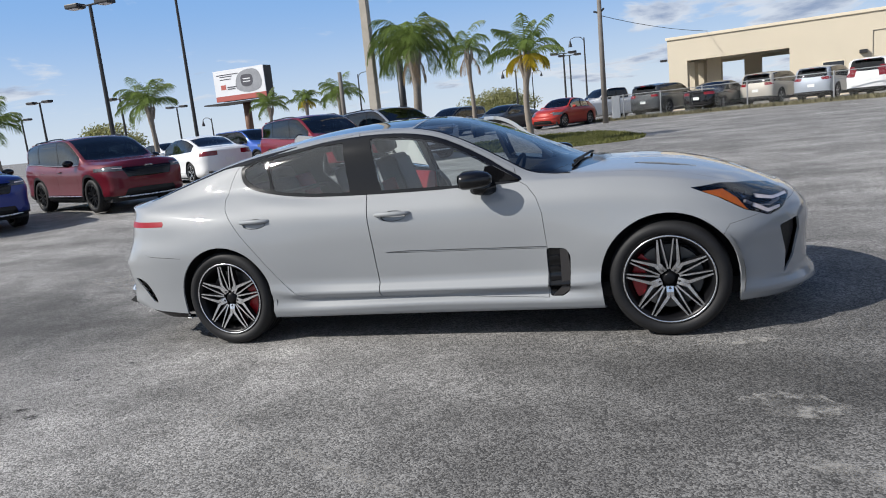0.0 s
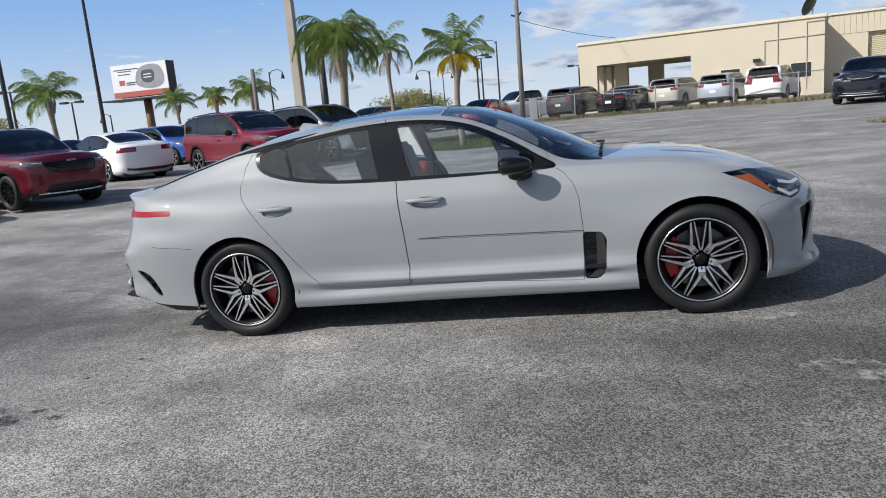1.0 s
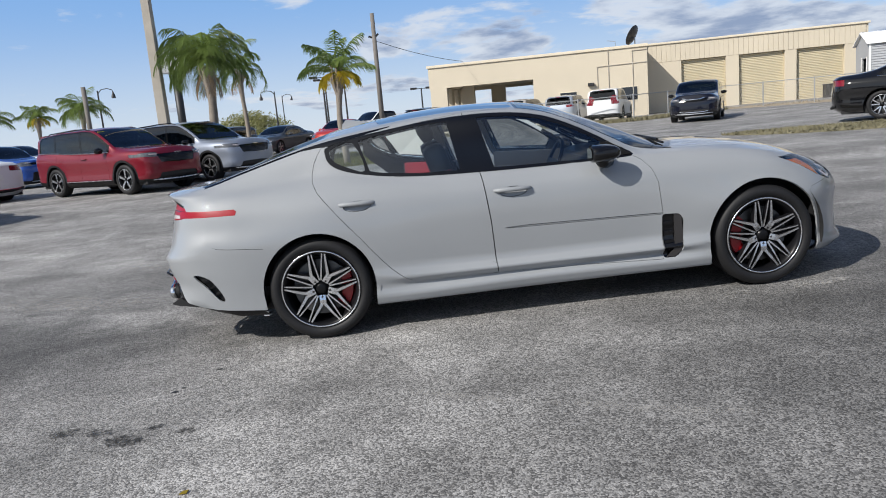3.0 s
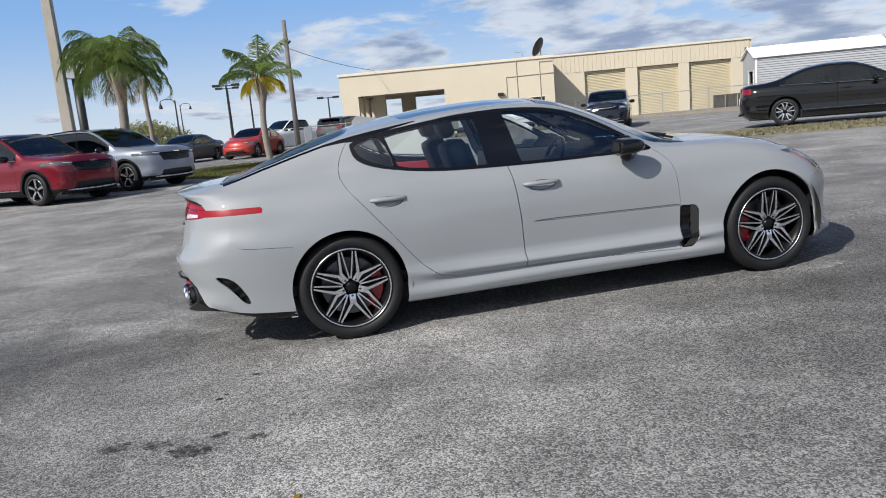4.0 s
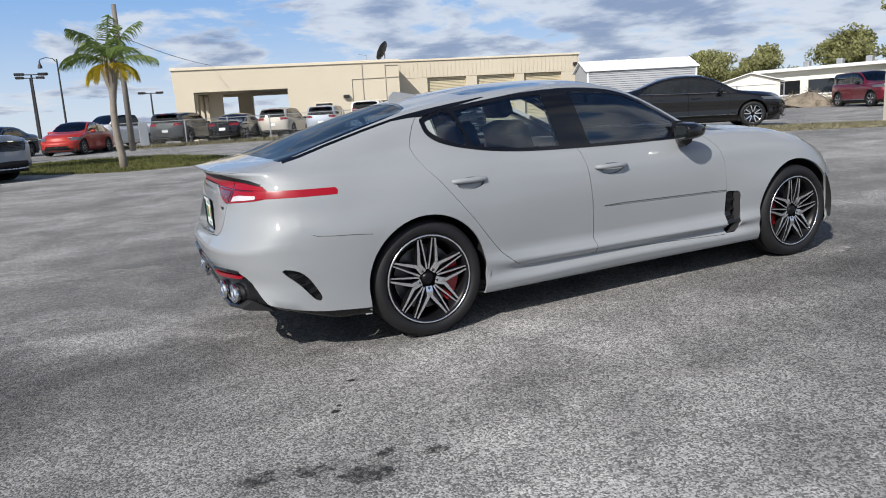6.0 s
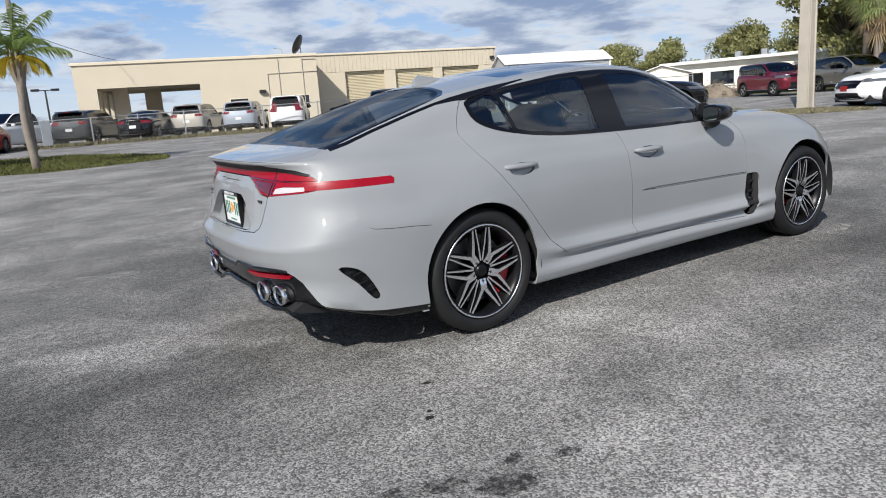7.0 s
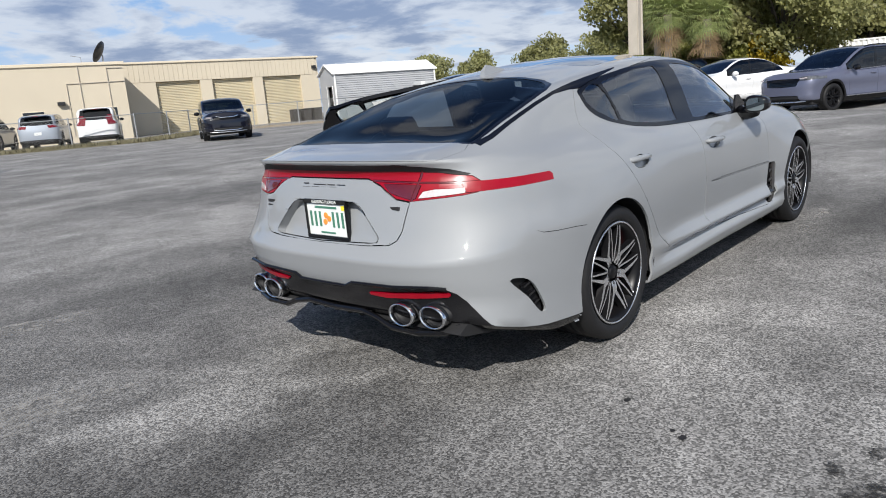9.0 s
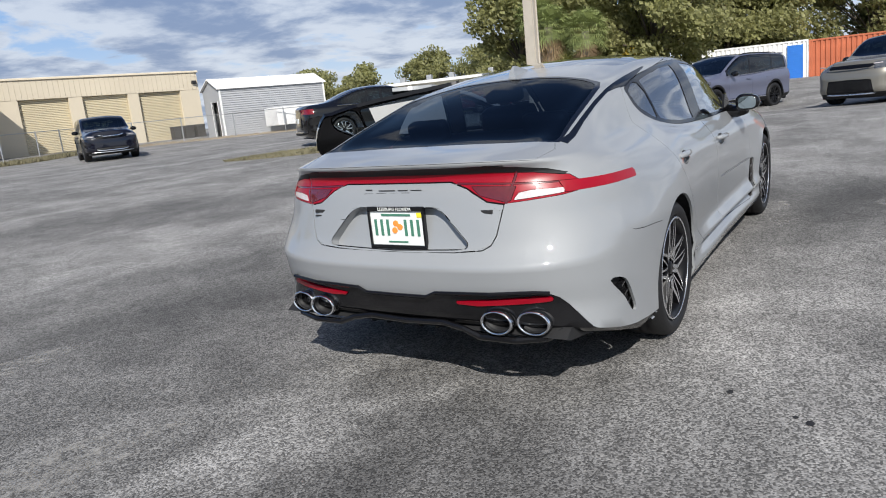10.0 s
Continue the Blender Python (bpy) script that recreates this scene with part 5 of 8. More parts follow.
    # shark-fin aerial, wiper, cowl
    fin = prism([(-1.04, 1.34), (-1.26, 1.308), (-1.255, 1.345), (-1.225, 1.375), (-1.20, 1.372), (-1.10, 1.352)], -0.022, 0.022)
    for v in fin.verts:
        v.co.y *= max(0.25, 1 - (v.co.z - 1.31) / 0.075)
    part("roof_aerial", fin, grey, car, "grey shark-fin roof aerial")
    part("wiper", tube([(0.93, 0.55, 0.985), (0.97, 0.1, 1.015), (0.93, -0.45, 1.005)], 0.009, 6), "black_matte", car)
    part("wiper", tube([(0.95, -0.1, 1.01), (0.93, -0.55, 0.985)], 0.009, 6), "black_matte", car)

    # cabin: floor, dash, seats, wheel, headlining
    part("cabin_floor", box(-1.95, 1.0, -0.74, 0.74, 0.30, 0.36), "seat", car)
    part("parcel_shelf", box(-2.15, -1.35, -0.60, 0.60, 0.93, 0.955, 0.005), "seat", car)
    dash = bmesh.new()
    dash = prism([(0.95, 0.96), (0.62, 0.965), (0.50, 0.93), (0.46, 0.85), (0.55, 0.55), (1.0, 0.55)], -0.72, 0.72)
    bmesh.ops.bevel(dash, geom=list(dash.edges), offset=0.02, segments=2, affect="EDGES")
    part("dashboard", dash, "seat", car, "", True)
    wheel_m = pose(0.36, 0.36, 0.86, 0, -66, 0)
    ring = [(0.18 * math.cos(math.tau * k / 32), 0.18 * math.sin(math.tau * k / 32), 0) for k in range(33)]
    sw = part("steering_wheel", tube(ring, 0.015, 8, caps=False), "seat", car, "", True, wheel_m)
    part("steering_spoke", box(-0.03, 0.03, -0.17, 0.17, -0.015, 0.015, 0.006), "seat", sw)
    for s in (1, -1):
        part("seat_base", box(-0.45, 0.10, 0.36 * s - 0.25, 0.36 * s + 0.25, 0.42, 0.62, 0.05), "seat", car, "", True)
        back = box(-0.075, 0.075, 0.36 * s - 0.245, 0.36 * s + 0.245, 0.0, 0.60, 0.05)
        for v in back.verts:
            v.co.y = 0.36 * s + (v.co.y - 0.36 * s) * (1 - 0.28 * max(0, v.co.z / 0.6))
        part("seat_back", back, "seat", car, "", True, pose(-0.46, 0, 0.56, 0, -17, 0))
        part("headrest", box(-0.05, 0.05, 0.36 * s - 0.13, 0.36 * s + 0.13, 0.63, 0.81, 0.045), "seat", car, "", True, pose(-0.46, 0, 0.56, 0, -17, 0))
        part("seat_insert", box(0.07, 0.092, 0.36 * s - 0.15, 0.36 * s + 0.15, 0.05, 0.55, 0.01), "seat", car, "", True, pose(-0.46, 0, 0.56, 0, -17, 0))
        part("headrest", box(-0.04, 0.04, 0.34 * s - 0.12, 0.34 * s + 0.12, 0.56, 0.68, 0.035), "seat", car, "", True, pose(-1.34, 0, 0.52, 0, -26, 0))
    part("rear_bench", box(-1.30, -0.80, -0.62, 0.62, 0.42, 0.60, 0.05), "seat", car, "", True)
    part("rear_bench_back", box(-0.07, 0.07, -0.60, 0.60, 0.0, 0.58, 0.05), "seat", car, "", True, pose(-1.34, 0, 0.52, 0, -26, 0))
    for s in (1, -1):
        part("backrest_bolster", box(0.03, 0.10, 0.47 * s - 0.11, 0.47 * s + 0.11, 0.06, 0.56, 0.03), "red_leather", car, "red leather backrest bolster", True, pose(-1.34, 0, 0.52, 0, -26, 0))
        part("seat_side", box(-0.06, 0.06, 0.36 * s - 0.262, 0.36 * s - 0.235, 0.02, 0.42, 0.01), "red_leather", car, "red seat side", True, pose(-0.46, 0, 0.56, 0, -17, 0))
    part("rear_view_mirror", box(0.20, 0.225, -0.12, 0.12, 1.205, 1.265, 0.01), "seat", car)
    sheet = bmesh.new()
    sheet.faces.new([sheet.verts.new(p) for p in ((-0.98, 0.715, 1.025), (-0.49, 0.738, 0.99), (-0.545, 0.640, 1.25), (-1.05, 0.618, 1.215))])
    part("price_sheet", sheet, "paper", leaf[1][1], "white paper sheet on the rear door window")
    # the doors on the far side stand open on their front hinges
    for door, hinge, angle in ((leaf[1][0], (0.74, 0.84, 0), -52), (leaf[1][1], (-0.33, 0.85, 0), -46)):
        door.matrix_basis = Matrix.Translation(hinge) @ Matrix.Rotation(radians(angle), 4, "Z") @ Matrix.Translation([-v for v in hinge])
    return car


build_fastback()


# ---- ground ----
def build_ground():
    steps = [1.0 * k for k in range(0, 13)]
    while steps[-1] < 900:
        steps.append(steps[-1] * 1.22)
    line = sorted({-s for s in steps} | set(steps))
    bm = bmesh.new()
    vs = [[bm.verts.new((x, y, lot(x, y))) for y in line] for x in line]
    for i in range(len(line) - 1):
        for j in range(len(line) - 1):
            bm.faces.new((vs[i][j], vs[i + 1][j], vs[i + 1][j + 1], vs[i][j + 1]))
    return tagged(part("ground", bm, "asphalt", smooth=True), "worn grey asphalt car lot with darker patches", "ground", kind="structure")


build_ground()


# ---- other vehicles ----
SUV = dict(wb=2.815, fo=0.90, ro=1.03, w=0.945, tyre=0.365, rim=0.255, sill=0.27, tail="wagon", crown=0.055, rail=0.77,
           crest=[(-2.44, 1.06), (-2.36, 1.20), (-2.22, 1.50), (-2.1, 1.60), (-1.7, 1.655), (-1.0, 1.69), (-0.3, 1.69), (0.1, 1.66), (0.35, 1.57), (0.75, 1.33), (1.12, 1.125), (1.25, 1.125), (1.7, 1.10), (2.0, 1.08), (2.2, 1.05), (2.3, 0.99)],
           belt=[(-2.3, 1.15), (-1.6, 1.13), (-0.6, 1.07), (0.6, 1.04), (1.2, 1.04), (2.1, 1.005), (2.3, 0.965)], dlo=(-2.12, 0.86), pillars=(-1.35, -0.28), doors=((-1.22, -0.30), (-0.30, 0.82)),
           cowl=1.10, header=0.16, glass_z=(1.16, 1.54), lamp=(0.84, 0.95), tail_lamp=(0.98, 1.13), clad=True)
BIG_SUV = dict(SUV, wb=2.95, fo=0.93, ro=1.2, w=0.99, tyre=0.39,
               crest=[(-2.66, 1.08), (-2.6, 1.3), (-2.48, 1.68), (-2.35, 1.80), (-1.7, 1.86), (-0.6, 1.88), (-0.1, 1.85), (0.2, 1.74), (0.6, 1.42), (0.92, 1.22), (1.05, 1.19), (1.9, 1.14), (2.25, 1.08), (2.38, 0.98)],
               belt=[(-2.5, 1.20), (0.5, 1.15), (1.2, 1.1), (2.3, 0.96)], dlo=(-2.42, 0.66), pillars=(-1.45, -0.4), doors=((-1.3, -0.42), (-0.42, 0.68)), cowl=0.92, header=0.0, glass_z=(1.24, 1.72), tail_lamp=(0.95, 1.45))
VAN = dict(BIG_SUV, crest=[(x, z if z < 1.0 else 1.0 + (z - 1.0) * 0.80) for x, z in BIG_SUV["crest"]], belt=[(-2.5, 1.08), (0.5, 1.04), (1.2, 1.0), (2.3, 0.92)], glass_z=(1.18, 1.55), lamp=(0.80, 0.92), grille=0.02)
BOXY = dict(SUV, grille=-0.04, low=0.36, wb=2.60, fo=0.82, ro=0.78, w=0.90, tyre=0.325, rim=0.225, sill=0.22,
            crest=[(-2.06, 1.02), (-2.0, 1.2), (-1.92, 1.48), (-1.8, 1.57), (-1.0, 1.61), (-0.2, 1.605), (0.1, 1.57), (0.35, 1.45), (0.8, 1.13), (0.95, 1.08), (1.5, 1.05), (1.9, 1.0), (2.08, 0.92)],
            belt=[(-1.95, 1.06), (0.5, 1.0), (1.2, 0.97), (2.05, 0.86)], dlo=(-1.88, 0.62), pillars=(-1.1, -0.25), doors=((-1.05, -0.27), (-0.27, 0.70)), cowl=0.86, header=0.08, glass_z=(1.10, 1.48), lamp=(0.78, 0.95), tail_lamp=(0.9, 1.3), clad=True)
SEDAN = dict(wb=2.80, fo=0.95, ro=1.10, w=0.915, tyre=0.33, rim=0.235, sill=0.21, tail="notch", crown=0.055, rail=0.70,
             crest=[(-2.5, 1.03), (-2.2, 1.08), (-1.85, 1.11), (-1.6, 1.17), (-1.2, 1.33), (-0.85, 1.43), (-0.4, 1.475), (0.0, 1.465), (0.3, 1.39), (0.7, 1.18), (0.98, 1.02), (1.1, 0.99), (1.6, 0.94), (2.0, 0.87), (2.25, 0.76)],
             belt=[(-2.4, 0.98), (-1.5, 0.985), (-0.5, 0.95), (0.6, 0.925), (1.1, 0.91), (2.2, 0.72)], dlo=(-1.52, 0.72), pillars=(-1.22, -0.22), doors=((-1.2, -0.24), (-0.24, 0.80)),
             cowl=0.95, header=0.10, back=(-1.72, -0.98), lamp=(0.66, 0.78), tail_lamp=(0.82, 0.97), clad=False)
BEETLE = dict(SEDAN, wb=2.54, fo=0.83, ro=0.91, w=0.90, tyre=0.335,
              crest=[(-2.12, 0.86), (-1.95, 1.02), (-1.7, 1.16), (-1.3, 1.32), (-0.8, 1.445), (-0.3, 1.485), (0.05, 1.46), (0.3, 1.36), (0.62, 1.15), (0.85, 1.03), (1.05, 1.0), (1.5, 0.95), (1.85, 0.83), (2.02, 0.70)],
              belt=[(-2.0, 0.88), (-0.5, 0.96), (0.6, 0.95), (1.1, 0.92), (2.0, 0.62)], dlo=(-1.3, 0.62), pillars=(-0.55, -0.5), doors=((-0.55, 0.72),), cowl=0.84, header=0.05, back=(-1.75, -1.0), lamp=(0.62, 0.80), tail_lamp=(0.66, 0.84), bare=True)
PICKUP = dict(BIG_SUV, wb=3.5, fo=0.95, ro=1.2, clad=False, crest=[(-2.95, 1.20), (-1.15, 1.22), (-1.0, 1.5), (-0.85, 1.78), (-0.2, 1.83), (0.3, 1.80), (0.55, 1.66), (0.9, 1.36), (1.15, 1.22), (2.3, 1.16), (2.65, 1.04)],
              belt=[(-2.9, 1.16), (0.5, 1.14), (1.2, 1.1), (2.6, 0.98)], dlo=(-0.95, 0.95), pillars=(-0.15, -0.1), doors=((-0.9, -0.1), (-0.1, 0.95)), cowl=1.12, header=0.35, tail="wagon", glass_z=(1.4, 1.41))


def build_vehicle(name, spec, colour, m, label, wheel="five", face="silver_alloy", group="", category="car", glass="dark_glass", extra=(), fine=False, bumper=None):
    """A road vehicle on its wheels, seen from a distance: body, doors, glass, lamps, grille and wheels."""
    S = spec
    car = empty(name, m, label, category, group)
    nose, tail, w = S["wb"] / 2 + S["fo"], -S["wb"] / 2 - S["ro"], S["w"]
    crest = curve(S["crest"])
    wagon = S["tail"] == "wagon"
    rail_w = curve([(tail, w * 0.82), (tail + 0.5, w * S["rail"]), (0, w * S["rail"]), (S["cowl"] - 0.1, w * 0.84), (S["cowl"] + 0.5, w * 0.72), (nose - 0.2, w * 0.6)])
    roofed = curve([(S["dlo"][0] - 0.3, 0.4), (S["dlo"][0] + 0.25, 1), (S["header"], 1), (S["cowl"], 0.45)])
    rail = lambda x: crest(x) - S["crown"] * roofed(x) * 1.1
    line = curve(S["belt"])
    belt = lambda x: np.minimum(line(x), rail(x) - 0.03)
    top = lambda x, y: crest(x) - (crest(x) - rail(x)) * np.clip(np.abs(y) / rail_w(x), 0, 1) ** 2.4
    sill = S["sill"]
    mean = float(line(0))
    flat = lambda z: (lambda x, y: np.full_like(np.asarray(x, float), z))
    bulge = lambda k: curve([(tail, w * k * 0.94), (-S["wb"] / 2, w * k), (0, w * k * 0.965), (S["wb"] / 2, w * k), (nose - 0.25, w * k * 0.93)])
    T, N = ((0.34, 3.4), (0.42, 3.2)) if wagon else ((0.42, 3.0), (0.6, 2.5))
    low_nose = float(curve(S["belt"])(nose))
    mix = lambda a, c, t: a + (c - a) * t
    rings = [
        Ring(tail + 0.18, nose - 0.15, bulge(0.86), flat(sill - 0.03), T, N),
        Ring(tail + 0.06, nose - 0.06, bulge(0.955), lambda x, y: sill + 0.05 * np.clip((np.abs(x) - 1.7) / 0.5, 0, 1), T, N),
        Ring(tail + 0.01, nose, bulge(0.985), flat(sill + 0.12), T, N),
        Ring(tail, nose + 0.0, bulge(0.975), lambda x, y: mix(sill + 0.12, line(x), 0.35), T, N),
        Ring(tail + 0.015, nose - 0.01, bulge(1.0), lambda x, y: mix(sill + 0.12, line(x), 0.66), T, N),
        Ring(tail + 0.03, nose - 0.05, bulge(0.975), lambda x, y: mix(sill + 0.12, belt(x), 0.88), T, N),
        Ring(tail + (0.05 if wagon else 0.02), nose - 0.12, bulge(0.915), lambda x, y: belt(x), T, N),
        Ring(tail + (0.07 if wagon else 0.10), nose - 0.20, rail_w, top, T, N),
        Ring(tail + (0.10 if wagon else 0.25), nose - 0.32, lambda x: rail_w(x) * 0.72, top, (0.3, 2.8), (0.45, 2.4)),
        Ring(tail + (0.12 if wagon else 0.35), nose - 0.42, lambda x: rail_w(x) * 0.36, top, (0.25, 2.4), (0.35, 2.2)),
        Ring(tail + (0.13 if wagon else 0.40), nose - 0.50, [(0, 0.0)], top, (0.15, 2.0), (0.2, 2.0)),
    ]
    many = 2 if fine else 1
    bm = loft(rings, {1, 2, 6}, [1, 1, 2, 3, 3, 2, 4 * many, 3, 2, 2], 8 if not fine else 11, 44 * many)
    bm.normal_update()
    layer = bm.faces.layers.int.new("panel")
    (BODY, SCREEN, BACK, TRIM, HEAD, TAIL, GRILLE, CLAD, ARCH, PLATE, LOW, D0, D1, G0) = range(14)
    cut = lambda number, outline, axis, keep: stamp(bm, layer, number, outline, axis, keep)
    side = lambda c, n: c.y > 0.4 and abs(n.y) > 0.25
    xs = lambda a, c, k: [a + (c - a) * i / k for i in range(k + 1)]
    for i, (a, c) in enumerate(S["doors"]):
        cut(D0 + i, [(a, sill + 0.13), (c, sill + 0.13), (c + 0.02, mean - 0.1)] + [(x, float(belt(x)) + 0.008) for x in xs(c - 0.02, a, 8)] + [(a - 0.0, mean - 0.1)], "y", side)
    a, c = S["dlo"]
    c2 = c
    while float(rail(c2) - belt(c2)) < 0.05 and c2 > 0:
        c2 -= 0.02
    cut(TRIM, [(x, float(belt(x)) + 0.008) for x in xs(a, c2, 16)] + [(x, max(float(rail(x)) - 0.012, float(belt(x)) + 0.02)) for x in xs(c2, a + 0.10, 16)], "y", side)
    stops = [a, *S["pillars"], c2]
    for i, (u, v) in enumerate(zip(stops, stops[1:])):
        if v - u < 0.2:
            continue
        u, v = u + (0.06 if i == 0 else 0.035), v - (0.10 if i == len(stops) - 2 else 0.035)
        low = [(x, float(belt(x)) + 0.028) for x in xs(u, v, 7)]
        high = [(x, max(float(rail(x)) - 0.04, float(belt(x)) + 0.04)) for x in xs(v, u + (0.08 if i == 0 else 0), 7)]
        cut(G0 + i, low + high, "y", side)
    upper = lambda c, n: n.z > 0.1 and c.z > 0.6
    h, k = S["header"], S["cowl"]
    rw = lambda x: float(rail_w(x)) - 0.055
    cut(SCREEN, [(h, -0.2), (h, rw(h))] + [(x, rw(x)) for x in xs(h + 0.1, k - 0.12, 6)] + [(k - 0.02, 0.4), (k + 0.03, -0.2)], "z", upper)
    behind = lambda c, n: c.x < tail + 0.7 and n.x < -0.2
    if wagon:
        zl, zh = S["glass_z"]
        cut(BACK, chamfered([(-0.3, zl - 0.03), (w * 0.77, zl), (w * 0.68, zh + 0.01), (-0.3, zh + 0.03)], 0.05), "x", behind)
        tz = S["tail_lamp"]
        cut(TAIL, chamfered([(w * 0.87, tz[0] + 0.04), (w * 1.1, tz[0]), (w * 1.1, tz[1]), (w * 0.88, tz[1] - 0.02)], 0.02), "x", behind)
    else:
        b0, b1 = S["back"]
        cut(BACK, [(b0 - 0.03, -0.2), (b0, rw(b0) * 0.85), (b0 + 0.1, rw(b0)), (b1, rw(b1)), (b1 + 0.06, -0.2)], "z", upper)
        tz = S["tail_lamp"]
        cut(TAIL, chamfered([(w * 0.42, tz[0] + 0.02), (w * 1.1, tz[0]), (w * 1.1, tz[1]), (w * 0.42, tz[1])], 0.02), "x", behind)
    cut(TAIL, chamfered([(tail - 0.1, tz[0]), (tail + 0.14, tz[0] + 0.02), (tail + 0.16, tz[1]), (tail - 0.1, tz[1])], 0.02), "y", lambda c, n: c.x < tail + 0.5 and c.y > w * 0.5)
    cut(PLATE, [(-0.3, mean * 0.62), (0.26, mean * 0.62), (0.26, mean * 0.80), (-0.3, mean * 0.80)], "x", behind)
    hz = S["lamp"]
    ahead = lambda c, n: c.x > nose - 0.8 and n.x > 0.12
    cut(GRILLE, chamfered([(-0.3, hz[0] - S.get("grille", 0.15)), (w * 0.5, hz[0] - S.get("grille", 0.15) + 0.03), (w * 0.59, hz[1] - 0.03), (-0.3, hz[1] - 0.02)], 0.03), "x", ahead)
    cut(LOW, chamfered([(-0.3, sill + 0.04), (w * 0.62, sill + 0.05), (w * 0.55, sill + S.get("low", 0.20)), (-0.3, sill + S.get("low", 0.20) + 0.02)], 0.03), "x", ahead)
    cut(HEAD, chamfered([(w * 0.60, hz[0] + 0.02), (w * 1.1, hz[0] + 0.04), (w * 1.1, hz[1] + 0.0), (w * 0.62, hz[1] - 0.02)], 0.02), "x", ahead)
    cut(HEAD, chamfered([(nose - 0.40, hz[1] + 0.01), (nose - 0.12, hz[0] + 0.02), (nose + 0.1, hz[0] + 0.02), (nose + 0.1, hz[1] - 0.01), (nose - 0.2, hz[1] + 0.02)], 0.02), "y", lambda c, n: c.x > nose - 0.7 and c.y > w * 0.55)
    low_side = lambda c, n: c.y > 0.3 or abs(n.x) > 0.3
    if S["clad"]:
        cut(CLAD, [(tail - 0.2, 0.05), (nose + 0.2, 0.05), (nose + 0.2, sill + 0.06), (S["wb"] / 2, sill + 0.09), (-S["wb"] / 2, sill + 0.09), (tail + 0.4, sill + 0.12), (tail - 0.2, sill + 0.22)], "y", low_side)
    R = S["tyre"]
    for x in (-S["wb"] / 2, S["wb"] / 2):
        for number, r in (((CLAD, R + 0.11),) if S["clad"] else ()) + ((ARCH, R + 0.055),):
            cut(number, [(x + r * math.cos(math.tau * q / 28), R + r * math.sin(math.tau * q / 28)) for q in range(28)], "y", lambda c, n: c.y > 0.45)
        r = R + 0.055
        cut(ARCH, [(x - r, R), (x - r + 0.02, 0.02), (x + r - 0.02, 0.02), (x + r, R)], "y", lambda c, n: c.y > 0.3 and c.z < 0.45)
    bm.normal_update()
    P = lambda nm, numbers, mat, **more: panel(nm, bm, layer, set(numbers), mat, car, **more)
    doors = [D0 + i for i in range(len(S["doors"]))]
    P("body", [BODY, PLATE], colour, gap=0.002)
    P("windscreen", [SCREEN], "screen_dark", gap=0, depth=0.004)
    P("rear_window", [BACK], glass, gap=0, depth=0.004, push=-0.003)
    P("grille", [GRILLE], colour if S.get("bare") else "black_gloss", push=-0.002 if S.get("bare") else -0.012)
    P("lower_grille", [LOW], "black_matte", push=-0.02)
    if S["clad"]:
        P("cladding", [CLAD], "black_matte")
    for s in (1, -1):
        Qp = lambda nm, numbers, mat, **more: panel(nm, bm, layer, set(numbers), mat, car, both=False, side=s, **more)
        for d in doors:
            Qp("door", [d], colour, gap=0.003)
        Qp("window_trim", [TRIM], "black_gloss", gap=0, push=-0.001)
        for i in range(len(stops) - 1):
            Qp("side_window", [G0 + i], glass, gap=0, depth=0.003, push=-0.004)
        Qp("headlamp", [HEAD], "lamp_face", push=-0.002)
        part("headlamp_blade", tube([(nose - 0.10, s * w * 0.80, hz[1] - 0.025), (nose - 0.035, s * w * 0.70, hz[1] - 0.03), (nose - 0.02, s * w * 0.62, hz[1] - 0.035)], 0.012, 6), "clear_lens", car)
        Qp("tail_lamp", [TAIL], "tail_dim", push=-0.002)
        for x in (-S["wb"] / 2, S["wb"] / 2):
            make_wheel(car, x, s, w - 0.045, R, 0.22, S["rim"], wheel, 32, "", 0.3 * s + x, "rim_black", face)
        mirror = bmesh.new()
        bmesh.ops.create_uvsphere(mirror, u_segments=14, v_segments=9, radius=1)
        for v in mirror.verts:
            v.co = (k - 0.40 + 0.075 * v.co.x, s * (w + 0.07) + 0.12 * v.co.y, float(line(k - 0.4)) + 0.06 + 0.075 * v.co.z)
        part("door_mirror", mirror, colour if not S["clad"] else "black_gloss", car, "", True)
        for aa, cc in S["doors"]:
            part("door_handle", tube([(aa + 0.10, s * (w * 0.965), mean - 0.13), (aa + 0.14, s * (w * 0.985), mean - 0.13), (aa + 0.26, s * (w * 0.985), mean - 0.125), (aa + 0.30, s * (w * 0.965), mean - 0.125)], 0.014, 6), colour, car, "", True)
    shell(bm, layer, {SCREEN, BACK, ARCH, *[G0 + i for i in range(len(stops))]}, car, inset=0.02)
    bm.free()
    for s in (1, -1):
        for x in (-S["wb"] / 2, S["wb"] / 2):
            well = bmesh.new()
            r = R + 0.075
            rows = [[well.verts.new((x + r * math.cos(q), s * yy, R + r * math.sin(q))) for yy in (w - 0.03, w - 0.33)] for q in [math.pi * (1.1 * i / 14 - 0.05) for i in range(15)]]
            for u, v in zip(rows, rows[1:]):
                well.faces.new((u[0], u[1], v[1], v[0]))
            well.faces.new([v[1] for v in rows])
            part("wheel_arch_liner", well, "gap", car)
    part("underbody", box(tail + 0.25, nose - 0.25, -w * 0.84, w * 0.84, sill - 0.06, sill + 0.12, 0.02), "gap", car)
    # cabin
    part("dashboard", box(k - 0.45, k - 0.02, -w * 0.8, w * 0.8, mean - 0.4, mean + 0.0, 0.04), "seat", car)
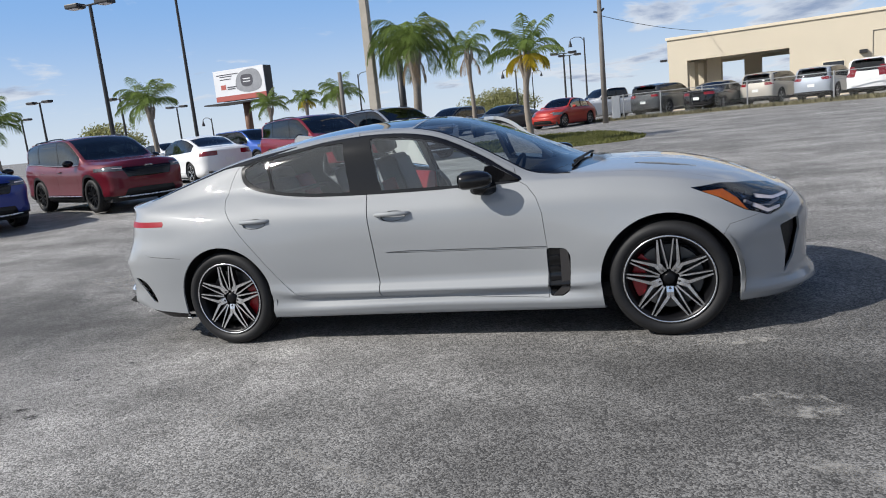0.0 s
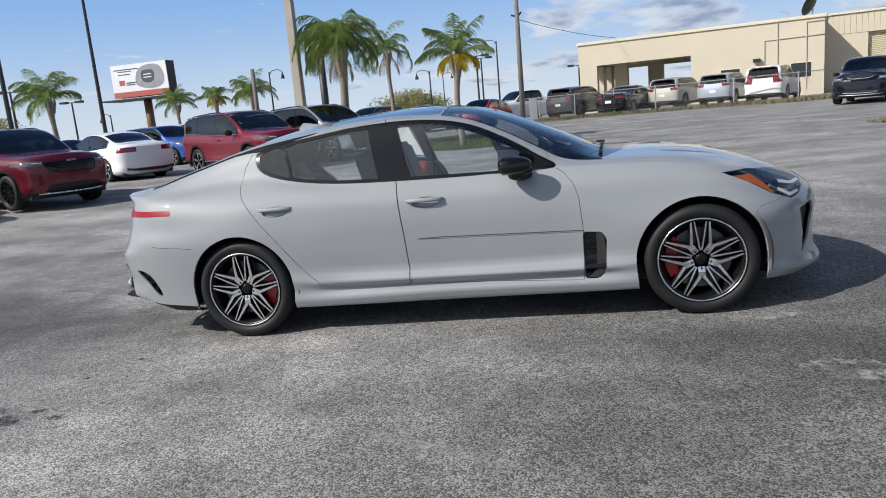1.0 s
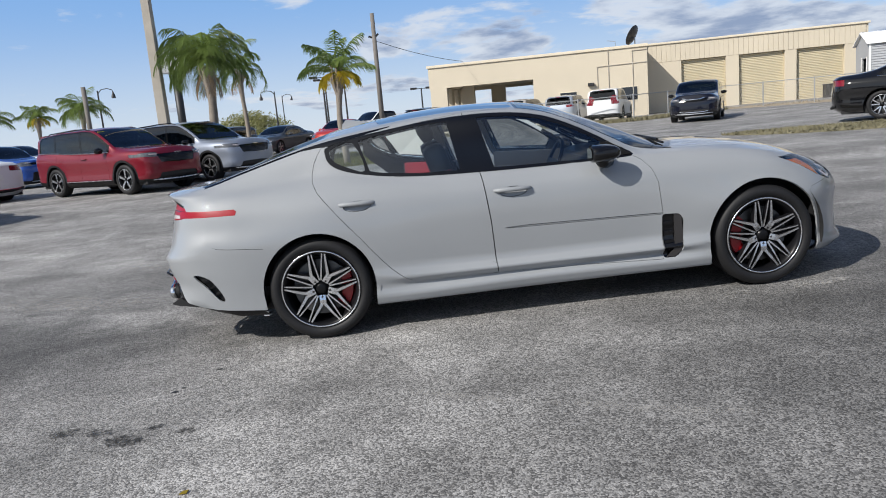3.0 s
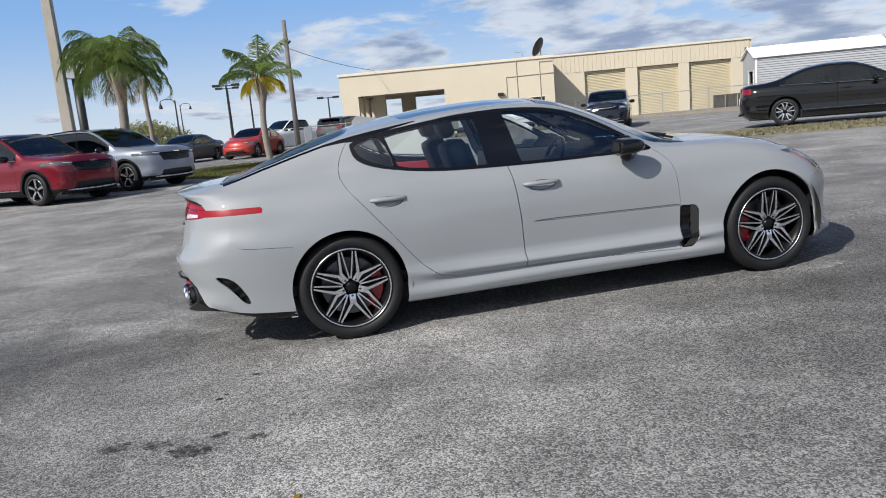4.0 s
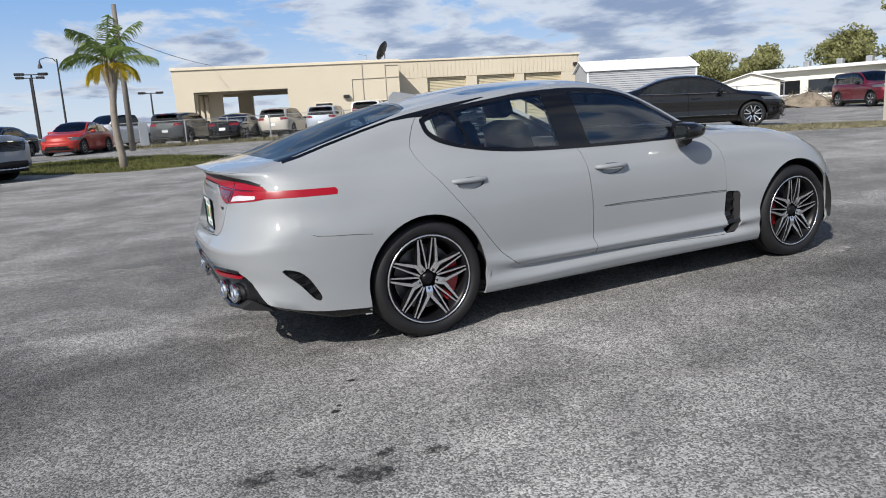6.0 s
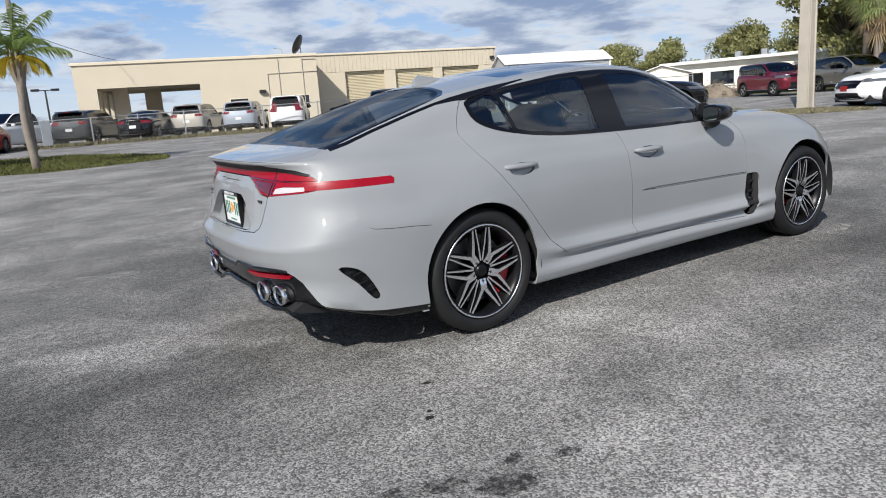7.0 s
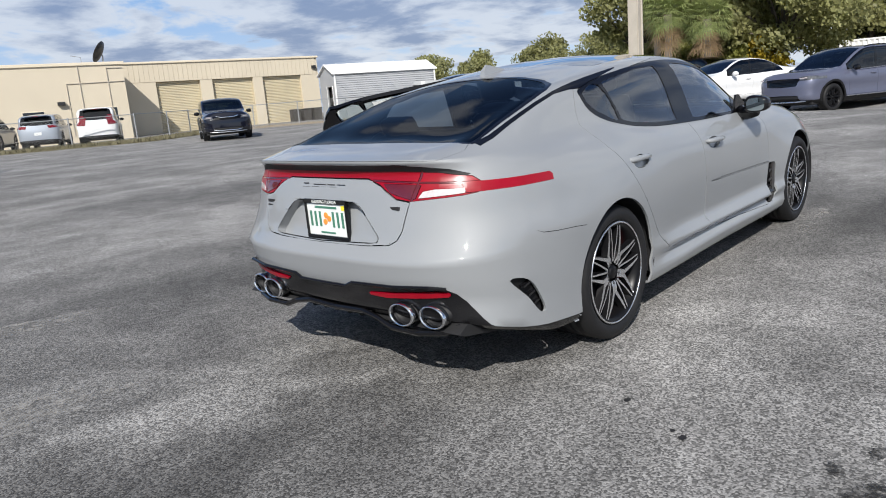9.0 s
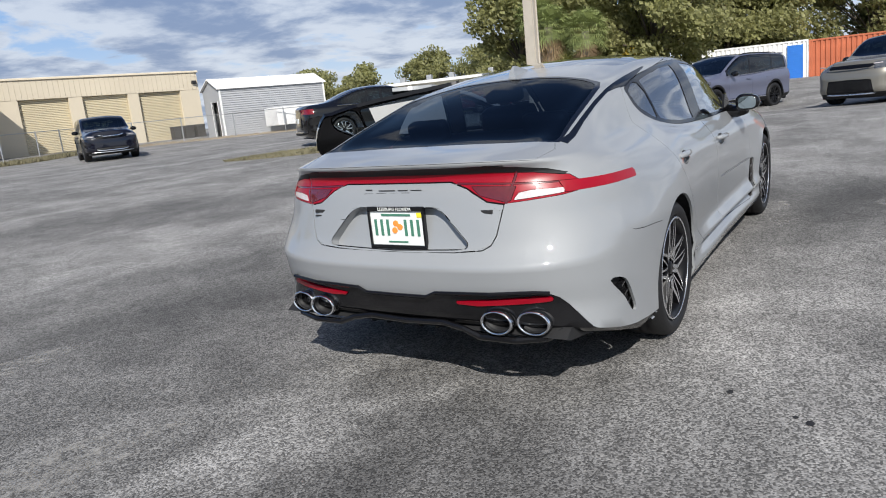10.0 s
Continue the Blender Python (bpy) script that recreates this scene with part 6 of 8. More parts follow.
    for xx in (k - 1.35, k - 2.25):
        if xx < S["dlo"][0] + 0.4:
            continue
        for s in (1, -1):
            part("seat", box(xx - 0.10, xx + 0.08, s * 0.38 - 0.24, s * 0.38 + 0.24, 0.5, mean + 0.06, 0.05), "seat", car, "", True)
            part("headrest", box(xx - 0.08, xx + 0.02, s * 0.38 - 0.13, s * 0.38 + 0.13, mean + 0.08, mean + 0.24, 0.04), "seat", car, "", True)
    grille_low, grille_high = hz[0] - S.get("grille", 0.15) + 0.02, hz[1] - 0.05
    bars = 0 if S.get("bare") else 5 if fine else 3
    for i in range(bars):
        z = grille_low + (grille_high - grille_low) * (i + 0.5) / bars
        part("grille_bar", tube([(nose - 0.055, -w * 0.52, z), (nose - 0.012, -w * 0.3, z), (nose - 0.004, 0, z), (nose - 0.012, w * 0.3, z), (nose - 0.055, w * 0.52, z)], 0.007, 5), "black_gloss", car)
    part("bumper_lip", tube([(nose - 0.16, -w * 0.72, sill + 0.05), (nose - 0.05, -w * 0.45, sill + 0.035), (nose - 0.035, 0, sill + 0.03), (nose - 0.05, w * 0.45, sill + 0.035), (nose - 0.16, w * 0.72, sill + 0.05)], 0.018, 6), "silver_alloy" if S["clad"] else "black_gloss", car)
    part("rear_plate", box(tail - 0.004, tail + 0.03, -0.16, 0.16, mean * 0.64, mean * 0.64 + 0.14, 0.003), "plate", car)
    part("rear_bumper_insert", tube([(tail + 0.11, -w * 0.78, sill + 0.14), (tail + 0.015, -w * 0.4, sill + 0.10), (tail + 0.005, 0, sill + 0.10), (tail + 0.015, w * 0.4, sill + 0.10), (tail + 0.11, w * 0.78, sill + 0.14)], 0.055 if wagon else 0.04, 6), "black_matte", car, "", True)
    if S["clad"]:
        for s in (1, -1):
            part("sill_strip", tube([(-S["wb"] / 2 + R + 0.12, s * w * 0.985, sill + 0.10), (S["wb"] / 2 - R - 0.12, s * w * 0.985, sill + 0.10)], 0.011, 5), "silver_alloy", car)
            part("window_line", tube([(x, s * (w * 0.915 + 0.008), float(belt(x)) + 0.010) for x in xs(S["dlo"][0] + 0.05, c2, 8)], 0.009, 5), "silver_alloy", car)
    if wagon and S is not PICKUP:
        part("tail_spoiler", prism([(tail + 0.10, S["glass_z"][1] + 0.03), (tail + 0.02, S["glass_z"][1] + 0.05), (tail + 0.05, S["glass_z"][1] + 0.075), (tail + 0.26, S["glass_z"][1] + 0.085)], -w * 0.58, w * 0.58), colour, car)
        part("brake_light", box(tail + 0.035, tail + 0.06, -0.14, 0.14, S["glass_z"][1] + 0.022, S["glass_z"][1] + 0.036), "red_lens", car)
    if bumper:
        part("bumper_plate", box(nose - 0.035, nose + 0.012, -0.15, 0.15, sill + 0.26, sill + 0.40, 0.004), bumper, car)
    if "rails" in extra:
        for s in (1, -1):
            y = s * float(rail_w(-0.6)) * 0.93
            part("roof_rail", tube([(x, y, float(top(np.array(x), np.array(abs(y)))) + dz) for x, dz in ((S["dlo"][0] + 0.25, 0.0), (S["dlo"][0] + 0.4, 0.035), (-0.6, 0.04), (S["header"] - 0.35, 0.03), (S["header"] - 0.15, 0.0))], 0.016, 6), "black_gloss", car)
    if "chrome_line" in extra:
        for s in (1, -1):
            pts = [(x, s * (w * 0.90 + 0.012), float(belt(x)) + 0.012) for x in xs(S["dlo"][0], c2, 8)]
            part("chrome_window_line", tube(pts, 0.010, 5), "chrome", car)
            pts = [(x, s * (float(rail_w(x)) + 0.006), float(rail(x)) - 0.008) for x in xs(S["dlo"][0] + 0.1, c2, 8)]
            part("chrome_window_line", tube(pts, 0.010, 5), "chrome", car)
            part("chrome_sill_line", tube([(-1.0, s * w * 0.985, sill + 0.14), (0.95, s * w * 0.985, sill + 0.14)], 0.010, 5), "chrome", car)
    if "chrome_nose" in extra:
        for z, half in ((S["lamp"][1] - 0.04, 0.42), (sill + 0.10, 0.62)):
            part("chrome_grille_bar", tube([(nose - 0.09, -half, z + 0.05), (nose - 0.005, -half * 0.6, z), (nose + 0.005, 0, z), (nose - 0.005, half * 0.6, z), (nose - 0.09, half, z + 0.05)], 0.018, 6), "chrome", car)
    if "chrome_tail" in extra:
        part("chrome_tail_line", tube([(tail + 0.03, -0.6, sill + 0.14), (tail - 0.004, 0, sill + 0.14), (tail + 0.03, 0.6, sill + 0.14)], 0.012, 5), "chrome", car)
    if "badge" in extra:
        part("nose_badge", box(nose - 0.01, nose + 0.006, -0.09, 0.09, S["lamp"][1] - 0.035, S["lamp"][1] - 0.005, 0.004), "chrome", car)
    if "sticker" in extra:
        part("window_sticker", box(S["header"] + 0.115, S["header"] + 0.125, -0.66, -0.36, float(crest(S["header"] + 0.12)) - 0.085, float(crest(S["header"] + 0.12)) - 0.02), "yellow_sticker", car)
    if "price" in extra:
        part("price_sheet", box(k - 0.35, k - 0.06, 0.22, 0.5, mean + 0.02, mean + 0.035), "paper", car)
    return car


M["tail_dim"] = material("dull_red_lamp_lens", (0.17, 0.004, 0.010), 0.16, 0, 0.2, 18, 200, 0, 0.6)
M["lamp_face"] = material("silvered_lamp", (0.10, 0.105, 0.115), 0.10, 0.1, 0.6, 14, 120, 0, 0.6)
M["screen_dark"] = tinted_glass("darker_windscreen", (0.16, 0.20, 0.22), 1.2)
PAINTS = dict(maroon=paint("maroon_paint", (0.12, 0.006, 0.016), 0.25), red=paint("cherry_red_paint", (0.165, 0.006, 0.016), 0.2), silver=paint("steel_grey_paint", (0.27, 0.30, 0.36), 0.45), blue=paint("deep_blue_paint", (0.018, 0.035, 0.20), 0.2),
              white=paint("white_paint", (0.76, 0.77, 0.78)), black=paint("black_paint", (0.006, 0.006, 0.007), rough=0.12), navy=paint("navy_black_paint", (0.007, 0.008, 0.015), rough=0.12), slate=paint("slate_violet_paint", (0.13, 0.14, 0.20), 0.35),
              khaki=paint("khaki_grey_paint", (0.20, 0.19, 0.165), 0.4), pearl=paint("pearl_silver_paint", (0.55, 0.56, 0.58), 0.3), coral=paint("tomato_red_paint", (0.36, 0.028, 0.018), 0.05), graphite=paint("graphite_paint", (0.055, 0.060, 0.065), 0.4), sky=paint("bright_blue_paint", (0.03, 0.09, 0.36), 0.2), champagne=paint("champagne_white_paint", (0.45, 0.42, 0.37), 0.2), ice=paint("ice_silver_paint", (0.36, 0.40, 0.46), 0.3))


def park(name, spec, colour, x, y, turn, label, size=1.0, **more):
    return build_vehicle(name, spec, PAINTS[colour], on_lot(x, y, turn) @ Matrix.Scale(size, 4), label, **more)


ROW = "cars for sale on the lot"
park("suv", SUV, "maroon", -11.5, 8.45, -22, "dark maroon three-row SUV with black wheels parked on the lot", wheel="ten", face="rim_black", group=ROW, extra=("rails", "badge", "price"), fine=True)
park("suv", SUV, "red", -8.4, 13.65, -33, "cherry red three-row SUV with a yellow windscreen sticker", group=ROW, extra=("rails", "badge", "sticker"), fine=True)
park("suv", SUV, "silver", -6.95, 15.85, -33, "steel grey three-row SUV beside the red one", group=ROW, extra=("rails", "badge"), fine=True)
park("suv", SUV, "blue", -13.0, 5.7, -22, "deep blue three-row SUV beside the maroon one", wheel="ten", face="rim_black", group=ROW, extra=("rails", "badge"))
park("sedan", SEDAN, "white", -13.85, 15.1, 150, "white compact sedan parked tail outwards", group=ROW, extra=("chrome_tail",), fine=True)
park("hatchback", BOXY, "sky", -15.9, 21.7, -22, "bright blue hatchback in the second row", group=ROW)
park("sedan", SEDAN, "graphite", -21.0, 17.0, -22, "graphite sedan far back on the lot", group=ROW)
park("suv", SUV, "pearl", -19.8, 9.8, -22, "pearl silver SUV behind the maroon one", group=ROW)
park("sedan", SEDAN, "white", -24.5, 26.5, -22, "white sedan far back on the lot", group=ROW)
park("suv", SUV, "white", -19.0, 28.6, -22, "white SUV far back on the lot", group=ROW)
park("coupe", BEETLE, "coral", -4.27, 32.7, -113, "tomato red rounded coupe beyond the palm", wheel="ten", group=ROW, glass="side_glass", fine=True)
park("sedan", SEDAN, "graphite", -7.7, 33.9, -113, "graphite sedan beside the red coupe", group=ROW)
park("suv", SUV, "graphite", -11.3, 35.8, -113, "dark SUV in the far row", group=ROW)
park("sedan", SEDAN, "pearl", -14.6, 37.4, -113, "pearl silver sedan in the far row", group=ROW)
FENCE = "cars behind the fence"
park("pickup", PICKUP, "white", -2.6, 38.6, -140, "white pickup truck behind the fence", group=FENCE, category="truck")
park("suv", SUV, "graphite", 0.9, 36.6, 60, "graphite SUV parked tail outwards by the fence", group=FENCE, extra=("chrome_tail",))
park("sedan", SEDAN, "black", 3.55, 35.2, 60, "black muscle sedan parked tail outwards by the fence", group=FENCE)
park("suv", SUV, "champagne", 6.3, 36.4, 60, "champagne white SUV with a dark rear window by the fence", size=0.97, group=FENCE, extra=("chrome_tail",))
park("suv", SUV, "ice", 8.5, 35.0, 62, "ice silver crossover parked by the fence", size=0.95, group=FENCE, extra=("chrome_tail",))
park("suv", BIG_SUV, "white", 10.4, 33.3, 64, "tall white SUV parked by the building", size=0.92, group=FENCE)
park("minivan", VAN, "navy", 11.1, 23.3, -117, "navy black family van with chrome bars on its nose", size=0.94, category="van", extra=("chrome_nose", "price"), fine=True)
park("sedan", SEDAN, "black", 12.0, 10.85, -36, "glossy black sedan with chrome window lines", extra=("chrome_line", "chrome_tail"), wheel="twin", face="machined", fine=True)
RIGHT = "cars by the trees"
park("sedan", SEDAN, "white", 19.2, 6.2, 152, "white sedan with a red plate on its nose", group=RIGHT, wheel="ten", bumper="caliper", fine=True)
park("suv", SUV, "slate", 18.35, 2.7, 155, "slate violet SUV with black wheels", group=RIGHT, wheel="twin", face="rim_black", extra=("rails",), fine=True)
park("hatchback", BOXY, "khaki", 16.2, -1.85, 153, "khaki grey boxy hatchback", group=RIGHT, fine=True)
park("suv", SUV, "blue", 27.3, -2.2, 156, "blue SUV behind the khaki hatchback", group=RIGHT)
park("hatchback", BOXY, "maroon", 29.2, 17.2, -115, "maroon boxy hatchback beyond the road", group=RIGHT)
park("suv", SUV, "khaki", 31.8, 14.7, -115, "khaki SUV beyond the road", group=RIGHT)
park("suv", BIG_SUV, "black", 34.9, 12.8, -115, "black SUV beyond the road", group=RIGHT)


# ---- the cream building with its drive-through and three shutters ----
HALL = Matrix.Translation((14.19, 38.15, -0.04)) @ Matrix.Rotation(radians(-14.5), 4, "Z") @ Matrix.Scale(1.034, 4)   # x along the front, y inwards, from the outer corner


def build_hall():
    hall = empty("workshop_building", HALL, "cream stucco workshop with a flat roof and roller shutters", "building")
    P = lambda name, bm, mat, label="": part(name, bm, mat, hall, label)
    lo, top, low_top = 0.2, 4.78, 4.98
    # front block: solid part, lintel over the drive-through, side pier
    P("wall", box(-6.75, 0, 0, 0.3, lo, top - 0.16), "stucco")
    P("wall", box(-0.3, 0, 0.3, 9, lo, top - 0.16), "stucco")
    P("wall", box(-6.75, -6.45, 0.3, 8.7, lo, top - 0.16), "stucco")
    P("lintel", box(-13.25, -6.75, 0, 0.5, 3.35, top - 0.16), "stucco")
    P("lintel", box(-13.25, -12.85, 0.5, 8.4, 3.35, top - 0.16), "stucco")
    P("lintel", box(-12.85, -6.75, 8.0, 8.4, 3.35, top - 0.16), "stucco")
    for y in (0.0, 2.4, 4.8, 7.4):
        P("pier", box(-13.2, -12.15 if y == 0 else -12.3, y + 0.002, y + (0.5 if y == 0 else 0.9), lo, 3.35), "stucco")
    for x0, x1, y0 in ((-11.7, -10.9, 3.0), (-10.3, -9.3, 7.2)):
        P("pier", box(x0, x1, y0, y0 + 0.5, lo, 3.55), "stucco")
    P("soffit", box(-12.85, -6.75, 0.5, 8.0, 3.55, 3.65), "stucco")
    P("roof", box(-13.25, 0, 0.3, 9, top - 0.22, top - 0.165), "concrete")
    P("coping", box(-13.33, 0.08, -0.08, 0.35, top - 0.16, top, 0.02), "stucco_trim")
    P("coping", box(-13.33, -12.95, 0.35, 8.6, top - 0.16, top, 0.02), "stucco_trim")
    P("coping", box(-0.33, 0.08, 0.35, 9, top - 0.16, top, 0.02), "stucco_trim")
    for x in (-5.2, -1.65):
        P("window_recess", box(x, x + 1.08, -0.012, 0.05, 1.55, 2.42), "stucco_trim")
        P("window", box(x + 0.05, x + 1.03, -0.018, 0.04, 1.6, 2.36), "roof_glass", "dark window")
    P("wall_lamp", box(-3.48, -3.12, -0.22, 0, 2.62, 2.80, 0.02), "dark_metal")
    # pipes take a darker concrete colour that stands for their shadow lines
    for pts in (((-2.25, -0.03, 4.6), (-2.25, -0.03, 0.9)), ((-2.9, -0.03, 1.0), (-2.9, -0.03, 3.7), (0.0, -0.03, 3.74)), ((-0.85, -0.03, 4.5), (-0.85, -0.03, 1.0)), ((-0.85, -0.03, 4.45), (-0.05, -0.03, 4.45))):
        P("wall_pipe", tube(pts, 0.024, 6), "concrete")
    # the shutter wing, set back
    d = 3.3
    for x0, x1 in ((0.0, 2.3), (4.95, 5.7), (8.35, 9.0), (11.68, 12.95)):
        P("pier", box(x0, x1, d, d + 0.4, lo, 3.78), "stucco")
    x = 0.0
    while x < 12.8:
        P("fascia_panel", box(x, x + 0.275, d - 0.02, d + 0.02, 3.78, low_top - 0.12, 0.006), "stucco")
        x += 0.285
    P("fascia_back", box(0, 12.95, d + 0.02, d + 0.4, 3.78, low_top - 0.12), "stucco")
    P("coping", box(-0.02, 13.03, d - 0.10, d + 0.45, low_top - 0.12, low_top, 0.02), "stucco_trim")
    P("wall", box(12.65, 12.95, d + 0.4, 14, lo, low_top - 0.12), "stucco")
    P("roof", box(0, 12.95, d + 0.4, 14, low_top - 0.3, low_top - 0.2), "concrete")
    P("wall", box(0, 12.6, 13.7, 14, lo, low_top - 0.3), "stucco")
    for x0, x1 in ((2.3, 4.95), (5.7, 8.35), (9.0, 11.68)):
        door = P("roller_shutter", box(x0, x1, d + 0.26, d + 0.30, lo, 3.78), "door_slat", "cream roller shutter")
        z = 0.62
        while z < 3.7:
            slat = prism([(d + 0.26, z), (d + 0.215, z + 0.018), (d + 0.215, z + 0.075), (d + 0.26, z + 0.092)], x0 + 0.01, x1 - 0.01, "x")
            part("slat", slat, "door_slat", door)
            z += 0.098
    P("wall_lamp", box(12.5, 12.8, d - 0.18, d, 4.15, 4.35, 0.02), "dark_metal")
    for x in (-0.9,):
        dish = lathe([(0.0, 0.001), (0.03, 0.25), (0.10, 0.48), (0.12, 0.485), (0.05, 0.25), (0.02, 0.001)], 24)
        ob = part("satellite_dish", dish, "dark_metal", hall, "dark satellite dish on the roof", True)
        ob.matrix_basis = Matrix.Translation((-0.55, 2.6, 5.5)) @ pose(0, 0, 0, 28, 0, 62) @ Matrix.Scale(1.3, 4)
        P("dish_mast", tube([(-0.5, 2.6, 4.6), (-0.5, 2.6, 5.4)], 0.04, 8), "galvanised")
    P("roof_aerial", tube([(-1.7, 2.2, 4.7), (-1.7, 2.2, 5.25), (-2.2, 2.2, 5.35)], 0.02, 5), "galvanised")
    return hall


build_hall()


def build_shed():
    """A pale sided store with a white gabled roof; x along its long side, y inwards from the near corner."""
    shed = empty("storage_shed", Matrix.Translation((22.75, 30.1, 0.08)) @ Matrix.Rotation(radians(-20), 4, "Z") @ Matrix.Scale(0.95, 4), "pale grey sided storage shed with a white metal roof", "shed")
    P = lambda name, bm, mat, label="": part(name, bm, mat, shed, label)
    lo, eave, apex, length, depth = 0.3, 3.40, 4.0, 7.0, 2.7
    P("wall", box(0, length, 0.03, 0.1, lo, eave), "siding")
    P("wall", box(length - 0.1, length, 0.1, depth, lo, eave), "siding")
    P("wall", box(0.1, length - 0.1, depth - 0.1, depth, lo, eave), "siding")
    z = lo + 0.3
    while z < eave - 0.05:
        lap = prism([(0.03, z), (-0.012, z + 0.004), (0.026, z + 0.128)], 0.09, length - 0.09, "x")
        part("board", lap, "siding", shed)
        z += 0.13
    for x in (0.0, length - 0.09):
        P("corner_trim", box(x - 0.004, x + 0.09, -0.02, 0.07, lo, eave), "white_metal")
    P("gable", prism([(0, eave), (depth, eave), (depth / 2, apex)], 0.0, 0.09, "x"), "siding")
    for y0, y1 in ((0.07, 0.45), (1.45, depth)):
        P("gable_wall", box(0.0, 0.09, y0, y1, lo, eave), "siding")
    P("gable_wall", box(0.0, 0.09, 0.45, 1.45, 2.65, eave), "siding")
    # a dark panel closes the door and stands for the shade inside
    P("doorway", box(0.25, 0.3, 0.45, 1.45, lo, 2.65), "void", "dark panel standing for the shade inside the open door")
    for y in (0.41, 1.45):
        P("door_frame", box(-0.02, 0.07, y, y + 0.06, lo, 2.70), "white_metal")
    for side in (0, 1):
        y0, y1 = (-0.12, depth / 2) if side == 0 else (depth + 0.12, depth / 2)
        z0 = eave - 0.04
        roof = prism([(y0, z0), (y1, apex), (y1, apex + 0.06), (y0, z0 + 0.06)], -0.15, length + 0.12, "x")
        P("roof_sheet", roof, "white_metal")
        for k in range(10):
            x = -0.1 + k * (length + 0.15) / 9
            P("roof_rib", prism([(y0, z0 + 0.06), (y1, apex + 0.06), (y1, apex + 0.085), (y0, z0 + 0.085)], x, x + 0.04, "x"), "white_metal")
    return shed


build_shed()

# three refuse bins and a low white wall between hall and shed
for k in range(3):
    b = box(-0.28, 0.28, -0.3, 0.3, 0.0, 0.75, 0.03)
    bin_ob = part("refuse_bin", b, "void", m=on_lot(25.2 + 0.76 * k, 37.5 - 0.2 * k, -14))
    tagged(bin_ob, "dark square refuse bin by the workshop wall", "bin", "refuse bins")
    part("lid", box(-0.3, 0.3, -0.32, 0.32, 0.75, 0.82, 0.02), "dark_metal", bin_ob)
tagged(part("trailer_box", box(-1.6, 1.6, -0.9, 0.9, 0.35, 1.35, 0.04), "white_metal", m=on_lot(25.7, 27.2, -22)), "low white trailer box behind the fence", "trailer")


# ---- fence ----
def build_fence(name, points, label):
    fence = empty(name, Matrix(), label, "fence")
    along = 0.0
    line = [Vector((x, y, 0)) for x, y in points]
    rail = []
    wires = bmesh.new()
    for a, c in zip(line, line[1:]):
        n = max(1, round((c - a).length / 2.6))
        for k in range(n):
            p, q = a.lerp(c, k / n), a.lerp(c, (k + 1) / n)
            gp, gq = lot(p.x, p.y), lot(q.x, q.y)
            part("post", tube([(p.x, p.y, gp - 0.1), (p.x, p.y, gp + 1.32)], 0.032, 8), "galvanised", fence)
            rail.append((p.x, p.y, gp + 1.27))
            steps = 26
            for i in range(-12, steps):
                # the slanting wires of the mesh, both ways
                for way in (1, -1):
                    u0, u1 = i / steps, (i + 12) / steps
                    if u1 <= 0 or u0 >= 1:
                        continue
                    z0, z1 = 0.04, 1.26
                    if u0 < 0:
                        z0 += (z1 - z0) * (-u0) / (u1 - u0); u0 = 0
                    if u1 > 1:
                        z1 = z0 + (z1 - z0) * (1 - u0) / (u1 - u0); u1 = 1
                    if way < 0:
                        z0, z1 = 1.30 - z0, 1.30 - z1
                    s, e = p.lerp(q, u0), p.lerp(q, u1)
                    s.z, e.z = lot(s.x, s.y) + z0, lot(e.x, e.y) + z1
                    w = Vector((0, 0, 0.0022))
                    vs = [wires.verts.new(v) for v in (s - w, e - w, e + w, s + w)]
                    wires.faces.new(vs)
    end = line[-1]
    part("post", tube([(end.x, end.y, lot(end.x, end.y) - 0.1), (end.x, end.y, lot(end.x, end.y) + 1.32)], 0.032, 8), "galvanised", fence)
    rail.append((end.x, end.y, lot(end.x, end.y) + 1.27))
    part("top_rail", tube(rail, 0.02, 6), "galvanised", fence)
    tagged(part("wire_mesh", wires, "net", fence), kind="stuff")
    return fence


build_fence("chain_link_fence", [(-3.2, 35.2), (0.6, 33.6), (4.6, 32.4), (8.0, 30.8), (10.6, 30.0), (12.8, 31.2), (16.4, 33.6)], "galvanised chain-link fence along the lot")
build_fence("chain_link_fence", [(16.4, 33.6), (20.0, 30.2), (24.0, 26.6), (30.0, 22.6)], "galvanised chain-link fence by the shed")


# ---- poles, lamps, billboard, signs ----
def twin_lamp(x, y, high, heads=2, label="tall dark twin-head lot lamp"):
    g = lot(x, y)
    lamp = empty("street_lamp", Matrix.Translation((x, y, g)), label, "street lamp", "lamps of the lot")
    part("pole", tube([(0, 0, -0.1), (0, 0, high)], [0.10, 0.065], 10), "dark_metal", lamp)
    part("cross_arm", tube([(-0.55, 0, high), (0.55, 0, high)], 0.035, 6), "dark_metal", lamp)
    for s in (-1, 1):
        part("lamp_head", box(s * 0.75 - 0.32, s * 0.75 + 0.32, -0.24, 0.24, high - 0.06, high + 0.12, 0.04), "dark_metal", lamp)
        part("lamp_lens", box(s * 0.75 - 0.22, s * 0.75 + 0.22, -0.17, 0.17, high - 0.085, high - 0.062), "clear_lens", lamp)
    return lamp


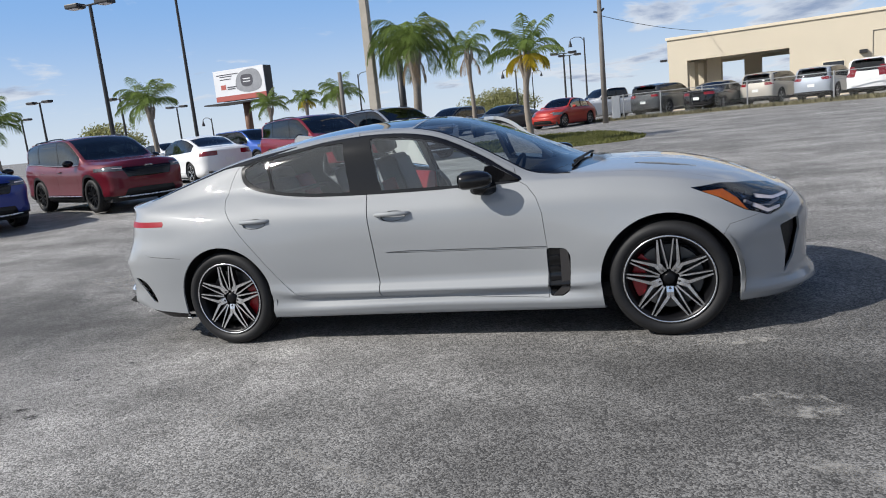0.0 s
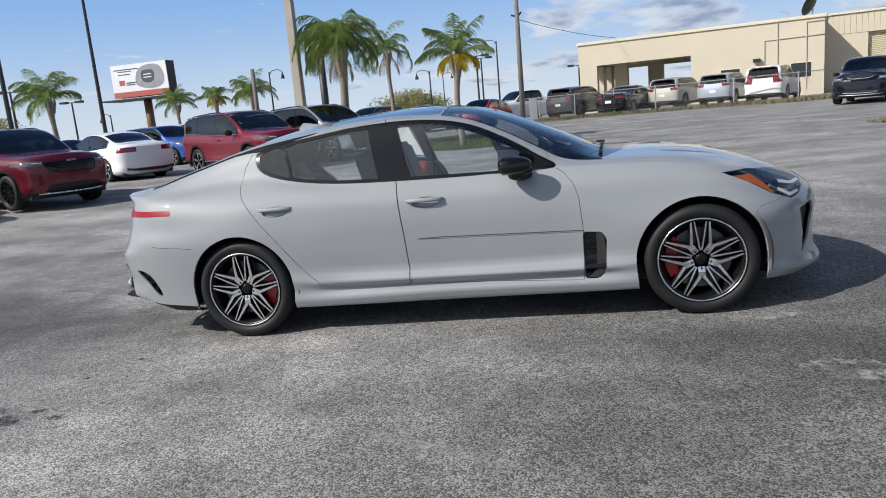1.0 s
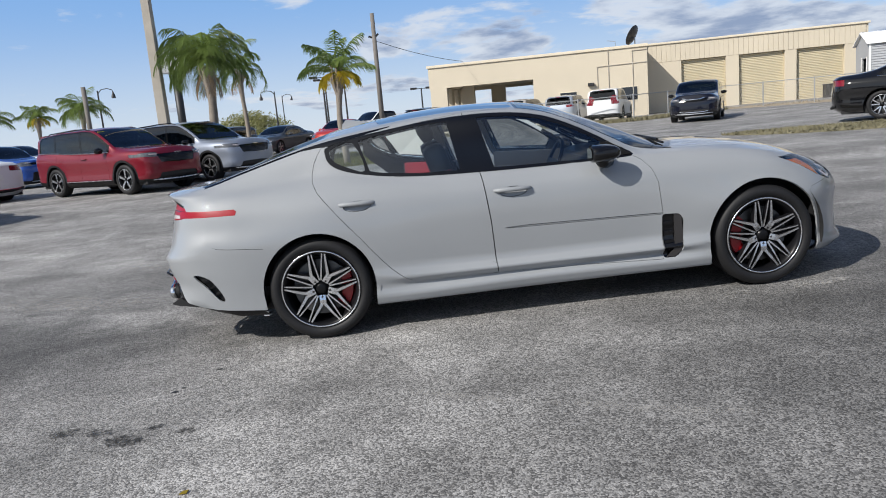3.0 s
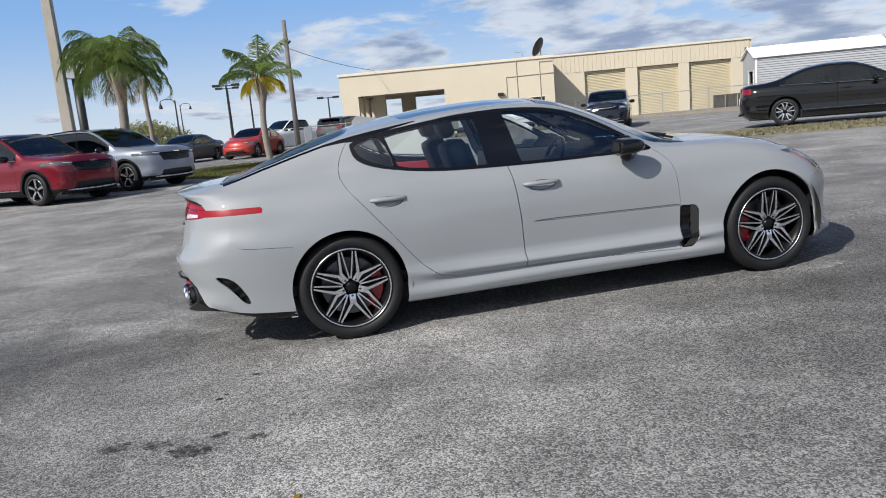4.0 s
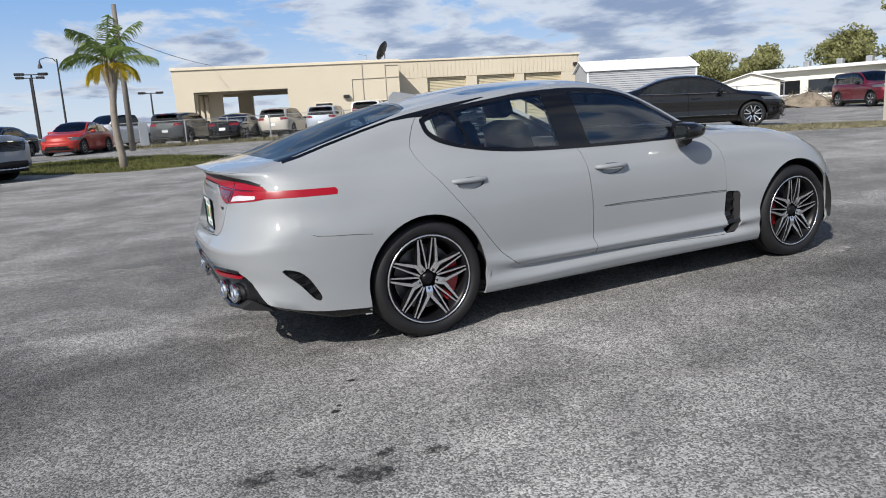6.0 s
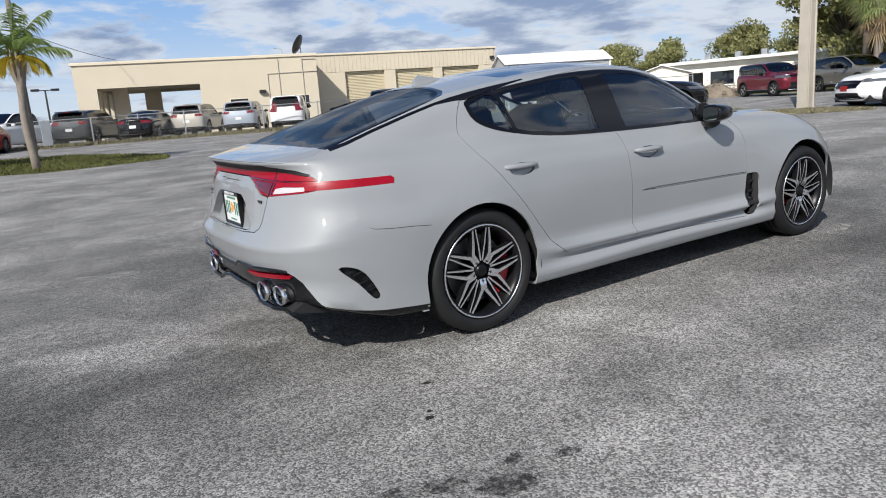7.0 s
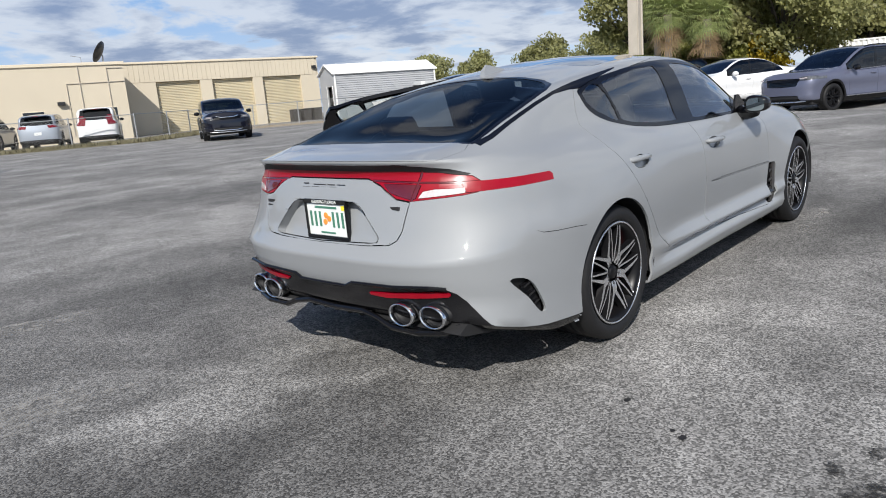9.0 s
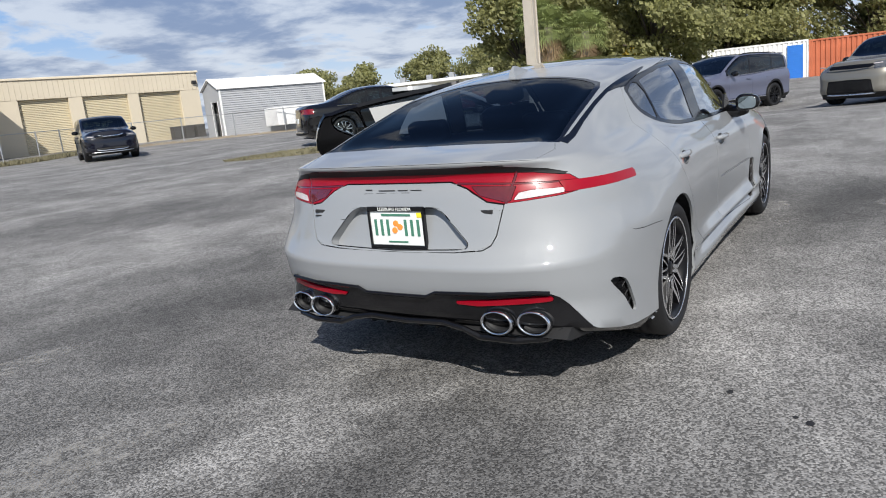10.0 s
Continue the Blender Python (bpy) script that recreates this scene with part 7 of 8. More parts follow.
def hook_lamp(x, y, high, turn=0.0, label="dark lamp post with a hooked arm and bell lantern"):
    lamp = empty("street_lamp", on_lot(x, y, turn), label, "street lamp", "lamps of the street")
    part("pole", tube([(0, 0, -0.1), (0, 0, high)], [0.09, 0.05], 10), "dark_metal", lamp)
    part("hook_arm", tube([(0, 0, high - 0.25), (0.25, 0, high + 0.05), (0.7, 0, high + 0.12), (1.05, 0, high + 0.0), (1.12, 0, high - 0.12)], 0.03, 6), "dark_metal", lamp)
    bell = lathe([(high - 0.62, 0.16), (high - 0.45, 0.14), (high - 0.28, 0.07), (high - 0.12, 0.04)], 12, axis="z")
    bmesh.ops.translate(bell, verts=bell.verts, vec=(1.12, 0, 0))
    part("lantern", bell, "dark_metal", lamp, "", True)
    return lamp


twin_lamp(-20.3, 18.4, 7.05)
hook_lamp(-18.4, 21.2, 8.2, 150)
for x, y, high in ((-42.7, 35.7, 5.4), (-54.9, 44.6, 4.9), (-35.5, 35.8, 4.9), (-42.1, 49.9, 4.7), (-8.2, 64.4, 5.6), (-7.4, 55.2, 5.2), (1.0, 65.3, 4.0)):
    twin_lamp(x, y, high, label="slim twin-head lamp far across the road")
for x, y, high, turn in ((-39.8, 51.6, 3.4, 170), (-23.5, 49.6, 5.4, 0), (-5.6, 54.7, 6.2, 180), (-15.6, 83.5, 5.6, 10), (-11.4, 54.7, 4.4, 180)):
    hook_lamp(x, y, high, turn)


def plain_pole(name, x, y, high, r0, r1, mat, label, square=False, category="pole"):
    g = lot(x, y)
    ob = empty(name, Matrix.Translation((x, y, g)), label, category)
    if square:
        bm = bmesh.new()
        rows = [[bm.verts.new((sx * r, sy * r, z)) for sx, sy in ((-1, -1), (1, -1), (1, 1), (-1, 1))] for r, z in ((r0, -0.2), (r1, high))]
        for k in range(4):
            bm.faces.new((rows[0][k], rows[0][(k + 1) % 4], rows[1][(k + 1) % 4], rows[1][k]))
        bm.faces.new(rows[1])
        bmesh.ops.bevel(bm, geom=[e for e in bm.edges if abs(e.verts[0].co.z - e.verts[1].co.z) > 1], offset=0.025, segments=2, affect="EDGES")
        part("shaft", bm, mat, ob)
    else:
        part("shaft", tube([(0, 0, -0.2), (0, 0, high)], [r0, r1], 12), mat, ob, "", True)
    return ob


plain_pole("concrete_pole", -8.75, 18.7, 8.5, 0.17, 0.12, "concrete", "square weathered concrete pole among the parked cars", True)
conc = plain_pole("concrete_pole", 16.1, 7.8, 9.5, 0.175, 0.155, "concrete", "thick square concrete pole on a grass strip", True)
part("cable_guard", tube([(0.06, -0.185, 0), (0.06, -0.17, 8.8)], 0.035, 6), "concrete", conc)
util = plain_pole("utility_pole", -2.0, 31.5, 6.5, 0.14, 0.10, "timber_pole", "grey timber utility pole by the fence")
part("transformer_bracket", tube([(-0.28, 0, 5.4), (0.0, 0, 5.3), (0.22, 0, 5.5)], 0.05, 6), "dark_metal", util)
part("meter_box", box(0.35, 0.75, -0.15, 0.15, 0.2, 1.25, 0.03), "galvanised", util)
plain_pole("utility_pole", -19.8, 38.7, 4.85, 0.16, 0.13, "timber_pole", "short grey timber pole")
# the cable from the utility pole to the hall
span = [Vector((-2.0, 31.5, 5.6)).lerp(Vector((3.2, 41.0, 4.98)), k / 14) - Vector((0, 0, 0.5 * 4 * (k / 14) * (1 - k / 14))) * 0.3 for k in range(15)]
tagged(part("overhead_cable", tube(span, 0.014, 5), "dark_metal"), "thin black overhead cable to the workshop", "cable")


def build_billboard():
    g = lot(-44, 60)
    bb = empty("billboard", Matrix.Translation((-44.3, 63.5, g)) @ Matrix.Rotation(radians(-6), 4, "Z"), "billboard with a grey car poster on a steel post", "billboard")
    w, lo, hi = 3.5, 5.5, 8.85
    part("post", tube([(0, 0.9, -0.3), (0, 0.9, 5.3)], 0.42, 16), "rust_steel", bb, "", True)
    part("frame", box(-w, w, 0.2, 0.55, lo, hi, 0.03), "dark_metal", bb)
    part("frame", box(w - 0.3, w, 0.55, 1.5, lo, hi, 0.03), "dark_metal", bb)
    part("frame", box(-w, w - 0.3, 1.2, 1.5, lo, hi, 0.03), "dark_metal", bb)
    part("catwalk", box(-w - 1.2, w + 1.0, -0.7, 2.4, 5.15, 5.3), "dark_metal", bb)
    part("poster", box(-w, w, 0.12, 0.198, lo + 0.55, hi), "poster", bb, "white poster with a grey car")
    part("poster_base", box(-w, w, 0.12, 0.198, lo, lo + 0.548), "poster_red", bb)
    grey = prism(rounded([(-0.4, 6.7), (-0.2, 8.0), (0.9, 8.6), (2.5, 8.5), (3.1, 7.5), (2.8, 6.5), (1.2, 6.2)], 3), 0.10, 0.118)
    part("poster_shape", grey, "poster_grey", bb)
    part("poster_shape", prism(rounded([(0.35, 7.1), (0.4, 8.0), (1.3, 8.1), (1.9, 7.9), (1.8, 7.0), (1.0, 6.8)], 3), 0.085, 0.099), "poster_dark", bb)
    for z in (7.3, 7.6):
        part("poster_bar", box(0.6, 1.6, 0.07, 0.084, z, z + 0.1), "poster", bb)
    for x0, x1, z in ((-3.1, 0.0, 8.3), (-2.6, -0.9, 8.1), (-2.6, -1.1, 7.8)):
        part("poster_bar", box(x0, x1, 0.10, 0.118, z, z + (0.22 if z > 8.5 else 0.09)), "poster_dark", bb)
    for x0, x1, z in ((-2.6, -1.9, 6.75), (-1.7, -0.4, 6.9), (-1.7, -0.6, 6.7)):
        part("poster_bar", box(x0, x1, 0.10, 0.118, z, z + (0.5 if x0 < -2 else 0.12)), "poster_red" if x0 < -2 else "poster_dark", bb)
    return bb


build_billboard()
sign = plain_pole("sign_post", -9.9, 24.4, 3.9, 0.16, 0.16, "dark_metal", "tall white box sign on a dark post", category="sign")
sg = box(-0.55, 0.62, -0.18, 0.18, 3.85, 4.75, 0.03)
part("sign_box", sg, "white_metal", sign, m=pose(0, 0, 0, 0, 0, 20))


# ---- plants ----
def frond(bm, base, az, rise, length, droop, width, rnd, mat=0, leaf=0.5, pairs=44):
    """A feather palm leaf: a curved rib with hanging leaflets."""
    d = Vector((math.cos(az), math.sin(az), 0))
    p = Vector(base)
    pitch = rise
    step = length / pairs
    for k in range(pairs):
        t = k / pairs
        q = p + step * (math.cos(pitch) * d + Vector((0, 0, math.sin(pitch))))
        pitch -= droop / pairs * (0.5 + t)
        across = d.cross(Vector((0, 0, 1)))
        r = 0.018 * (1 - t) + 0.004
        vs = [bm.verts.new(v) for v in (p - across * r, p + across * r, q + across * r * 0.9, q - across * r * 0.9)]
        bm.faces.new(vs).material_index = mat
        if t > 0.12:
            span = leaf * (math.sin(math.pi * min(1.0, (t - 0.05) * 1.02)) ** 0.6) * (0.85 + 0.3 * rnd.random())
            for s in (-1, 1):
                out = (across * s * (0.72 + 0.2 * rnd.random()) + (q - p).normalized() * (0.55 + 0.25 * rnd.random()) + Vector((0, 0, -0.15 - 0.75 * rnd.random()))).normalized()
                tip = p + out * span * 0.6 + Vector((0, 0, -0.02))
                end = tip + (out + Vector((0, 0, -0.9))).normalized() * span * 0.5
                w = Vector((0, 0, width)) + d * width * 0.7
                a = [bm.verts.new(v) for v in (p - w * 0.5, tip - w * 0.45, tip + w * 0.45, p + w * 0.5)]
                bm.faces.new(a).material_index = mat
                b = bm.verts.new(end)
                bm.faces.new((a[1], b, a[2])).material_index = mat
        p = q


def feather_palm(x, y, height, fronds, length, seed, label, wind=(0.5, -0.2), yellow=0, dry=0, r=0.11, droop=1.5, leaf=0.5):
    rnd = random.Random(seed)
    palm = empty("palm_tree", on_lot(x, y), label, "palm tree", "palms of the lot")
    pts = [(0.04 * math.sin(k * 0.7 + seed), 0.04 * math.cos(k * 0.5), height * k / 9 - (0.1 if k == 0 else 0)) for k in range(10)]
    radii = [r * (1.25 - 0.05 * k) if k < 7 else r * (0.95 + 0.22 * (k - 6)) for k in range(10)]
    trunk = tube(pts, radii, 14)
    part("trunk", trunk, "bark", palm, "", True)
    for k in range(8):
        a = math.tau * k / 8 + seed
        c, s = math.cos(a), math.sin(a)
        boot = tube([(c * r * 0.9, s * r * 0.9, height - 0.55 + 0.06 * (k % 3)), (c * r * 1.9, s * r * 1.9, height - 0.1), (c * r * 1.7, s * r * 1.7, height + 0.3)], [0.05, 0.05, 0.02], 5)
        part("frond_base", boot, "bark", palm)
    crown = bmesh.new()
    top = (pts[-1][0], pts[-1][1], height + 0.1)
    for k in range(fronds):
        t = k / fronds
        az = k * 2.39996 + rnd.random() * 0.5
        d = Vector((math.cos(az), math.sin(az)))
        blow = d.dot(Vector(wind))
        rise = 1.5 - 1.45 * t + 0.25 * rnd.random() + 0.15 * blow
        frond(crown, top, az + 0.25 * (wind[1] * d.x - wind[0] * d.y) * -1, rise, length * (0.75 + 0.4 * rnd.random()), droop * (0.65 + 0.6 * rnd.random()), 0.019, rnd, 0, leaf)
    for k in range(yellow):
        az = math.tau * k / max(1, yellow) + 0.6
        frond(crown, top, az, 0.0 + 0.3 * rnd.random(), length * 0.58, droop * 1.1, 0.024, rnd, 1, leaf * 0.9)
    for k in range(dry):
        az = math.tau * k / max(1, dry) + rnd.random()
        frond(crown, top, az, -0.7 - 0.3 * rnd.random(), length * 0.6, 0.9, 0.026, rnd, 2, leaf * 0.6, 16)
    part("crown", crown, ["frond", "frond_yellow", "frond_dry"], palm)
    return palm


feather_palm(-7.12, 18.7, 3.45, 42, 1.95, 3, "full green feather palm with drooping leaves", dry=4, droop=2.5, leaf=0.62, r=0.14, wind=(0.9, -0.1))
feather_palm(-2.72, 16.1, 2.62, 14, 1.42, 8, "young feather palm with yellowing lower leaves", yellow=7, droop=1.5, leaf=0.42, r=0.085, wind=(0.9, 0.2))
feather_palm(-9.3, 33.4, 4.4, 22, 2.3, 12, "feather palm bent by the wind", dry=5, droop=3.0, leaf=0.6, wind=(1.2, 0))
feather_palm(-22.7, 23.6, 3.2, 24, 1.75, 5, "windblown feather palm behind the parked cars", leaf=0.55, droop=2.0, wind=(1.2, 0.2))
feather_palm(-27.0, 41.3, 3.2, 20, 1.75, 6, "windblown feather palm below the billboard", leaf=0.55, droop=2.0, wind=(1.2, 0.2))
feather_palm(-20.7, 40.1, 3.35, 24, 1.9, 7, "bushy feather palm across the lot", leaf=0.65, droop=2.2, wind=(1, 0))
feather_palm(-24.75, 42.6, 3.35, 16, 1.5, 9, "small yellow-green feather palm", yellow=6, leaf=0.5, droop=1.8)


feather_palm(-26.3, 18.0, 2.7, 20, 1.7, 14, "windblown feather palm at the edge of the lot", leaf=0.55, droop=2.0, wind=(1.2, 0.2))


def leafy_tree(name, x, y, high, spread, seed, label, mats=("leaf", "tree_bark"), leaves=3600, trunk=0.28, squat=0.62, low=0.25, size=0.26, category="tree"):
    """A trunk with limbs and a crown of many small leaf clusters, gathered in uneven clumps."""
    rnd = random.Random(seed)
    tree = empty(name, on_lot(x, y), label, category, "trees behind the lot")
    wood = tube([(0, 0, -0.2), (0.1 * rnd.random(), 0.1, high * 0.2), (0.2 * rnd.random(), -0.1, high * 0.45)], [trunk, trunk * 0.8, trunk * 0.5], 9)
    clumps = []
    n = 26
    for k in range(n):
        a = rnd.random() * math.tau
        h = low + (1 - low) * (k + rnd.random()) / n
        wide = spread * (math.sin(math.pi * min(0.97, max(0.1, (h - low) / (1 - low) * 0.8 + 0.2))) ** 0.5)
        rad = wide * math.sqrt(rnd.random())
        c = Vector((math.cos(a) * rad, math.sin(a) * rad, high * h * 0.93))
        clumps.append((c, spread * (0.26 + 0.22 * rnd.random())))
        tube([(0, 0, high * 0.28), c * 0.5 + Vector((0, 0, high * 0.15)), c], [trunk * 0.32, trunk * 0.18, 0.02], 5, wood)
    part("trunk", wood, mats[1], tree, "", True)
    crown = bmesh.new()
    for k in range(leaves):
        c, r = clumps[rnd.randrange(n)]
        d = Vector((rnd.gauss(0, 1), rnd.gauss(0, 1), rnd.gauss(0, 1))).normalized() * r * (rnd.random() ** 0.45)
        d.z *= squat
        p = c + d
        q = Vector((rnd.gauss(0, 1), rnd.gauss(0, 1), rnd.gauss(0.5, 1))).normalized()
        u = q.orthogonal().normalized() * size * (0.5 + rnd.random())
        v = q.cross(u) * 0.62
        a = [crown.verts.new(p + w) for w in (-u, -v * 0.8, u, v)]
        crown.faces.new(a)
    part("crown", crown, mats[0], tree)
    return tree


TREES = [(40, 19.5, 9.0, 4.2, 21), (43, 15.5, 10.5, 4.6, 22), (41, 11.0, 9.5, 4.4, 23), (49, 8.0, 10.5, 4.6, 24), (47, 19.5, 10.5, 4.8, 25), (50, 10.0, 11.5, 5.2, 26), (54, -0.5, 8.5, 4.6, 27), (56, -5.0, 9.0, 4.8, 28), (52, 14.5, 11.0, 5.0, 30), (50.5, 6.0, 8.5, 3.6, 31)]
for x, y, high, spread, seed in TREES:
    leafy_tree("oak_tree", x, y, high, spread, seed, "tall dark green oak in the belt behind the lot", leaves=17000, size=0.15)
for x, y, high, spread, seed in ((52, 34, 5.4, 2.8, 41), (50, 41, 4.6, 2.8, 42), (55, 38, 4.6, 2.6, 43), (48, 46, 4.6, 3.2, 44), (52, 49, 4.8, 3.0, 45), (60, 33, 5.4, 3.2, 46), (50, 27, 5.4, 2.6, 47), (-19.5, 82.6, 3.6, 4.5, 48), (-60, 60, 4.0, 4.0, 49)):
    leafy_tree("oak_tree", x, y, high, spread, seed, "smaller tree beyond the white buildings", leaves=8000, size=0.13)
for x, y, high, spread, seed, mats in ((39.5, 15.2, 2.8, 1.9, 61, ("leaf_light", "tree_bark")), (40.0, 11.8, 2.7, 1.7, 62, ("leaf_yellow", "tree_bark")), (39.0, 17.6, 2.4, 1.6, 63, ("leaf_light", "tree_bark")), (39.8, 13.0, 2.4, 1.6, 64, ("leaf_light", "tree_bark"))):
    leafy_tree("shrub", x, y, high, spread, seed, "sunlit shrub before the tree belt" if mats[0] == "leaf_light" else "yellow-leaved shrub before the tree belt", mats, 3200, 0.08, 0.7, 0.12, 0.11, "shrub")


def fan_palm(x, y, height, seed, label):
    """A cabbage palm: a rough trunk, a ball of fan leaves and a skirt of dry ones."""
    rnd = random.Random(seed)
    palm = empty("fan_palm", on_lot(x, y), label, "palm tree", "fan palms by the trees")
    part("trunk", tube([(0, 0, -0.1), (0.05, 0, height * 0.5), (0, 0, height)], [0.24, 0.2, 0.22], 12), "bark", palm, "", True)
    crown = bmesh.new()
    for k in range(64):
        dry = k >= 54
        az = k * 2.39996
        rise = (1.3 - 2.1 * k / 54) if not dry else (-0.6 - 0.7 * rnd.random())
        d = Vector((math.cos(az) * math.cos(rise), math.sin(az) * math.cos(rise), math.sin(rise)))
        stem = 0.9 if not dry else 0.7
        base = Vector((0, 0, height + (0.0 if not dry else -0.15 - 0.8 * rnd.random())))
        hub = base + d * stem
        side = d.cross(Vector((0, 0, 1))).normalized()
        lift = side.cross(d)
        crown.faces.new([crown.verts.new(v) for v in (base - side * 0.02, base + side * 0.02, hub + side * 0.015, hub - side * 0.015)]).material_index = int(dry)
        for j in range(17):
            a = radians(-105 + 210 * j / 16)
            out = (d * math.cos(a) + side * math.sin(a)).normalized()
            tip = hub + out * 0.86 * (0.85 + 0.3 * rnd.random()) - Vector((0, 0, 0.16 + 0.2 * rnd.random()))
            mid = hub + out * 0.4 + lift * 0.03
            w = out.cross(lift).normalized() * 0.03
            a1 = [crown.verts.new(v) for v in (hub, mid - w, tip, mid + w)]
            crown.faces.new(a1).material_index = int(dry)
    part("crown", crown, ["fan_green", "frond_dry"], palm)
    return palm


M["fan_green"] = material("fan_palm_green", (0.24, 0.28, 0.10), 0.5, 0, 0.4, 1.2, 9)
fan_palm(35.4, 15.5, 4.4, 71, "fan palm with a skirt of dry leaves")
fan_palm(35.8, 13.4, 3.9, 72, "second fan palm with tan dead leaves")
fan_palm(37.6, 17.2, 5.3, 73, "taller fan palm behind the others")


# ---- far white buildings and containers ----
def build_white_house():
    house = empty("white_building", Matrix.Translation((43.2, 35.5, -0.15)) @ Matrix.Rotation(radians(-77), 4, "Z"), "long low white building with a flat roof and roof fans", "building")
    P = lambda name, bm, mat, label="": part(name, bm, mat, house, label)
    P("wall", box(0, 12.2, 0, 6, 0.3, 3.2), "white_wall")
    P("roof", box(-0.4, 12.5, -0.5, 6.3, 3.2, 3.42), "white_metal")
    for x in (1.2, 3.6, 6.2, 9.0):
        P("window", box(x, x + 1.8, -0.03, 0.02, 1.5, 2.5), "roof_glass", "dark window")
        P("window_sill", box(x - 0.05, x + 1.85, -0.08, -0.03, 1.42, 1.5), "white_metal")
    for x in (2.2, 4.6, 6.6, 10.0):
        P("roof_fan", box(x, x + 0.45, 2.0, 2.45, 3.42, 3.92, 0.05), "galvanised")
    cabin = empty("white_cabin", Matrix.Translation((30.9, 23.6, 0.6)) @ Matrix.Rotation(radians(44), 4, "Z") @ Matrix.Scale(0.6, 4), "small white gabled cabin", "cabin")
    part("wall", box(0, 6, 0, 5, 0.3, 2.5), "white_wall", cabin)
    for k in range(2):
        y0, y1 = ((-0.4, 2.5), (5.4, 2.5))[k]
        part("roof_sheet", prism([(y0, 2.45), (y1, 3.3), (y1, 3.38), (y0, 2.53)], -0.3, 6.3, "x"), "white_metal", cabin)
    part("gable", prism([(0, 2.5), (5, 2.5), (2.5, 3.25)], 0.0, 0.1, "x"), "white_wall", cabin)
    part("window", box(1.6, 2.8, -0.03, 0.02, 1.2, 2.0), "roof_glass", cabin)
    return house


build_white_house()


def build_container(x, y, turn, length, mat, label, shutter=False):
    c = empty("shipping_container", on_lot(x, y, turn, -0.25), label, "container", "containers by the trees")
    part("core", box(0, length, 0.06, 2.4, 0.05, 2.5), mat, c)
    u = 0.06
    while u < length - 0.15:
        rib = prism([(u, 0.058), (u + 0.05, 0.0), (u + 0.15, 0.0), (u + 0.2, 0.058)], 0.15, 2.42, "z")
        part("corrugation", rib, mat, c)
        u += 0.28
    for a, b2 in ((0, 0.1), (length - 0.1, length)):
        part("corner_post", box(a, b2, -0.02, 0.06, 0.0, 2.52), mat, c)
    part("top_rail", box(0.1, length - 0.1, -0.02, 0.06, 2.42, 2.52), mat, c)
    part("bottom_rail", box(0.1, length - 0.1, -0.02, 0.06, 0.0, 0.15), mat, c)
    if shutter:
        d = part("roller_door", box(length - 1.2, length - 0.3, -0.035, -0.022, 0.15, 2.2), "blue_door", c, "bright blue roller door")
        for k in range(14):
            part("slat", box(length - 1.2, length - 0.3, -0.055, -0.036, 0.18 + 0.15 * k, 0.29 + 0.15 * k), "blue_door", d)
    return c


build_container(45.3, 9.0, -82, 6.3, "white_metal", "white storage container with a blue roller door", True)
build_container(46.3, 2.75, -86, 6.0, "rust", "rust orange shipping container")
build_container(46.8, -3.35, -86, 6.0, "rust", "second rust orange shipping container")


# ---- turf, kerbs, stains ----
def turf(name, outline, mat, label, blades, seed, tall=0.06):
    """A patch of grass on the lot: a soft sheet with many short blades."""
    rnd = random.Random(seed)
    edge = rounded(outline, 5)
    xs, ys = [p[0] for p in edge], [p[1] for p in edge]
    bm = bmesh.new()
    cx, cy = sum(xs) / len(xs), sum(ys) / len(ys)
    rings = []
    for s in (1.0, 0.94, 0.7, 0.4, 0.15):
        rings.append([bm.verts.new((cx + (x - cx) * s, cy + (y - cy) * s, lot(cx + (x - cx) * s, cy + (y - cy) * s) + (0.004 if s == 1 else 0.03 + 0.012 * rnd.random()))) for x, y in edge])
    for r, q in zip(rings, rings[1:]):
        for k in range(len(edge)):
            bm.faces.new((r[k], r[(k + 1) % len(edge)], q[(k + 1) % len(edge)], q[k]))
    bm.faces.new(rings[-1])
    made = 0
    while made < blades:
        x, y = min(xs) + rnd.random() * (max(xs) - min(xs)), min(ys) + rnd.random() * (max(ys) - min(ys))
        if within(x, y, edge):
            z = lot(x, y) + 0.015
            a = rnd.random() * math.tau
            h = tall * (0.5 + rnd.random())
            u = Vector((math.cos(a), math.sin(a), 0)) * 0.03
            l = Vector((rnd.gauss(0, 0.03), rnd.gauss(0, 0.03), h))
            p = Vector((x, y, z))
            bm.faces.new([bm.verts.new(v) for v in (p - u, p + u, p + l)])
            made += 1
    bmesh.ops.recalc_face_normals(bm, faces=bm.faces)
    return tagged(part(name, bm, mat), label, "grass", kind="stuff")


turf("grass", [(-6.2, 19.0), (-5.0, 17.0), (-3.0, 15.0), (-1.4, 15.0), (0.2, 15.6), (0.5, 17.4), (-0.4, 20.4), (-1.6, 23.0), (-4.4, 24.2), (-6.4, 22.4)], "grass", "green turf island round a palm", 9000, 1)
turf("grass", [(-3.6, 34.6), (0.4, 32.9), (4.4, 31.7), (7.6, 30.0), (10.4, 28.6), (13.2, 30.0), (16.8, 33.0), (15.6, 33.6), (12.6, 31.6), (10.4, 30.6), (8.3, 31.4), (4.8, 33.0), (0.8, 34.2), (-3.0, 35.8)], "straw", "strip of dry weeds under the fence", 9000, 2, 0.14)
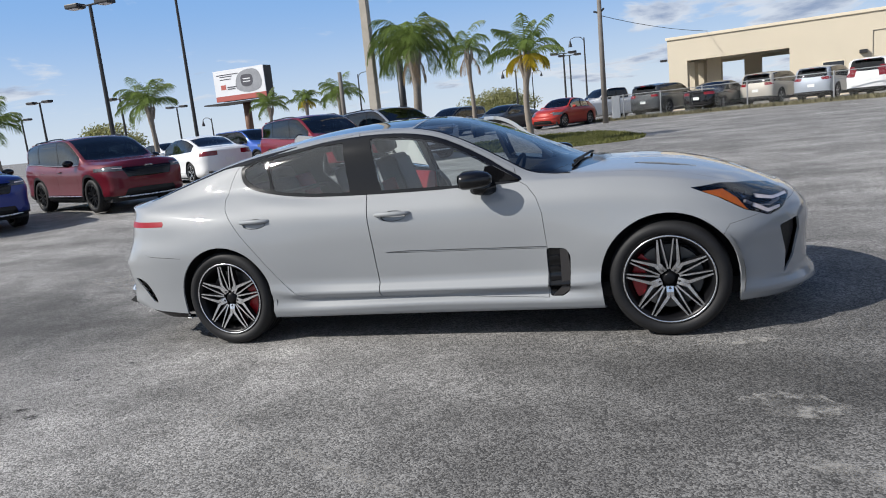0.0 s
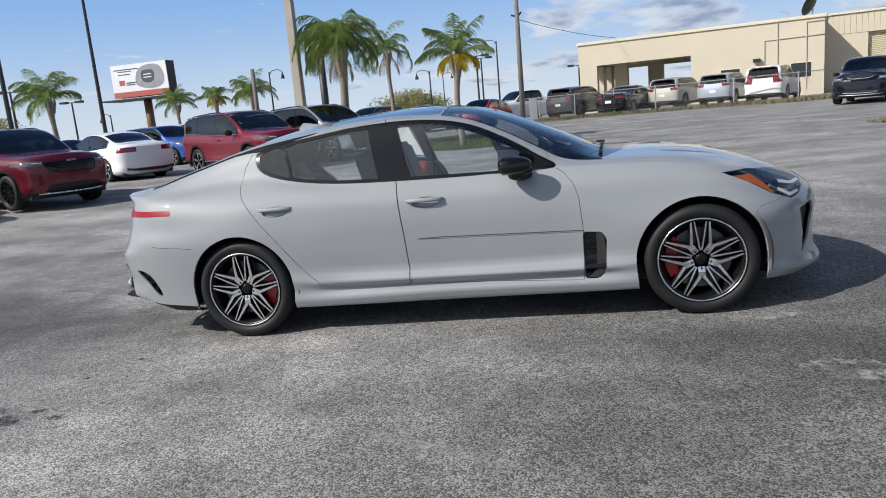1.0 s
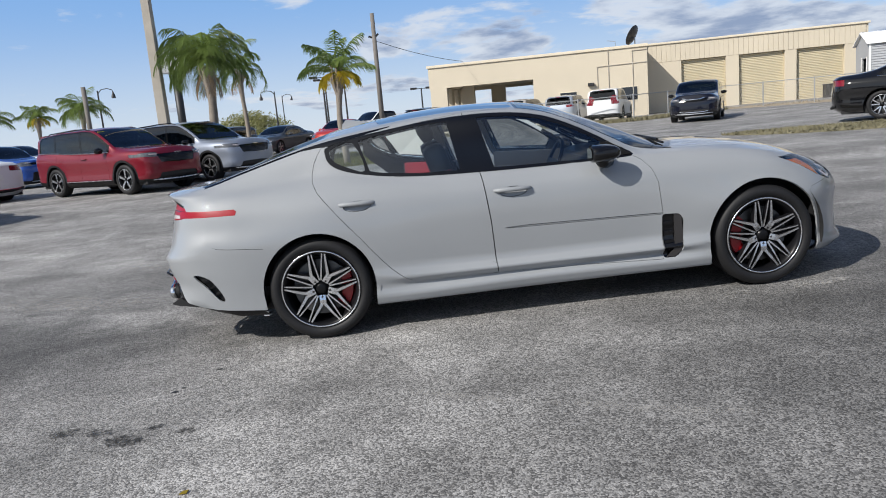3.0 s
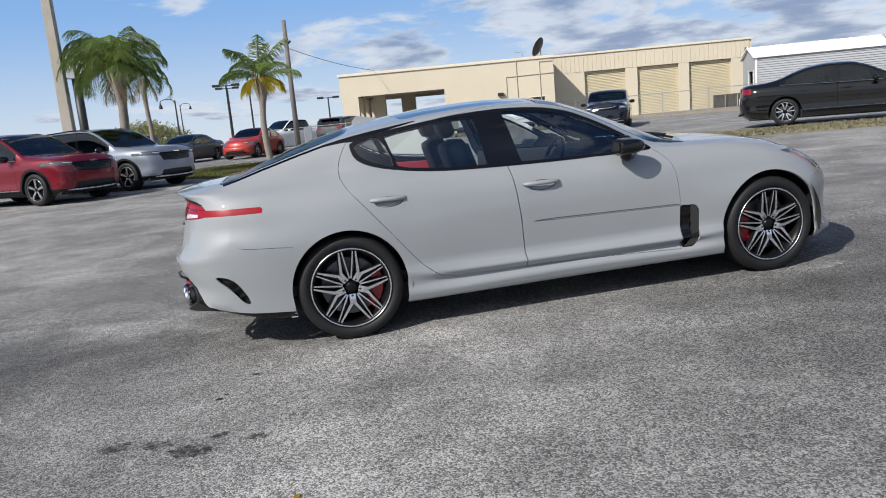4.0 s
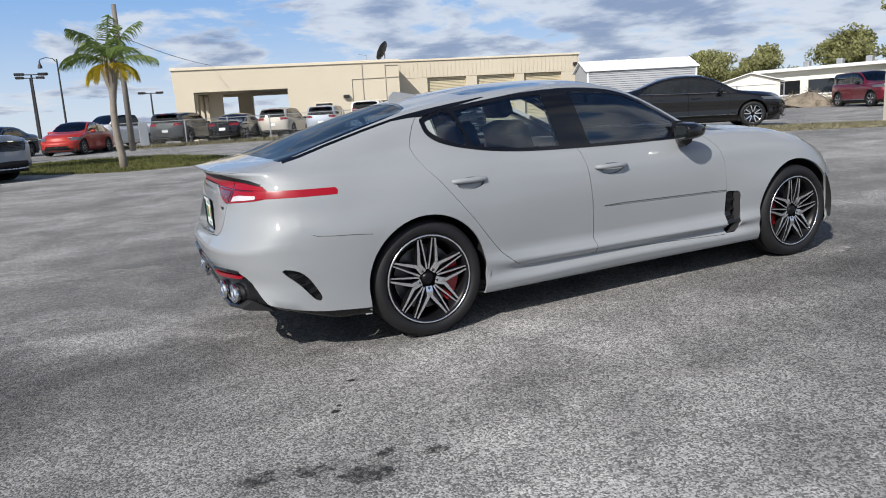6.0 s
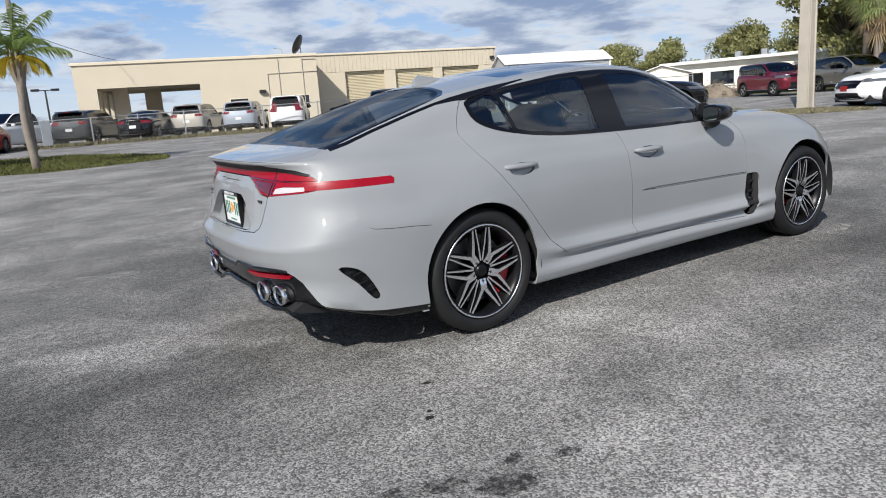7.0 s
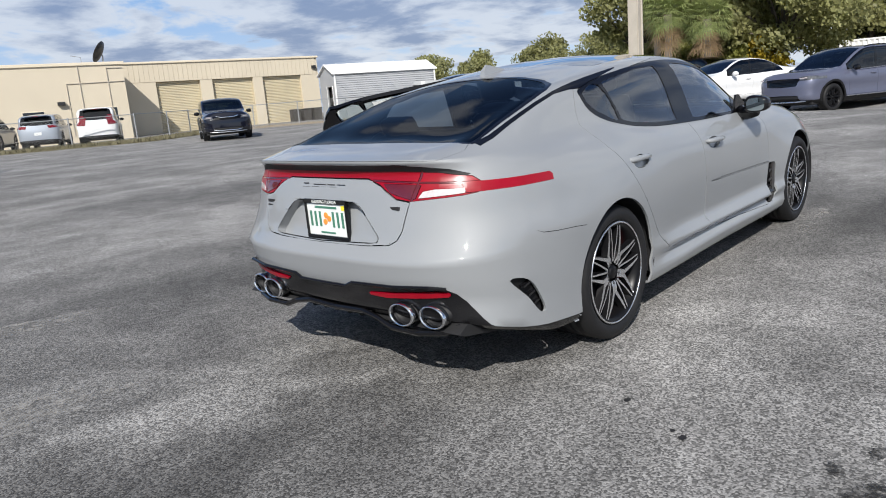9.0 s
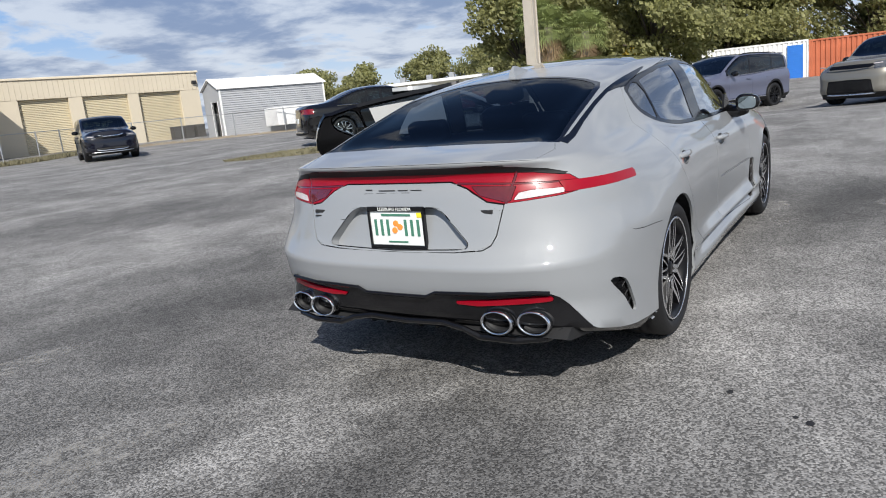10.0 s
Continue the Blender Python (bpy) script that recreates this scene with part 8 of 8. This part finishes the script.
turf("grass", [(7.0, 12.1), (7.6, 10.5), (9.0, 9.1), (10.8, 8.0), (13.0, 7.0), (14.8, 6.1), (16.4, 6.0), (16.2, 7.4), (14.2, 8.4), (12.0, 9.4), (10.0, 10.7), (8.0, 12.0)], "straw", "long dry turf island with leaf litter", 9000, 3, 0.05)
turf("grass", [(17.0, 33.0), (20.0, 29.6), (24.0, 25.6), (30.0, 21.4), (31, 22.6), (25.0, 28.0), (22.0, 31.4), (18.0, 35.0)], "dirt", "bare verge by the shed", 1500, 4, 0.08)
turf("grass", [(33, 22), (35, 14), (36, 6), (44, 5), (46, 24), (38, 27)], "grass", "rough grass under the tree belt", 4000, 5, 0.1)


def blot(name, x, y, rx, ry, turn, mat, label, seed, category="stain"):
    """A thin uneven mark that lies on the asphalt."""
    rnd = random.Random(seed)
    bm = bmesh.new()
    ring = []
    for k in range(26):
        a = math.tau * k / 26
        r = 0.72 + 0.4 * rnd.random()
        u, v = rx * r * math.cos(a), ry * r * math.sin(a)
        c, s = math.cos(radians(turn)), math.sin(radians(turn))
        px, py = x + u * c - v * s, y + u * s + v * c
        ring.append(bm.verts.new((px, py, lot(px, py) + 0.003)))
    mid = bm.verts.new((x, y, lot(x, y) + 0.003))
    for k in range(26):
        bm.faces.new((mid, ring[k], ring[(k + 1) % 26]))
    return tagged(part(name, bm, mat), label, category, "marks on the asphalt")


def film_material(name, colour, lo, hi, scale):
    """A broken film over the ground: it shows in flecks and lets the asphalt through."""
    m = bpy.data.materials.new(name)
    m.use_nodes = True
    nt = m.node_tree
    b = nt.nodes["Principled BSDF"]
    b.inputs["Base Color"].default_value = (*colour, 1)
    b.inputs["Roughness"].default_value = 0.8
    co = nt.nodes.new("ShaderNodeTexCoord")
    n = nt.nodes.new("ShaderNodeTexNoise"); n.inputs["Scale"].default_value = scale; n.inputs["Detail"].default_value = 6; n.inputs["Roughness"].default_value = 0.7
    nt.links.new(co.outputs["Object"], n.inputs["Vector"])
    r = nt.nodes.new("ShaderNodeMapRange"); r.interpolation_type = "SMOOTHSTEP"
    r.inputs["From Min"].default_value, r.inputs["From Max"].default_value = lo, hi
    r.inputs["To Max"].default_value = 0.8
    nt.links.new(n.outputs["Fac"], r.inputs["Value"])
    nt.links.new(r.outputs[0], b.inputs["Alpha"])
    return m


M["oil_film"] = film_material("oil_drips", (0.02, 0.02, 0.02), 0.34, 0.66, 30.0)
M["lime_film"] = film_material("pale_lime_wash", (0.40, 0.385, 0.36), 0.40, 0.74, 14.0)
for k, (x, y, rx, ry, turn) in enumerate(((-2.64, -1.96, 0.075, 0.055, 20), (-2.46, -2.00, 0.085, 0.04, -20), (-2.29, -2.14, 0.11, 0.065, -25), (-2.0, -2.11, 0.06, 0.03, -10), (-2.17, -2.02, 0.05, 0.03, 30))):
    blot("oil_stain", x, y, rx, ry, turn, "oil_film", "dark oil drip stain on the asphalt", 80 + k)
for k, (x, y, rx, ry, turn) in enumerate(((-2.23, -1.55, 0.022, 0.015, 0), (-2.20, -1.50, 0.012, 0.01, 0), (-2.06, -1.25, 0.02, 0.013, 0))):
    blot("tar_spot", x, y, rx, ry, turn, "stain", "small black tar spot on the asphalt", 90 + k, "spot")
for k, (x, y, rx, ry, turn) in enumerate(((-0.65, -2.12, 0.33, 0.035, -27), (0.1, -2.48, 0.5, 0.04, -24), (1.15, -1.04, 0.2, 0.07, 15), (1.75, -1.0, 0.22, 0.06, 10), (1.95, -1.8, 0.22, 0.14, -20), (2.6, -2.6, 0.9, 0.10, -24), (-4.2, 1.2, 1.2, 0.25, -20), (-3.4, 2.6, 0.9, 0.2, -18))):
    blot("lime_streak", x, y, rx, ry, turn, "lime_film", "pale scuffed streak on the asphalt", 100 + k, "streak")
leaf_bm = prism([(-0.02, 0.0), (0.0, 0.012), (0.022, 0.004), (0.005, -0.014)], 0.0, 0.004, "z")
tagged(part("fallen_leaf", leaf_bm, "leaf_yellow", m=on_lot(-1.82, -2.72, 40, 0.004)), "small yellow fallen leaf on the asphalt", "leaf")


def brush_pile(x, y, seed):
    """A heap of cut branches and dry leaves."""
    rnd = random.Random(seed)
    bm = bmesh.new()
    for k in range(900):
        a, r = rnd.random() * math.tau, math.sqrt(rnd.random())
        px, py = 1.9 * r * math.cos(a), 0.8 * r * math.sin(a)
        pz = 0.95 * (1 - r * r) * rnd.random()
        d = Vector((rnd.gauss(0, 1), rnd.gauss(0, 1), rnd.gauss(0, 0.45))).normalized() * (0.2 + 0.35 * rnd.random())
        tube([Vector((px, py, pz)) - d * 0.5, Vector((px, py, pz)) + d * 0.5], [0.014, 0.006], 3, bm, False)
    mound = tube([(0, 0, -0.05), (0.1, 0, 0.45), (0.1, 0, 0.75)], [1.5, 0.9, 0.2], 12, bm)
    for v in mound.verts:
        v.co.y *= 0.62 if abs(v.co.y) > 0.85 else 1.0
    return tagged(part("brush_pile", bm, "brush", m=on_lot(x, y, -52)), "heap of cut brown branches by the fence", "brush pile")


brush_pile(30.2, 21.3, 131)
